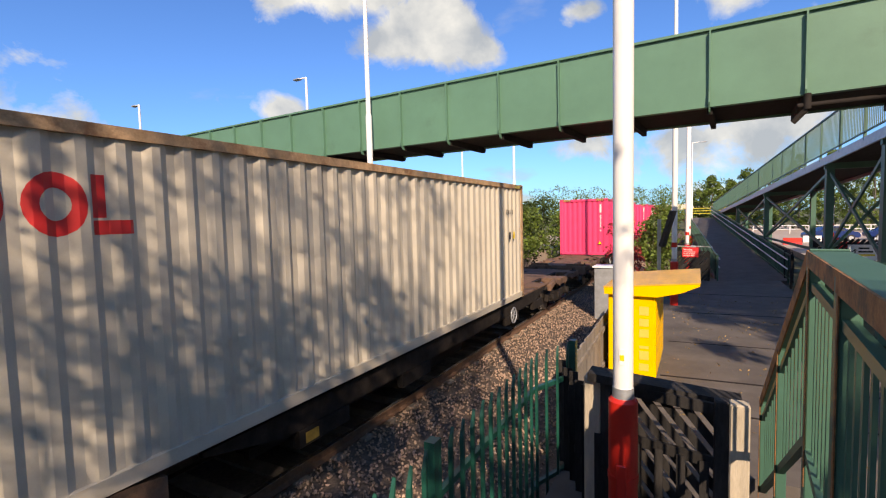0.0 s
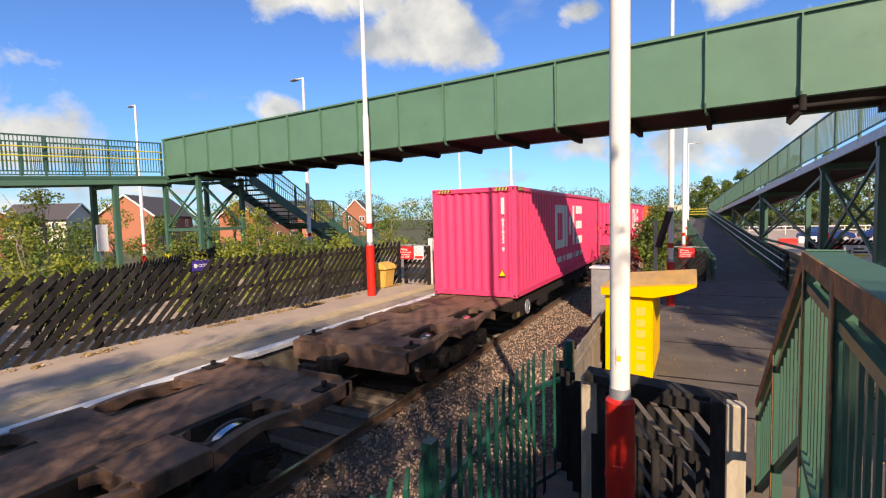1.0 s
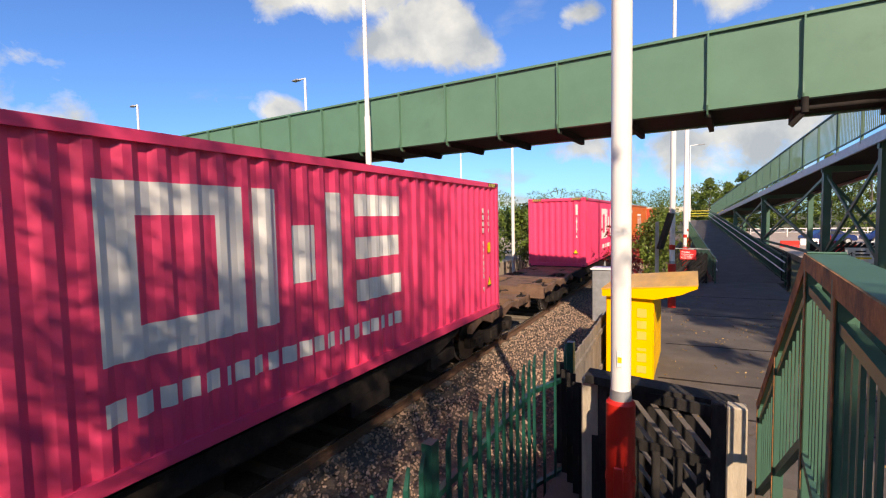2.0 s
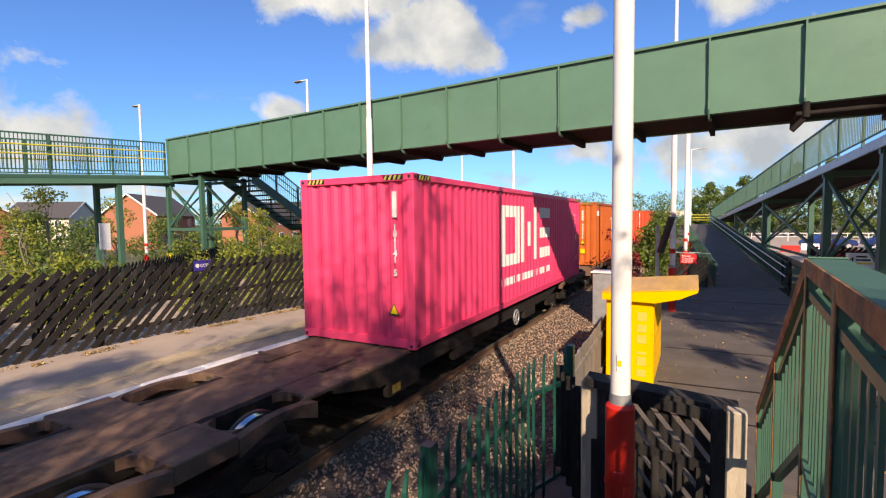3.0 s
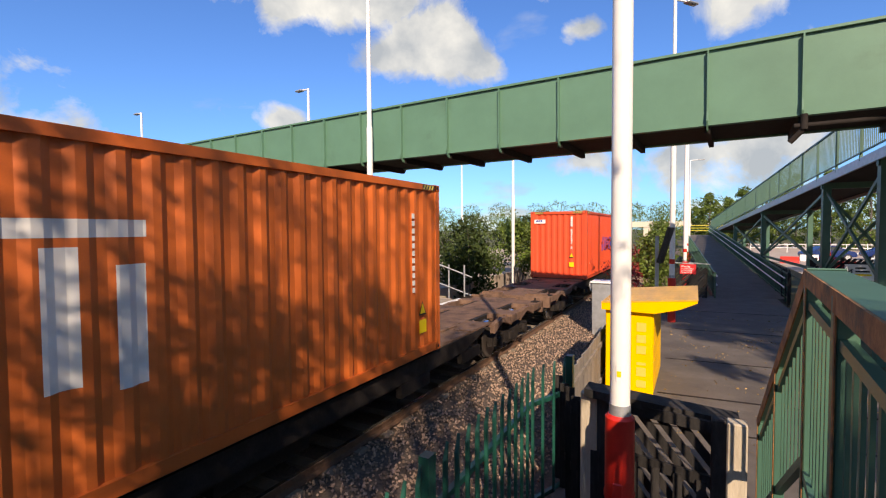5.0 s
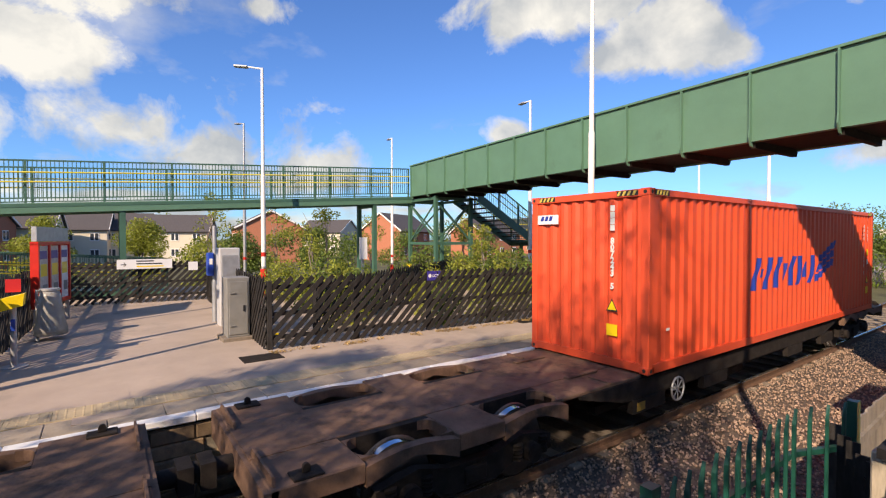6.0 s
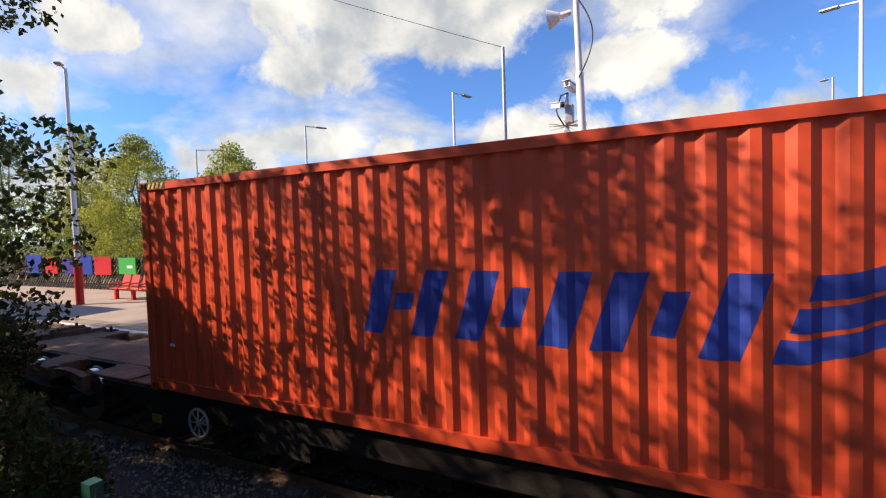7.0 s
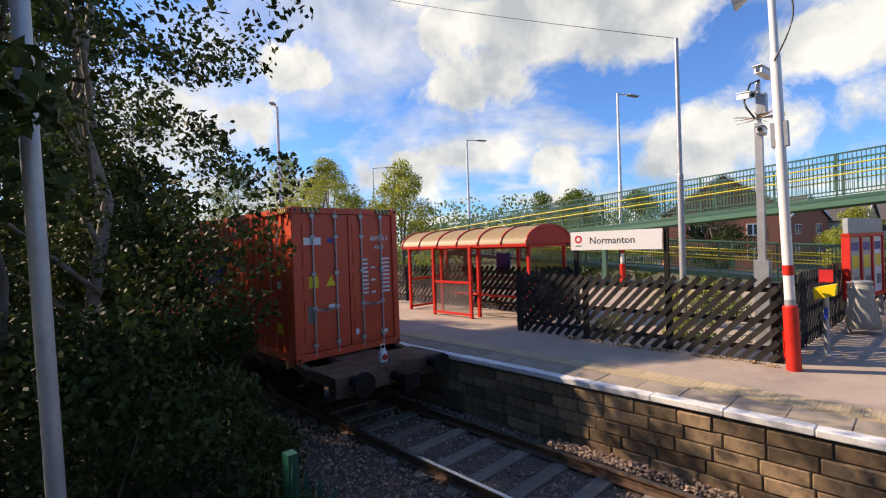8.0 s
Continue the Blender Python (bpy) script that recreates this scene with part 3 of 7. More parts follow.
def build_island_ramp():
    rp = thing("footbridge_ramp", "green steel access ramp with yellow handrails above the island platform", "ramp")
    X0, X1 = -19.6, -21.4

    def zd(y):
        return 5.20 + (y - 12.0) * 0.0665
    ys = [13.5, 12.0, 6.0, 0.0, -6.0, -12.0, -18.0, -24.0]
    for a, b in zip(ys, ys[1:]):
        za, zb = min(zd(a), 5.2), min(zd(b), 5.2)
        bm = B()
        beam(bm, ((X0 + X1) / 2, a, za - 0.12), ((X0 + X1) / 2, b, zb - 0.12), 1.9, 0.10)
        part("deck", bm, "rail_green", rp)
        for x in (X0, X1):
            bm = B()
            beam(bm, (x, a, za - 0.2), (x, b, zb - 0.2), 0.08, 0.32)
            part("edge_beam", bm, "green", rp)
    for x, s in ((X0, 1), (X1, -1)):
        railing(rp, [(x, 12.0, 5.2), (x, -24.0, zd(-24))][::s], 1.3, 2.0, hand=(0.62, 0.92), handoff=-0.10, bar_r=0.011)
    for y in (10.2, 0.5, -10.0, -20.0):
        for x in (X0 - 0.1, X1 + 0.1):
            bm = B()
            box(bm, x - 0.09, x + 0.09, y - 0.09, y + 0.09, 0.4, zd(y) - 0.3)
            part("pier_post", bm, "rail_green", rp)
        bm = B()
        beam(bm, (X0, y, zd(y) - 0.42), (X1, y, zd(y) - 0.42), 0.12, 0.18)
        part("cross_head", bm, "rail_green", rp)
    # lower flight running the other way behind it
    rl = thing("lower_ramp", "lower flight of the green ramp with yellow handrails", "ramp")

    def zl(y):
        return 2.75 - (y + 24) * 0.066
    bm = B()
    beam(bm, (-22.6, -24, zl(-24) - 0.1), (-22.6, 2, zl(2) - 0.1), 1.9, 0.2)
    part("deck", bm, "rail_green", rl)
    for x in (-21.65, -23.55):
        railing(rl, [(x, -24.0, zl(-24)), (x, 2.0, zl(2))], 1.25, 2.0, hand=(0.6, 0.9), handoff=0.1, bar_r=0.010)
    # tower under the bridge end
    tw = thing("bridge_tower", "cross-braced green steel tower carrying the footbridge end", "bridge pier")
    corners = [(-19.75, 12.2), (-17.4, 12.1), (-19.75, 14.1), (-17.4, 14.1)]
    for x, y in corners:
        bm = B()
        box(bm, x - 0.08, x + 0.08, y - 0.08, y + 0.08, 0.4, 5.05)
        part("pier_post", bm, "rail_green", tw)
        bm = B()
        box(bm, x - 0.13, x + 0.13, y - 0.13, y + 0.13, 1.6, 1.9)
        part("warning_band", bm, "sign_yellow", tw, "yellow band")
    for i, j in ((0, 1), (2, 3), (0, 2), (1, 3)):
        (xa, ya), (xb, yb) = corners[i], corners[j]
        for z0, z1 in ((3.0, 4.8), (4.8, 3.0)):
            bm = B()
            beam(bm, (xa, ya, z0), (xb, yb, z1), 0.05, 0.065)
            part("brace", bm, "rail_green", tw)
        for z in (2.9, 4.95):
            bm = B()
            beam(bm, (xa, ya, z), (xb, yb, z), 0.1, 0.12)
            part("tie_beam", bm, "rail_green", tw)
    # stairs down the far side
    stc = thing("bridge_stairs", "green steel stairs with yellow handrails descending from the footbridge", "stairs")
    fl = [((-17.6, 14.0, 5.1), (-17.6, 17.8, 3.0)), ((-17.6, 17.8, 3.0), (-17.6, 19.2, 3.0)), ((-17.6, 19.2, 3.0), (-17.6, 23.4, 0.7))]
    for a, b in fl:
        a, b = Vector(a), Vector(b)
        for s in (-0.9, 0.9):
            bm = B()
            o = Vector((s, 0, 0))
            beam(bm, a + o - Vector((0, 0, 0.1)), b + o - Vector((0, 0, 0.1)), 0.07, 0.34)
            part("stringer", bm, "rail_green", stc)
            railing(stc, [a + o, b + o], 1.15, 1.3, hand=(0.6, 0.9), handoff=-0.08 * (1 if s > 0 else -1), bal=0.13)
        n = 11 if abs(a.z - b.z) > 0.1 else 0
        for i in range(n):
            p = a + (b - a) * ((i + 0.5) / n)
            bm = B()
            box(bm, p.x - 0.86, p.x + 0.86, p.y - 0.19, p.y + 0.19, p.z - 0.06, p.z - 0.02)
            part("tread", bm, "wagon_dark", stc)
        if not n:
            bm = B()
            box(bm, -18.5, -16.7, a.y, b.y, a.z - 0.1, a.z)
            part("landing", bm, "rail_green", stc)
            for x in (-18.4, -16.8):
                bm = B()
                box(bm, x - 0.07, x + 0.07, a.y + 0.6, a.y + 0.74, 0.4, a.z - 0.1)
                part("pier_post", bm, "rail_green", stc)


build_island_ramp()


def build_near_ramp():
    # first flight, rising away
    r1 = thing("ramp_first_flight", "asphalt ramp between green railings with white handrails", "ramp", m=Matrix.Translation((2.15, 25, 0)) @ pose(0, 0, 0, 0, 0, 3.5) @ Matrix.Translation((-1.95, -25, 0)))
    y0, y1 = 25.0, 60.0

    def z1(y):
        return (y - y0) * 0.068
    bm = B()
    prism(bm, [(y0, -0.2), (y0, 0.0), (y1, z1(y1)), (y1 + 3, z1(y1)), (y1 + 3, z1(y1) - 0.3), (y1, z1(y1) - 0.3)], "x", 0.55, 3.35)
    part("ramp_surface", bm, "asphalt", r1)
    railing(r1, [(0.55, y0 - 0.8, 0.0), (0.55, y0, 0), (0.55, y1, z1(y1))], 1.15, 2.0, bal=0.13)
    railing(r1, [(3.3, y0 - 0.8, 0.0), (3.3, y0, 0), (3.3, y1, z1(y1))], 1.15, 2.0, bal=0.13)
    for z in (0.55, 0.95):
        for x in (0.66, 3.18):
            bm = B()
            tube(bm, (x, y0 - 0.4, z), (x, y1, z1(y1) + z), 0.03, n=8)
            part("handrail", bm, "coping", r1, "pale handrail")
    for z in (0.5, 0.8, 1.1):
        bm = B()
        tube(bm, (0.5, y1 + 2.9, z1(y1) + z), (6.4, y1 + 2.9, z1(y1) + z), 0.035)
        part("end_rail", bm, "yellow_rail", r1, "yellow end rail")
    r2 = thing("ramp_second_flight", "green steel ramp on braced posts rising to the footbridge", "ramp", m=Matrix.Translation((3.9, 20, 0)) @ pose(0, 0, 0, 0, 0, 3.2) @ Matrix.Translation((-3.9, -20, 0)))
    XA, XB = 3.75, 6.1

    def z2(y):
        return 5.25 - (y - 12.0) * 0.051
    ys = [10.8, 18.0, 27.0, 36.0, 45.0, 54.0, 60.0]
    for a, b in zip(ys, ys[1:]):
        za, zb = z2(a), z2(b)
        # deck near-black too, its underside shade put into the colour
        bm = B()
        beam(bm, ((XA + XB) / 2, a, za - 0.1), ((XA + XB) / 2, b, zb - 0.1), XB - XA, 0.12)
        part("deck", bm, "wagon_dark", r2, "ramp deck underside with shade put into its near-black colour")
        for x in (XA, XB):
            bm = B()
            beam(bm, (x, a, za - 0.15), (x, b, zb - 0.15), 0.06, 0.26)
            part("edge_beam", bm, "galv", r2)
    for x in (XA, XB):
        railing(r2, [(x, 10.8, z2(10.8)), (x, 60.0, z2(60))], 1.25, 2.0, bal=0.12, hand=())
    for y in (15.6, 20.2, 31.0, 42.0, 53.0):
        for x in (XA + 0.15, XB - 0.15):
            bm = B()
            box(bm, x - 0.11, x + 0.11, y - 0.11, y + 0.11, -0.4, z2(y) - 0.25)
            part("pier_post", bm, "rail_green", r2)
        bm = B()
        beam(bm, (XA, y, z2(y) - 0.32), (XB, y, z2(y) - 0.32), 0.14, 0.2)
        part("cross_head", bm, "rail_green", r2)
        for za, zb in ((1.6, z2(y) - 0.6), (z2(y) - 0.6, 1.6)):
            bm = B()
            beam(bm, (XA + 0.15, y, za), (XB - 0.15, y, zb), 0.06, 0.09)
            part("brace", bm, "rail_green", r2)
    for ya, yb in ((15.6, 20.2), (20.2, 31.0), (31.0, 42.0)):
        for za, zb in ((1.7, z2(yb) - 0.5), (z2(ya) - 0.5, 1.7)):
            bm = B()
            beam(bm, (XA + 0.15, ya, za), (XA + 0.15, yb, zb), 0.06, 0.1)
            part("brace", bm, "rail_green", r2)
        bm = B()
        beam(bm, (XA + 0.15, ya, 1.6), (XA + 0.15, yb, 1.6), 0.08, 0.1)
        part("tie_beam", bm, "rail_green", r2)


build_near_ramp()


# ---- trellis fences ----
def trellis(name, a, b, z, h, label, lean=1, pitch=0.215, group="trellis fences", rails=True, post_mat="black_wood"):
    """A fence of slanting boards from a to b on base height z."""
    a, b = Vector((*a, z)), Vector((*b, z))
    L = (b - a).length
    ang = math.degrees(math.atan2(b.y - a.y, b.x - a.x))
    f = thing(name, label, "fence", group, Matrix.Translation(a) @ pose(0, 0, 0, 0, 0, ang))
    w, th = 0.095, 0.02

    def slat(s0, s1, z0, z1):
        bm = B()
        beam(bm, (0, -0.03, z0), (s1 - s0, -0.03, z1), th, w, up=(0, 0, 1))
        return mesh_of("slat", bm, "black_wood")
    run = (h - 0.02) * 0.95
    full = slat(0, run, 0.03, h) if lean > 0 else slat(0, run, h, 0.03)
    s = -run + pitch
    while s < L - 0.05:
        s0, s1 = max(0.0, s), min(L, s + run)
        if s >= 0 and s + run <= L:
            me = full
        else:
            f0, f1 = (s0 - s) / run, (s1 - s) / run
            z0, z1 = (0.03 + (h - 0.03) * f0, 0.03 + (h - 0.03) * f1)
            if lean < 0:
                z0, z1 = h - (h - 0.03) * f0, h - (h - 0.03) * f1
            me = slat(s0, s1, z0, z1)
        o = part("slat", me, None, f)
        o.location = (s0, rng.uniform(-0.006, 0.006), rng.uniform(-0.02, 0.02))
        s += pitch
    n = max(1, round(L / 1.8))
    bm = B()
    box(bm, -0.05, 0.05, 0.0, 0.09, -0.2, h - 0.06)
    pm = mesh_of("post", bm, post_mat)
    for i in range(n + 1):
        part("post", pm, None, f).location = (L * i / n, 0, 0)
    if rails:
        for zz in (0.25, h * 0.5, h - 0.18):
            bm = B()
            box(bm, 0, L, -0.018, 0.012, zz - 0.04, zz + 0.04)
            part("rail", bm, "black_wood", f)
    return f


TL = "black-stained timber trellis fence of slanting slats on the platform"
trellis("trellis_fence", (-9.45, 2.6), (-8.95, 13.6), PLAT_Z, 1.42, TL)
trellis("trellis_fence", (-18.8, 3.0), (-9.45, 2.55), PLAT_Z, 1.42, TL)
trellis("trellis_fence", (-9.35, -7.0), (-9.4, -1.75), PLAT_Z, 1.42, TL)
trellis("trellis_fence", (-9.45, -1.75), (-19.4, -1.3), PLAT_Z, 1.42, TL)
trellis("trellis_fence", (-19.4, -1.2), (-18.9, 3.1), PLAT_Z, 1.42, TL)
trellis("trellis_fence", (-10.6, 4.0), (-18.8, 14.0), PLAT_Z - 0.3, 1.5, TL)
trellis("trellis_fence", (-11.9, -7.1), (-9.35, -7.05), PLAT_Z, 1.42, TL)
trellis("trellis_fence", (-11.9, -40.0), (-11.9, -7.1), PLAT_Z, 1.42, TL)
trellis("trellis_fence", (-8.95, 13.9), (-7.9, 13.7), PLAT_Z, 1.35, TL)


# ---- palisade ----
def build_palisade():
    f = thing("palisade_fence", "dark green steel palisade security fence beside the track", "fence")
    X = -1.62
    bm = B()
    prof = [(-0.030, 0.0), (-0.011, 0.02), (0.011, 0.02), (0.030, 0.0), (0.030, 0.004), (0.011, 0.024), (-0.011, 0.024), (-0.030, 0.004)]
    top = 1.42
    lo = [bm.verts.new((b, a, -0.45)) for a, b in prof]
    mid = [bm.verts.new((b, a, top)) for a, b in prof]
    hi = [bm.verts.new((b, 0.024 + a * 0.12, top + 0.13)) for a, b in prof]
    n = len(prof)
    for r0, r1 in ((lo, mid), (mid, hi)):
        for i in range(n):
            bm.faces.new((r0[i], r0[(i + 1) % n], r1[(i + 1) % n], r1[i]))
    bm.faces.new(hi)
    pale = mesh_of("pale", bm, "palisade")
    y = -3.3
    while y < 5.72:
        o = part("pale", pale, None, f)
        o.matrix_basis = pose(X + 0.028 + max(0.0, y - 5.1) * 0.4, y, rng.uniform(-0.015, 0.015), 0, 0, rng.uniform(-3, 3))
        y += 0.19
    for yp in (-3.4, -0.35, 2.75, 5.78):
        bm = B()
        xp = X + max(0.0, yp - 5.1) * 0.4
        box(bm, xp - 0.03, xp + 0.05, yp - 0.05, yp + 0.05, -0.5, 1.56)
        part("post", bm, "palisade", f)
    for z in (0.0, 1.12):
        bm = B()
        beam(bm, (X, -3.4, z), (X, 5.1, z), 0.045, 0.05)
        part("rail", bm, "palisade", f)
        bm = B()
        beam(bm, (X, 5.1, z), (X + 0.272, 5.78, z), 0.045, 0.05)
        part("rail", bm, "palisade", f)


build_palisade()

# ---- lamp columns and poles ----
def lamp_column(x, y, z, top, label, sleeve=True, head=None, mat="white_paint", r=0.085, band=True, lean=0.0, lean_y=0.0, sh=1.44, sr=0.125, group="lamp columns"):
    """A hinged lamp column; head: (dx, dy) of the lantern arm."""
    f = thing("lamp_column", label, "lamp column", group, Matrix.Translation((x, y, z)) @ pose(0, 0, 0, lean_y, lean, 0))
    H = top - z
    bm = B()
    tube(bm, (0, 0, sh - 0.04 if sleeve else 0), (0, 0, H * 0.55), r, r, 20)
    tube(bm, (0, 0, H * 0.55), (0, 0, H * 0.555), r, r * 0.8, 20)
    tube(bm, (0, 0, H * 0.555), (0, 0, H), r * 0.8, r * 0.62, 20)
    part("shaft", bm, mat, f)
    if sleeve:
        bm = B()
        tube(bm, (0, 0, -0.05), (0, 0, sh), sr, sr, 24)
        tube(bm, (0, 0, sh), (0, 0, sh + 0.03), sr, sr * 0.8, 24)
        tube(bm, (0, 0, sh * 0.5), (0, 0, sh * 0.5 + 0.05), sr + 0.007, sr + 0.007, 24)
        part("sleeve", bm, "red_paint", f, "red base sleeve")
        bm = B()
        tube(bm, (0, 0, sh + 0.03), (0, 0, sh + 0.12), r * 1.1, r * 1.05, 20)
        part("collar", bm, "galv", f)
        bm = B()
        box(bm, -0.045, 0.045, -sr - 0.011, -sr + 0.007, 0.2, sh * 0.62, 0.01)
        part("hatch", bm, "red_paint", f)
    if band:
        bm = B()
        tube(bm, (0, 0, sh + 0.5), (0, 0, sh + 0.66), r + 0.003, r + 0.003, 20)
        part("band", bm, "red_paint", f, "red band")
    if head:
        hx, hy = head
        bm = B()
        tube(bm, (0, 0, H - 0.03), (hx * 0.55, hy * 0.55, H + 0.03), 0.035, 0.03)
        part("arm", bm, mat, f)
        d = Vector((hx, hy, 0))
        bm = B()
        beam(bm, d * 0.5 + Vector((0, 0, H + 0.02)), d + Vector((0, 0, H + 0.04)), 0.22, 0.08)
        bmesh.ops.bevel(bm, geom=bm.edges[:], offset=0.025, segments=1, affect="EDGES")
        part("lantern", bm, "galv", f, "grey lantern head")
    return f


WL = "white lamp column with a red base sleeve on the platform"
near = lamp_column(-0.57, 4.36, 0.0, 9.5, "tall white column with a scuffed red base sleeve beside the gate", band=False)
bm = B()
box(bm, -0.02, 0.02, -0.090, -0.086, 1.78, 1.92)
part("sticker", bm, "sign_white", near)
bm = B()
box(bm, -0.015, 0.02, -0.0935, -0.090, 1.82, 1.87)
part("sticker_patch", bm, "sign_yellow", near)
lamp_column(-8.22, 10.95, PLAT_Z, 10.2, WL)
lamp_column(-0.67, 17.4, 0.0, 10.6, "white lamp column with a dark wrap and red base sleeve by the ramp", head=(0.6, 0.9))
lamp_column(-0.45, 26.5, 0.0, 9.5, "white lamp column beside the ramp", head=(1.2, 0.3))
lamp_column(-0.5, 36.5, 0.0, 9.5, "white lamp column beside the ramp", head=(1.2, 0.3))
lamp_column(-0.5, 50.0, 0.0, 9.5, "white lamp column beside the ramp", head=(1.2, 0.3))
lamp_column(-18.66, 4.93, 0.5, 9.6, "white lamp column with red bands behind the trellis", head=(-0.5, -0.9))
lamp_column(-15.65, 16.28, 0.5, 9.6, "white lamp column behind the footbridge", head=(-0.9, 0.2))
lamp_column(-26.6, 15.05, 0.0, 9.6, "white lamp column beyond the island platform", head=(-0.9, 0.2))
lamp_column(-28.1, 6.4, 0.0, 9.6, "slim grey lamp column far beyond the ramp", sleeve=False, mat="galv", head=(-0.6, -0.3))
lamp_column(-20.44, -9.54, 0.5, 9.6, "white lamp column with red sleeve behind the station sign", head=(-1.4, 0.3))
lamp_column(-21.8, -20.0, 0.5, 9.6, "white lamp column in front of far trees", head=(-1.4, 0.4))
lamp_column(-23.1, -31.8, 0.5, 9.6, "white lamp column in front of far trees", head=(-1.5, 1.2))
lamp_column(-8.8, -18.6, PLAT_Z, 9.0, WL, head=(0.4, 0.3))
lamp_column(-8.6, 24.0, 0.0, 9.0, "white lamp column among lineside bushes", sleeve=False, band=False)
lamp_column(-16.0, 33.0, 0.0, 9.2, "white lamp column among lineside bushes", sleeve=False, band=False)
lamp_column(-12.4, -4.25, 0.5, 8.0, "slim galvanised steel pole behind the trellis", sleeve=False, band=False, mat="galv", r=0.075)
lamp_column(-0.27, -3.2, 0.0, 9.0, "grey galvanised lamp column close to the trees", sleeve=False, band=False, mat="galv", r=0.043, lean=1.4)
lamp_column(8.3, 42.0, -0.05, 6.0, "white column with red bands in the car park", head=None)

# loudspeaker column
sp = lamp_column(-9.08, -1.5, PLAT_Z, 10.0, "white column with loudspeaker horn and red base sleeve", lean_y=1.6, sh=1.02, sr=0.105, r=0.072)
bm = B()
tube(bm, (0.0, -0.10, 6.15), (0.02, -0.30, 6.12), 0.05, 0.06, 14)
tube(bm, (0.02, -0.30, 6.12), (0.03, -0.52, 6.10), 0.07, 0.19, 18, caps=False)
part("loudspeaker_horn", bm, "coping", sp, "cream horn loudspeaker")
bm = B()
box(bm, -0.05, 0.05, -0.12, 0.12, 3.55, 3.95, 0.01)
part("junction_box", bm, "galv", sp)
bm = B()
pipe(bm, [(0.09, 0.28 * math.sin(math.pi * i / 14), 4.9 + 1.5 * i / 14) for i in range(15)], 0.012, 6)
part("cable_loop", bm, "black", sp, "loose black cable")
# overhead wire
bm = B()
pts = [Vector((-12.4, -4.25, 8.0)).lerp(Vector((-8.0, -20.0, 15.0)), i / 10) - Vector((0, 0, 0.25 * math.sin(math.pi * i / 10))) for i in range(11)]
pipe(bm, pts, 0.008, 6)
wire = thing("overhead_wire", "thin dark wire strung from the pole top", "wire")
part("strand", bm, "black", wire)

# CCTV mast
cc = thing("cctv_mast", "grey steel mast with white security cameras and bird spikes", "camera mast")
CX, CY = -10.6, -2.2
bm = B()
box(bm, CX - 0.06, CX + 0.06, CY - 0.06, CY + 0.06, PLAT_Z, 5.2)
box(bm, CX - 0.12, CX + 0.12, CY - 0.12, CY + 0.12, PLAT_Z, 2.6)
part("mast", bm, "galv", cc)
bm = B()
tube(bm, (CX, CY, 5.2), (CX, CY, 6.0), 0.045)
box(bm, CX - 0.09, CX + 0.09, CY - 0.02, CY + 0.14, 5.35, 5.75, 0.01)
part("upper_mast", bm, "galv", cc)


def cctv(px, py, pz, ang, tilt):
    m = pose(px, py, pz, tilt, 0, ang)
    bm = B()
    prism(bm, [(-0.065, -0.05), (0.065, -0.05), (0.07, 0.04), (0.0, 0.06), (-0.07, 0.04)], "y", -0.22, 0.22)
    o = part("camera_housing", bm, "sign_white", cc, "white camera housing")
    o.matrix_basis = m
    bm = B()
    box(bm, -0.08, 0.08, -0.28, 0.24, 0.065, 0.076)
    part("sunshield", bm, "sign_white", o)
    bm = B()
    tube(bm, (0, -0.23, 0), (0, -0.221, 0), 0.04, n=14)
    part("lens_glass", bm, "glass", o)


cctv(CX + 0.05, CY - 0.18, 5.75, 130, 12)
cctv(CX + 0.05, CY + 0.12, 6.10, 75, -8)
cctv(CX + 0.1, CY + 0.06, 5.02, 95, 0)
for i in range(26):
    a = rng.uniform(0, 6.28)
    bm = B()
    tube(bm, (CX, CY, 5.30), (CX + 0.42 * math.cos(a), CY + 0.42 * math.sin(a), 5.30 + rng.uniform(-0.04, 0.10)), 0.005, n=4)
    part("bird_spike", bm, "rust", cc)
bm = B()
pts = [(CX + 0.06, CY - 0.05, 5.3), (CX + 0.14, CY - 0.16, 5.5), (CX + 0.05, CY - 0.22, 5.65), (CX + 0.1, CY - 0.1, 5.95), (CX + 0.05, CY + 0.05, 6.0)]
pipe(bm, pts, 0.018, 6)
part("cable", bm, "black", cc)

# station name sign
sg = thing("station_sign", "white station name board on two dark posts", "sign")
SX = -10.8
bm = B()
box(bm, SX - 0.04, SX, -6.40, -4.12, 2.84, 3.30)
part("board", bm, "sign_white", sg)
for y in (-6.3, -4.06):
    bm = B()
    box(bm, SX - 0.12, SX - 0.042, y - 0.05, y + 0.05, PLAT_Z, 3.32)
    part("post", bm, "wagon_dark", sg)
lettering("Normanton", 0.24, "sign_black", sg, pose(SX + 0.002, -5.88, 2.995, 90, 0, 90), 0.0015)
bm = B()
tube(bm, (SX, -6.18, 3.11), (SX + 0.003, -6.18, 3.11), 0.10, n=28)
part("roundel", bm, "sign_red", sg, "red roundel")
bm = B()
tube(bm, (SX + 0.003, -6.18, 3.11), (SX + 0.005, -6.18, 3.11), 0.052, n=20)
part("roundel_centre", bm, "sign_white", sg)
bm = B()
box(bm, SX, SX + 0.003, -6.26, -6.10, 2.935, 2.96)
part("caption_bar", bm, "sign_black", sg)


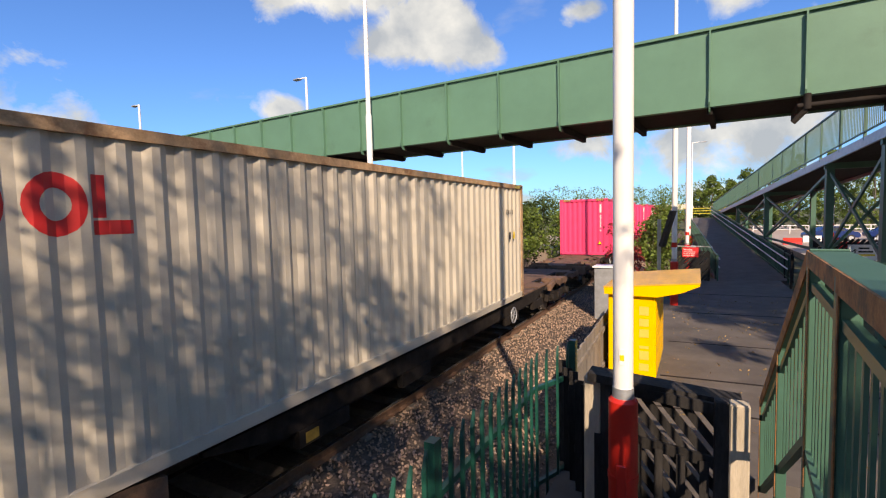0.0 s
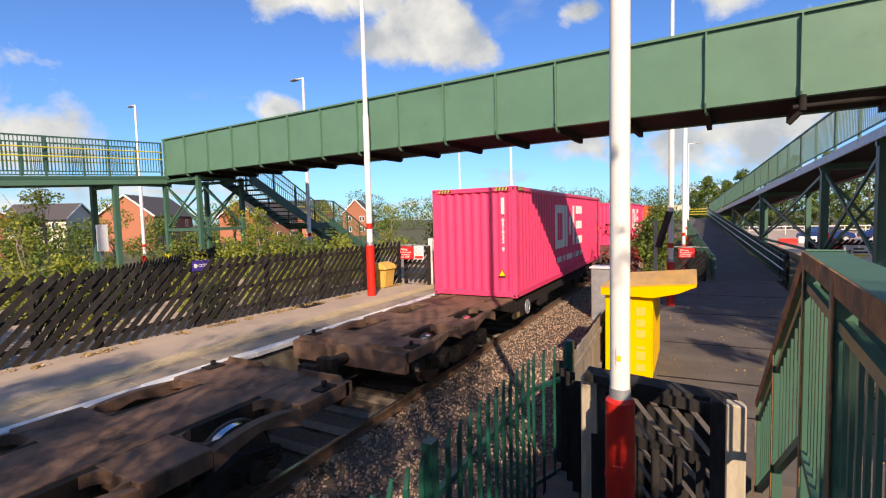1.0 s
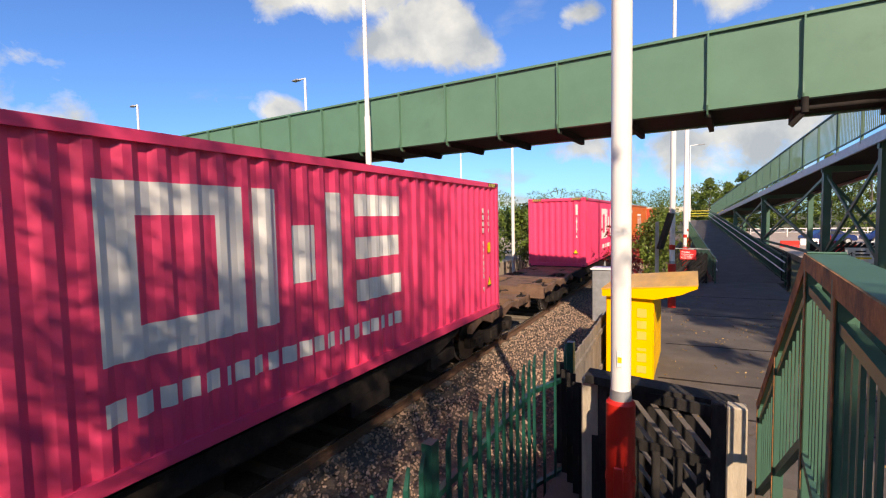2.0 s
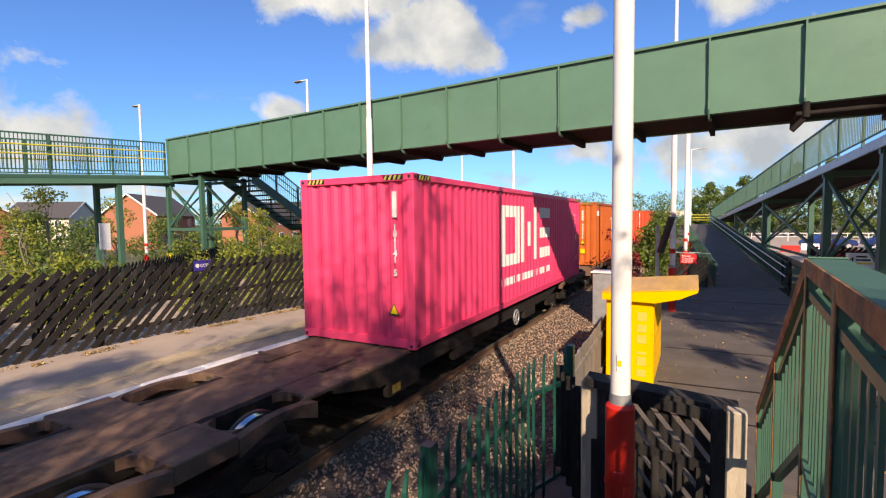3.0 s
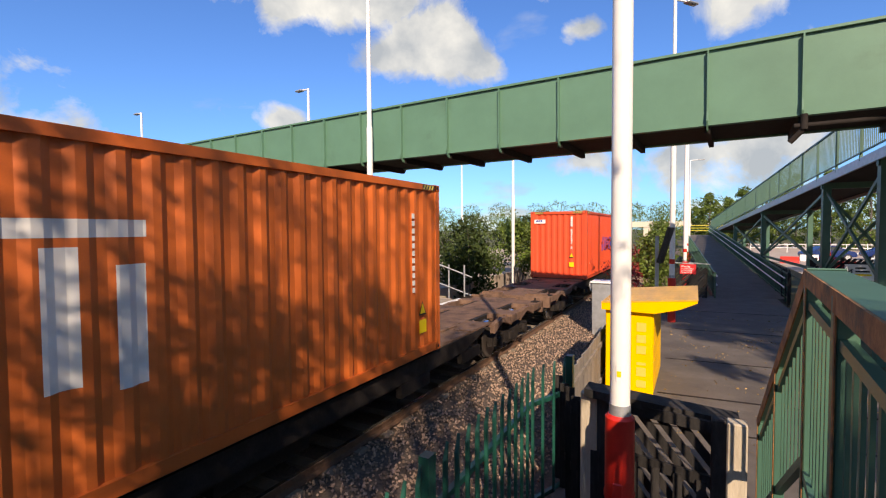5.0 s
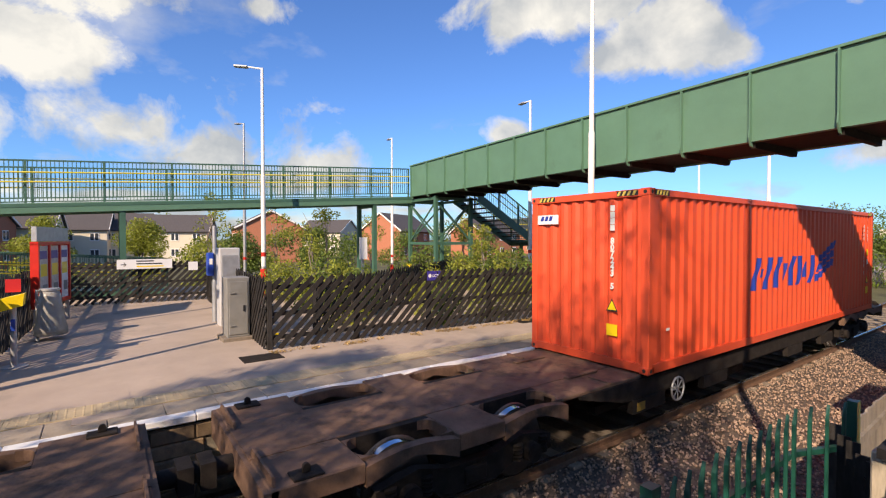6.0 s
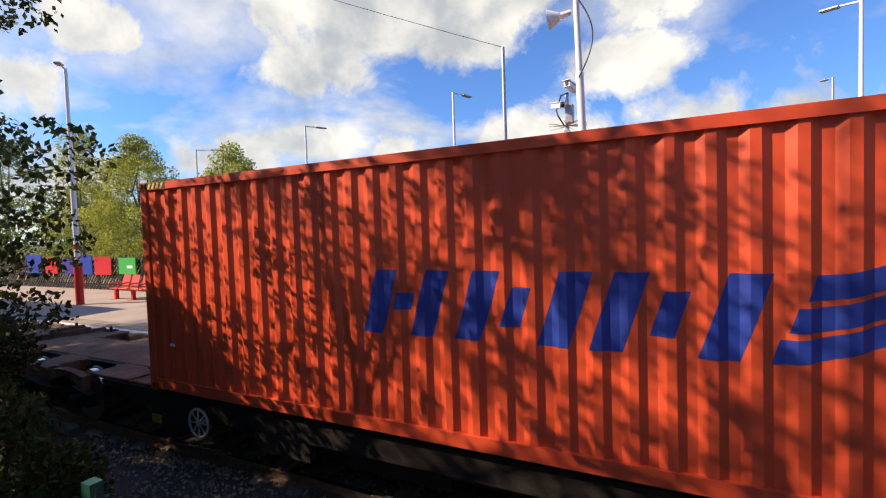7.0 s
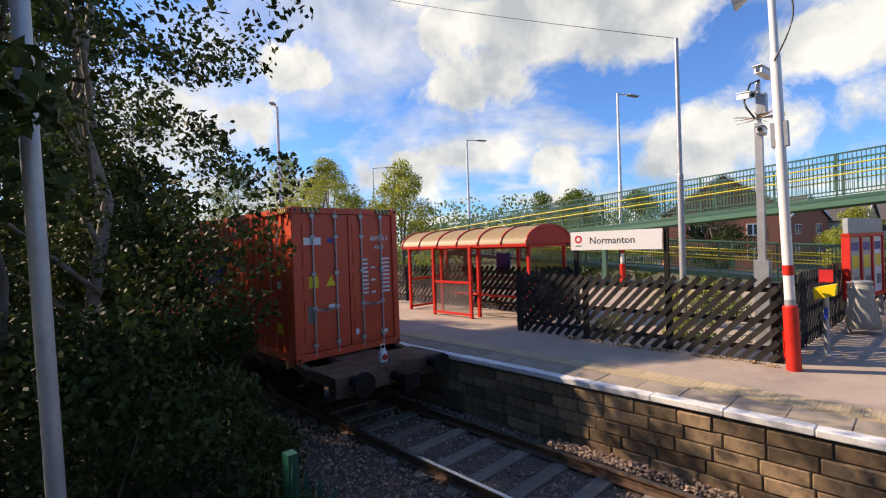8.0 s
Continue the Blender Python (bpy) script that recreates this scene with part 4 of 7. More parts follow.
# waiting shelter with a barrel roof
def build_shelter():
    sh = thing("waiting_shelter", "red-framed glazed waiting shelter with a curved tan roof", "shelter")
    x0, x1, ya, yb = -12.1, -10.35, -12.3, -7.4
    z0, z1 = PLAT_Z, 2.98
    posts = [(x1, ya), (x1, -10.75), (x1, -9.2), (x1, yb), (x0, ya), (x0, -10.7), (x0, -9.05), (x0, yb)]
    for x, y in posts:
        bm = B()
        box(bm, x - 0.045, x + 0.045, y - 0.045, y + 0.045, z0, z1, 0.006)
        part("post", bm, "red_paint", sh)

    def bar(a, b, w=0.07):
        bm = B()
        beam(bm, a, b, 0.05, w)
        part("rail", bm, "red_paint", sh)
    for z in (z1, z0 + 0.12, z0 + 1.05):
        bar((x0, ya, z), (x0, yb, z))
        bar((x0, ya, z), (x1, ya, z))
        bar((x0, yb, z), (x1, yb, z))
        if z == z1:
            bar((x1, ya, z), (x1, yb, z), 0.10)
        else:
            bar((x1 + 0.35, -10.75, z), (x1 + 0.35, -9.2, z))
    for y in (-10.75, -9.2):
        bm = B()
        box(bm, x1 + 0.31, x1 + 0.39, y - 0.04, y + 0.04, z0, z1 - 0.02)
        part("screen_post", bm, "red_paint", sh)
        bar((x1, y, z1), (x1 + 0.35, y, z1))

    def pane(ax, ay, bx, by):
        for za, zb in ((z0 + 0.16, z0 + 1.0), (z0 + 1.1, z1 - 0.06)):
            bm = B()
            beam(bm, (ax, ay, (za + zb) / 2), (bx, by, (za + zb) / 2), 0.008, zb - za)
            o = part("pane", bm, "scuffed_pane" if za < z0 + 1 else "pane", sh)
            o.visible_shadow = False
    pane(x1 + 0.35, -10.7, x1 + 0.35, -9.25)
    for a, b in ((ya, -10.7), (-10.7, -9.05), (-9.05, yb)):
        pane(x0, a + 0.05, x0, b - 0.05)
    pane(x0 + 0.05, ya, x1 - 0.05, ya)
    pane(x0 + 0.05, yb, x1 - 0.05, yb)
    # roof
    cx, rx, rz = (x0 + x1) / 2, (x1 - x0) / 2 + 0.22, 0.50
    n = 18
    bm = B()
    rows = []
    for y in (ya - 0.1, yb + 0.1):
        rows.append([[bm.verts.new((cx + (rx + d) * math.cos(math.pi * i / n), y, z1 + 0.05 + (rz + d) * math.sin(math.pi * i / n))) for i in range(n + 1)] for d in (0.0, 0.02)])
    for d in (0, 1):
        for i in range(n):
            bm.faces.new((rows[0][d][i], rows[0][d][i + 1], rows[1][d][i + 1], rows[1][d][i])).smooth = True
    part("roof", bm, "shelter_roof", sh, "curved tan roof sheet")
    for k in range(7):
        y = ya - 0.1 + (yb - ya + 0.2) * k / 6
        bm = B()
        for i in range(n):
            p = [Vector((cx + (rx + 0.03) * math.cos(math.pi * j / n), y, z1 + 0.05 + (rz + 0.03) * math.sin(math.pi * j / n))) for j in (i, i + 1)]
            beam(bm, p[0], p[1], 0.05, 0.03, up=(0, 1, 0))
        part("roof_rib", bm, "red_paint", sh)
    for y in (ya - 0.08, yb + 0.08):
        bm = B()
        pts = [(cx + rx * math.cos(math.pi * i / n), z1 + 0.05 + rz * math.sin(math.pi * i / n)) for i in range(n + 1)]
        prism(bm, pts, "y", y - 0.01, y + 0.01)
        part("gable_panel", bm, "red_paint", sh, "red curved gable")
    for x in (cx - rx, cx + rx):
        bm = B()
        beam(bm, (x, ya - 0.12, z1 + 0.04), (x, yb + 0.12, z1 + 0.04), 0.05, 0.08)
        part("gutter", bm, "red_paint", sh)
    bm = B()
    box(bm, x0 + 0.08, x0 + 0.42, ya + 0.5, yb - 0.5, z0 + 0.46, z0 + 0.51, 0.01)
    part("seat", bm, "red_paint", sh, "red perch seat")
    for y in (ya + 0.8, -9.9, yb - 0.8):
        bm = B()
        prism(bm, [(x0 + 0.05, z0 + 0.2), (x0 + 0.38, z0 + 0.46), (x0 + 0.05, z0 + 0.46)], "y", y - 0.02, y + 0.02)
        part("seat_bracket", bm, "red_paint", sh)
    bm = B()
    box(bm, x0 + 0.02, x0 + 0.06, -9.9, -9.35, z0 + 1.15, z0 + 1.85)
    part("poster", bm, "navy", sh)


build_shelter()


# platform bench
def build_bench(m):
    b = thing("platform_bench", "red metal platform bench with separate seats", "bench", "red benches", m)
    for i in range(4):
        y = i * 0.56 + (0.12 if i > 1 else 0)
        bm = B()
        box(bm, -0.24, 0.22, y - 0.24, y + 0.24, 0.42, 0.46, 0.012)
        part("seat", bm, "red_paint", b)
        bm = B()
        beam(bm, (-0.22, y, 0.50), (-0.34, y, 0.90), 0.46, 0.03, up=(1, 0, 0))
        part("backrest", bm, "red_paint", b)
        bm = B()
        tube(bm, (-0.2, y - 0.27, 0.62), (0.2, y - 0.27, 0.62), 0.02)
        tube(bm, (0.2, y - 0.27, 0.62), (0.22, y - 0.27, 0.44), 0.02)
        part("armrest", bm, "red_paint", b)
    for y in (-0.2, 0.85, 1.95):
        bm = B()
        box(bm, -0.06, 0.06, y - 0.05, y + 0.05, 0, 0.42)
        box(bm, -0.2, 0.2, y - 0.05, y + 0.05, 0, 0.03)
        part("leg", bm, "red_paint", b)
    bm = B()
    box(bm, -0.03, 0.03, -0.3, 2.1, 0.37, 0.42)
    part("beam", bm, "red_paint", b)


build_bench(pose(-10.1, -18.6, PLAT_Z))
bb = thing("poster_board", "bright green notice board fixed to the trellis", "sign")
bm = B()
box(bm, -11.80, -11.75, -21.6, -20.4, PLAT_Z + 0.75, PLAT_Z + 1.45)
part("board", bm, material("green_enamel", (0.02, 0.45, 0.10), 0.4, vary=0.05, bump=0.0), bb)
bm = B()
box(bm, -11.75, -11.745, -21.0, -20.6, PLAT_Z + 1.0, PLAT_Z + 1.12)
part("panel", bm, "sign_white", bb)
mu = thing("mural_panel", "blue and red painted panel on the platform fence", "panel")
for i, (mt, w) in enumerate((("sign_red", 1.3), ("blue", 1.5), ("navy", 1.0), ("sign_red", 1.1), ("blue", 1.4))):
    bm = B()
    y = -22.2 - i * 1.5
    box(bm, -11.80, -11.76, y - w, y, PLAT_Z + 0.7, PLAT_Z + 1.5 + 0.1 * math.sin(i * 2))
    part("panel", bm, mt, mu)
ds = thing("departure_display", "black hanging departure display with red face", "display")
bm = B()
box(bm, -11.1, -10.8, -16.2, -14.4, 3.75, 4.15, 0.02)
part("housing", bm, "black", ds)
bm = B()
box(bm, -10.8, -10.795, -16.1, -14.5, 3.82, 4.08)
part("face", bm, material("red_display_face", (0.12, 0.012, 0.012), 0.3, vary=0.1, bump=0.0), ds)
for y in (-15.9, -14.7):
    bm = B()
    tube(bm, (-10.95, y, PLAT_Z), (-10.95, y, 3.75), 0.04)
    part("post", bm, "galv", ds)

# equipment cabinet, help point, ticket validator, poster case
cb = thing("equipment_cabinet", "grey steel equipment cabinet with vents on the platform", "cabinet")
bm = B()
box(bm, -11.25, -10.75, 2.08, 2.54, PLAT_Z + 0.08, 2.28, 0.015)
part("body", bm, "grey_steel", cb)
bm = B()
box(bm, -10.749, -10.735, 2.12, 2.50, PLAT_Z + 0.14, 2.20, 0.008)
d = part("door", bm, "grey_steel", cb)
for z in (1.25, 1.95):
    bm = B()
    tube(bm, (-10.72, 2.14, z), (-10.72, 2.24, z), 0.012)
    part("hinge", bm, "grey_steel", d)
bm = B()
box(bm, -10.735, -10.72, 2.40, 2.44, 1.55, 1.68)
part("handle", bm, "black", d)
bm = B()
box(bm, -11.35, -10.65, 1.98, 3.1, PLAT_Z, PLAT_Z + 0.09, 0.01)
part("plinth", bm, "sleeper", cb, "concrete plinth")
bm = B()
box(bm, -10.66, -10.642, 2.62, 3.12, PLAT_Z + 0.005, PLAT_Z + 0.092)
part("edge_paint", bm, "sign_yellow", cb, "yellow painted edge")
tc2 = thing("ticket_machine", "pale grey ticket machine cabinet", "ticket machine")
bm = B()
box(bm, -13.2, -12.7, 2.30, 2.78, PLAT_Z, 2.88, 0.02)
part("body", bm, "pale_steel", tc2)
bm = B()
box(bm, -12.7, -12.69, 2.36, 2.72, 1.6, 2.7)
part("front_panel", bm, "galv", tc2)
hp = thing("help_point", "blue help point box on a grey post", "help point")
bm = B()
tube(bm, (-13.57, 2.34, PLAT_Z), (-13.57, 2.34, 3.45), 0.055, n=14)
tube(bm, (-13.57, 2.34, PLAT_Z), (-13.57, 2.34, PLAT_Z + 1.1), 0.075, n=14)
part("post", bm, "galv", hp)
bm = B()
box(bm, -13.64, -13.36, 2.14, 2.29, 2.15, 2.75, 0.02)
part("box", bm, "blue", hp, "blue call box")
bm = B()
box(bm, -13.36, -13.352, 2.18, 2.25, 2.45, 2.6)
part("panel", bm, "sign_white", hp)
vd = thing("smartcard_validator", "yellow smartcard reader on a steel post", "card reader")
bm = B()
tube(bm, (-10.7, -1.28, PLAT_Z), (-10.7, -1.28, 1.95), 0.045, n=12)
tube(bm, (-10.7, -1.28, PLAT_Z), (-10.7, -1.28, PLAT_Z + 0.03), 0.19, n=20)
part("post", bm, "galv", vd)
bm = B()
prism(bm, [(-0.14, 1.90), (0.14, 1.98), (0.16, 2.18), (-0.16, 2.10)], "x", -10.85, -10.55)
part("reader", bm, "sign_yellow", vd, "yellow reader head")
bpy.context.view_layer.update()
vd.children[1].location = (0, -1.28, 0)
bm = B()
box(bm, -10.78, -10.75, -1.38, -1.18, 2.2, 2.42)
part("notice", bm, "sign_red", vd, "red notice")
bm = B()
box(bm, -10.66, -10.64, -1.31, -1.25, 1.55, 1.75)
part("sticker", bm, "blue", vd)
pc = thing("poster_case", "red-framed timetable poster case against the trellis", "notice case")
bm = B()
for x in (-16.6, -15.9, -15.2, -14.5):
    box(bm, x - 0.04, x + 0.04, -1.42, -1.26, 1.5, 3.0)
box(bm, -16.64, -14.46, -1.42, -1.26, 1.46, 1.54)
box(bm, -16.64, -14.46, -1.42, -1.26, 2.96, 3.04)
part("frame", bm, "red_paint", pc)
for x in (-16.25, -15.55, -14.85):
    bm = B()
    box(bm, x - 0.30, x + 0.30, -1.34, -1.30, 1.56, 2.94)
    part("poster", bm, "sign_white" if x < -16 else "paper", pc)
    for q, (z0_, h_, mt) in enumerate(((2.62, 0.2, "navy"), (2.2, 0.3, "sign_yellow"), (1.75, 0.25, "grey_steel"))):
        bm = B()
        box(bm, x - 0.24, x + 0.24 - 0.1 * q, -1.2995, -1.2955, z0_, z0_ + h_)
        part("printed_panel", bm, mt, pc)
bm = B()
box(bm, -16.6, -14.5, -1.40, -1.30, 3.05, 3.4)
part("header", bm, "galv", pc)
for x in (-16.6, -14.5):
    bm = B()
    box(bm, x - 0.03, x + 0.03, -1.38, -1.30, PLAT_Z, 1.46)
    part("post", bm, "galv", pc)
pc.matrix_world = Matrix.Translation((-14.5, -1.3, 0)) @ pose(0, 0, 0, 0, 0, -13) @ Matrix.Translation((14.5, 1.3, 0))
bag = thing("litter_bag", "clear plastic litter bag on a hoop", "litter bin")
bm = B()
pipe(bm, [(-13.2, -0.98, 1.05 + j * 0.16) for j in range(7)], [0.30 - 0.024 * j + 0.02 * (j % 2) for j in range(7)], 16)
part("bag", bm, material("clear_polythene", (0.55, 0.54, 0.50), 0.25, vary=0.1, bump=0.2, trans=0.5), bag)
bm = B()
tube(bm, (-13.2, -0.98, 2.0), (-13.2, -0.98, 2.04), 0.18, n=18)
tube(bm, (-13.2, -1.2, PLAT_Z), (-13.2, -1.2, 2.02), 0.03)
tube(bm, (-13.2, -1.2, 2.0), (-13.2, -1.0, 2.0), 0.02)
part("hoop", bm, "galv", bag)
dirs = thing("direction_sign", "white platform direction sign with an arrow on the trellis", "sign")
bm = B()
box(bm, -18.95, -18.92, 0.3, 1.9, 2.10, 2.42)
part("board", bm, "sign_white", dirs)
lettering("→", 0.22, "sign_black", dirs, pose(-18.917, 0.38, 2.18, 90, 0, 90), 0.003)
for i, (w, mt) in enumerate(((0.5, "sign_black"), (0.75, "sign_black"), (0.8, "sign_yellow"))):
    bm = B()
    box(bm, -18.92, -18.917, 0.85, 0.85 + w, 2.34 - i * 0.09, 2.38 - i * 0.09)
    part("text_bar", bm, mt, dirs)
nt_ = thing("notice", "small white notice on the trellis", "sign")
bm = B()
box(bm, -18.9, -18.88, 2.4, 2.7, 2.0, 2.3)
part("sheet", bm, "sign_white", nt_)
mh = thing("manhole_cover", "grey steel access cover set in the platform", "manhole cover", "access covers")
bm = B()
box(bm, -9.15, -8.65, 1.95, 2.65, PLAT_Z + 0.012, PLAT_Z + 0.026, 0.004)
part("lid", bm, "wagon_dark", mh)
copy_thing(mh, pose(0.05, 6.75, 0.0))
# shallow patches in the platform surface
pt = thing("trench_patch", "darker reinstated strip in the platform tarmac", "patch")
bm = B()
box(bm, -24, -6.95, -0.35, 0.25, PLAT_Z + 0.006, PLAT_Z + 0.014)
part("surface", bm, "platform", pt)

# platform end: grit bin, warning sign, end gate
gb = thing("grit_bin", "yellow plastic grit bin at the platform end", "grit bin")
bm = B()
prism(bm, [(-9.42, 0.93), (-8.68, 0.93), (-8.58, 1.52), (-9.52, 1.52)], "y", 12.2, 12.75)
bmesh.ops.bevel(bm, geom=bm.edges[:], offset=0.03, segments=2, affect="EDGES")
part("body", bm, "grit", gb)
bm = B()
prism(bm, [(-9.55, 1.52), (-8.55, 1.52), (-8.62, 1.66), (-8.85, 1.74), (-9.25, 1.74), (-9.48, 1.66)], "y", 12.14, 12.8)
bmesh.ops.bevel(bm, geom=bm.edges[:], offset=0.02, segments=1, affect="EDGES")
part("lid", bm, "grit", gb)
ws = thing("warning_sign", "red trespass warning sign with white prohibition panel", "sign", "trespass warning signs")
bm = B()
box(bm, -9.05, -8.40, 13.62, 13.64, 1.74, 2.18)
part("red_panel", bm, "sign_red", ws)
bm = B()
box(bm, -8.39, -8.02, 13.62, 13.64, 1.74, 2.20)
part("white_panel", bm, "sign_white", ws)
lettering("Warning", 0.10, "sign_white", ws, pose(-9.0, 13.618, 2.05, 90), 0.002)
for i, ln in enumerate(("Do not trespass", "on the Railway", "Penalty £1000")):
    lettering(ln, 0.075, "sign_white", ws, pose(-9.0, 13.618, 1.96 - i * 0.085, 90), 0.001)
bm = B()
n = 24
for i in range(n):
    a0, a1 = 2 * math.pi * i / n, 2 * math.pi * (i + 1) / n
    beam(bm, (-8.205 + 0.12 * math.cos(a0), 13.617, 2.03 + 0.12 * math.sin(a0)), (-8.205 + 0.12 * math.cos(a1), 13.617, 2.03 + 0.12 * math.sin(a1)), 0.004, 0.025, up=(0, 1, 0))
beam(bm, (-8.29, 13.617, 2.11), (-8.12, 13.617, 1.95), 0.004, 0.025, up=(0, 1, 0))
part("prohibition_ring", bm, "sign_red", ws)
bm = B()
box(bm, -8.36, -8.05, 13.617, 13.619, 1.77, 1.86)
part("caption", bm, "sign_red", ws)
for x in (-9.2, -8.55):
    bm = B()
    beam(bm, (x - 0.15, 13.66, 2.25), (x + 0.7, 13.66, 2.2), 0.02, 0.04)
    part("bracket", bm, "galv", ws)
ep = thing("end_post", "weathered concrete post at the platform end", "post")
bm = B()
box(bm, -8.03, -7.88, 13.95, 14.1, 0.5, 2.43, 0.01)
part("shaft", bm, "coping", ep)
er = thing("platform_end_railing", "grey tubular railing at the platform end", "railing")
for x in (-7.6, -7.0):
    bm = B()
    tube(bm, (x, 14.6, 0.2), (x, 14.6, 1.9), 0.03)
    part("post", bm, "galv", er)
for z in (1.2, 1.85):
    bm = B()
    tube(bm, (-7.9, 14.3, z + 0.1), (-6.9, 15.0, z - 0.4), 0.025)
    part("rail", bm, "galv", er)
cs = thing("cctv_sign", "small blue camera notice on the trellis top", "sign")
bm = B()
box(bm, -9.26, -9.24, 6.18, 6.56, 2.12, 2.34)
part("plate", bm, "navy", cs)
lettering("CCTV", 0.085, "sign_white", cs, pose(-9.237, 6.31, 2.20, 90, 0, 90), 0.002)
bm = B()
tube(bm, (-9.24, 6.25, 2.23), (-9.237, 6.25, 2.23), 0.045, n=16)
part("disc", bm, "sign_white", cs)
wb = thing("white_board_sign", "plain white board among the shrubs", "sign")
bm = B()
box(bm, -14.02, -13.98, 6.72, 6.98, 2.45, 3.16)
part("board", bm, "sign_white", wb)
bm = B()
box(bm, -14.06, -14.02, 6.8, 6.88, 0.5, 2.5)
part("post", bm, "galv", wb)

# ---- near side: parcel locker, gate, stair railing ----
lk = thing("parcel_locker", "yellow parcel locker with an overhanging timber-topped canopy", "parcel locker")
bm = B()
box(bm, -1.46, -0.66, 9.15, 11.3, 0.0, 1.62, 0.012)
part("cabinet", bm, "yellow", lk)
for j in range(6):
    for k in range(5):
        bm = B()
        y0_, z0_ = 9.2 + j * 0.345, 0.1 + k * 0.30
        box(bm, -0.66, -0.640, y0_, y0_ + 0.325, z0_, z0_ + 0.28, 0.004)
        part("compartment_door", bm, "yellow", lk)
bm = B()
prism(bm, [(-1.52, 1.62), (-1.52, 1.735), (0.05, 1.865), (0.05, 1.83), (-0.22, 1.70), (-0.62, 1.60)], "y", 9.05, 11.4)
part("canopy", bm, "yellow", lk)
for k in range(7):
    bm = B()
    y0_ = 9.05 + k * 0.336
    prism(bm, [(-1.53, 1.738), (-1.53, 1.758), (0.06, 1.890), (0.06, 1.870)], "y", y0_, y0_ + 0.328)
    part("canopy_board", bm, "roof_wood", lk, "varnished canopy board")
for i, w in enumerate((0.13, 0.16, 0.05, 0.15, 0.14, 0.16)):
    bm = B()
    z0_ = 0.22 + i * 0.205
    box(bm, -0.92, -0.76, 9.145, 9.149, z0_, z0_ + w)
    part("letter_bar", bm, "pale_yellow", lk, "pale lettering bar")

gt = thing("timber_gate", "black timber lattice gate between weathered posts", "gate")
G0, G1 = Vector((-0.92, 4.85, 0)), Vector((0.33, 4.62, 0))
gd = (G1 - G0).normalized()
for p, mt, w in ((G0, "pale_wood", 0.16), (G0 + gd * 0.13, "black_wood", 0.10), (G1, "pale_wood", 0.15), (G1 - gd * 0.13, "black_wood", 0.12)):
    bm = B()
    box(bm, p.x - w / 2, p.x + w / 2, p.y - w / 2, p.y + w / 2, -0.05, 1.47, 0.012)
    part("post", bm, mt, gt)
for z, w in ((1.40, 0.10), (0.92, 0.10), (0.3, 0.10)):
    bm = B()
    beam(bm, G0 + Vector((0, -0.03, z)), G1 + Vector((0, -0.03, z - 0.02)), 0.04, w)
    part("rail", bm, "black_wood", gt)
bm = B()
prism(bm, [(-0.95, 1.45), (0.36, 1.36), (0.36, 1.44), (-0.95, 1.53)], "y", 4.70, 4.95)
part("cap_board", bm, "black_wood", gt)
s = -0.9
while s < 1.3:
    a, b = max(0.05, s), min(1.22, s + 1.15)
    if b - a > 0.1:
        za, zb = 1.38 - (a - s) * 1.15, 1.38 - (b - s) * 1.15
        bm = B()
        beam(bm, G0 + gd * a + Vector((0, 0.02, max(za, 0.05))), G0 + gd * b + Vector((0, 0.02, max(zb, 0.05))), 0.02, 0.075)
        part("slat", bm, "black_wood", gt)
    s += 0.17
s = 0.06
while s < 1.2:
    bm = B()
    beam(bm, G0 + gd * s + Vector((0, -0.06, 0.1)), G0 + gd * s + Vector((0, -0.06, 0.9)), 0.02, 0.075)
    part("picket", bm, "black_wood", gt)
    s += 0.19
sf = thing("side_fence", "dark boarded fence between the gate and the steel palisade", "fence")
for i in range(5):
    bm = B()
    x = -1.02 - i * 0.11
    box(bm, x - 0.05, x + 0.05, 4.98 + i * 0.19, 5.0 + i * 0.19, 0.0, 1.3 - 0.03 * (i % 2))
    part("board", bm, "black_wood", sf)
for z in (0.4, 1.05):
    bm = B()
    beam(bm, (-1.0, 5.0, z), (-1.5, 5.85, z), 0.04, 0.09)
    part("rail", bm, "black_wood", sf)
bf = thing("boarded_fence", "weathered grey-brown boarded fence along the track", "fence")
for i in range(42):
    y = 6.0 + i * 0.185
    x = -1.50 - 0.03 * (y - 6.0)
    bm = B()
    box(bm, x - 0.012, x + 0.012, y, y + 0.172, -0.2, 1.12 + rng.uniform(-0.02, 0.02))
    part("board", bm, "grey_wood", bf)
for z in (0.2, 0.9):
    bm = B()
    beam(bm, (-1.47, 6.0, z), (-1.70, 13.75, z), 0.04, 0.08)
    part("rail", bm, "grey_wood", bf)
lc = thing("lineside_cabinet", "grey lineside equipment cabinet beside the track", "cabinet")
bm = B()
box(bm, -2.85, -2.25, 15.2, 15.9, -0.3, 1.42, 0.02)
part("body", bm, "galv", lc)
bm = B()
box(bm, -2.9, -2.2, 15.15, 15.95, 1.42, 1.47, 0.01)
part("lid", bm, "sign_white", lc)
bm = B()
box(bm, -2.83, -2.27, 15.18, 15.2, 0.0, 1.38)
part("door", bm, "galv", lc)


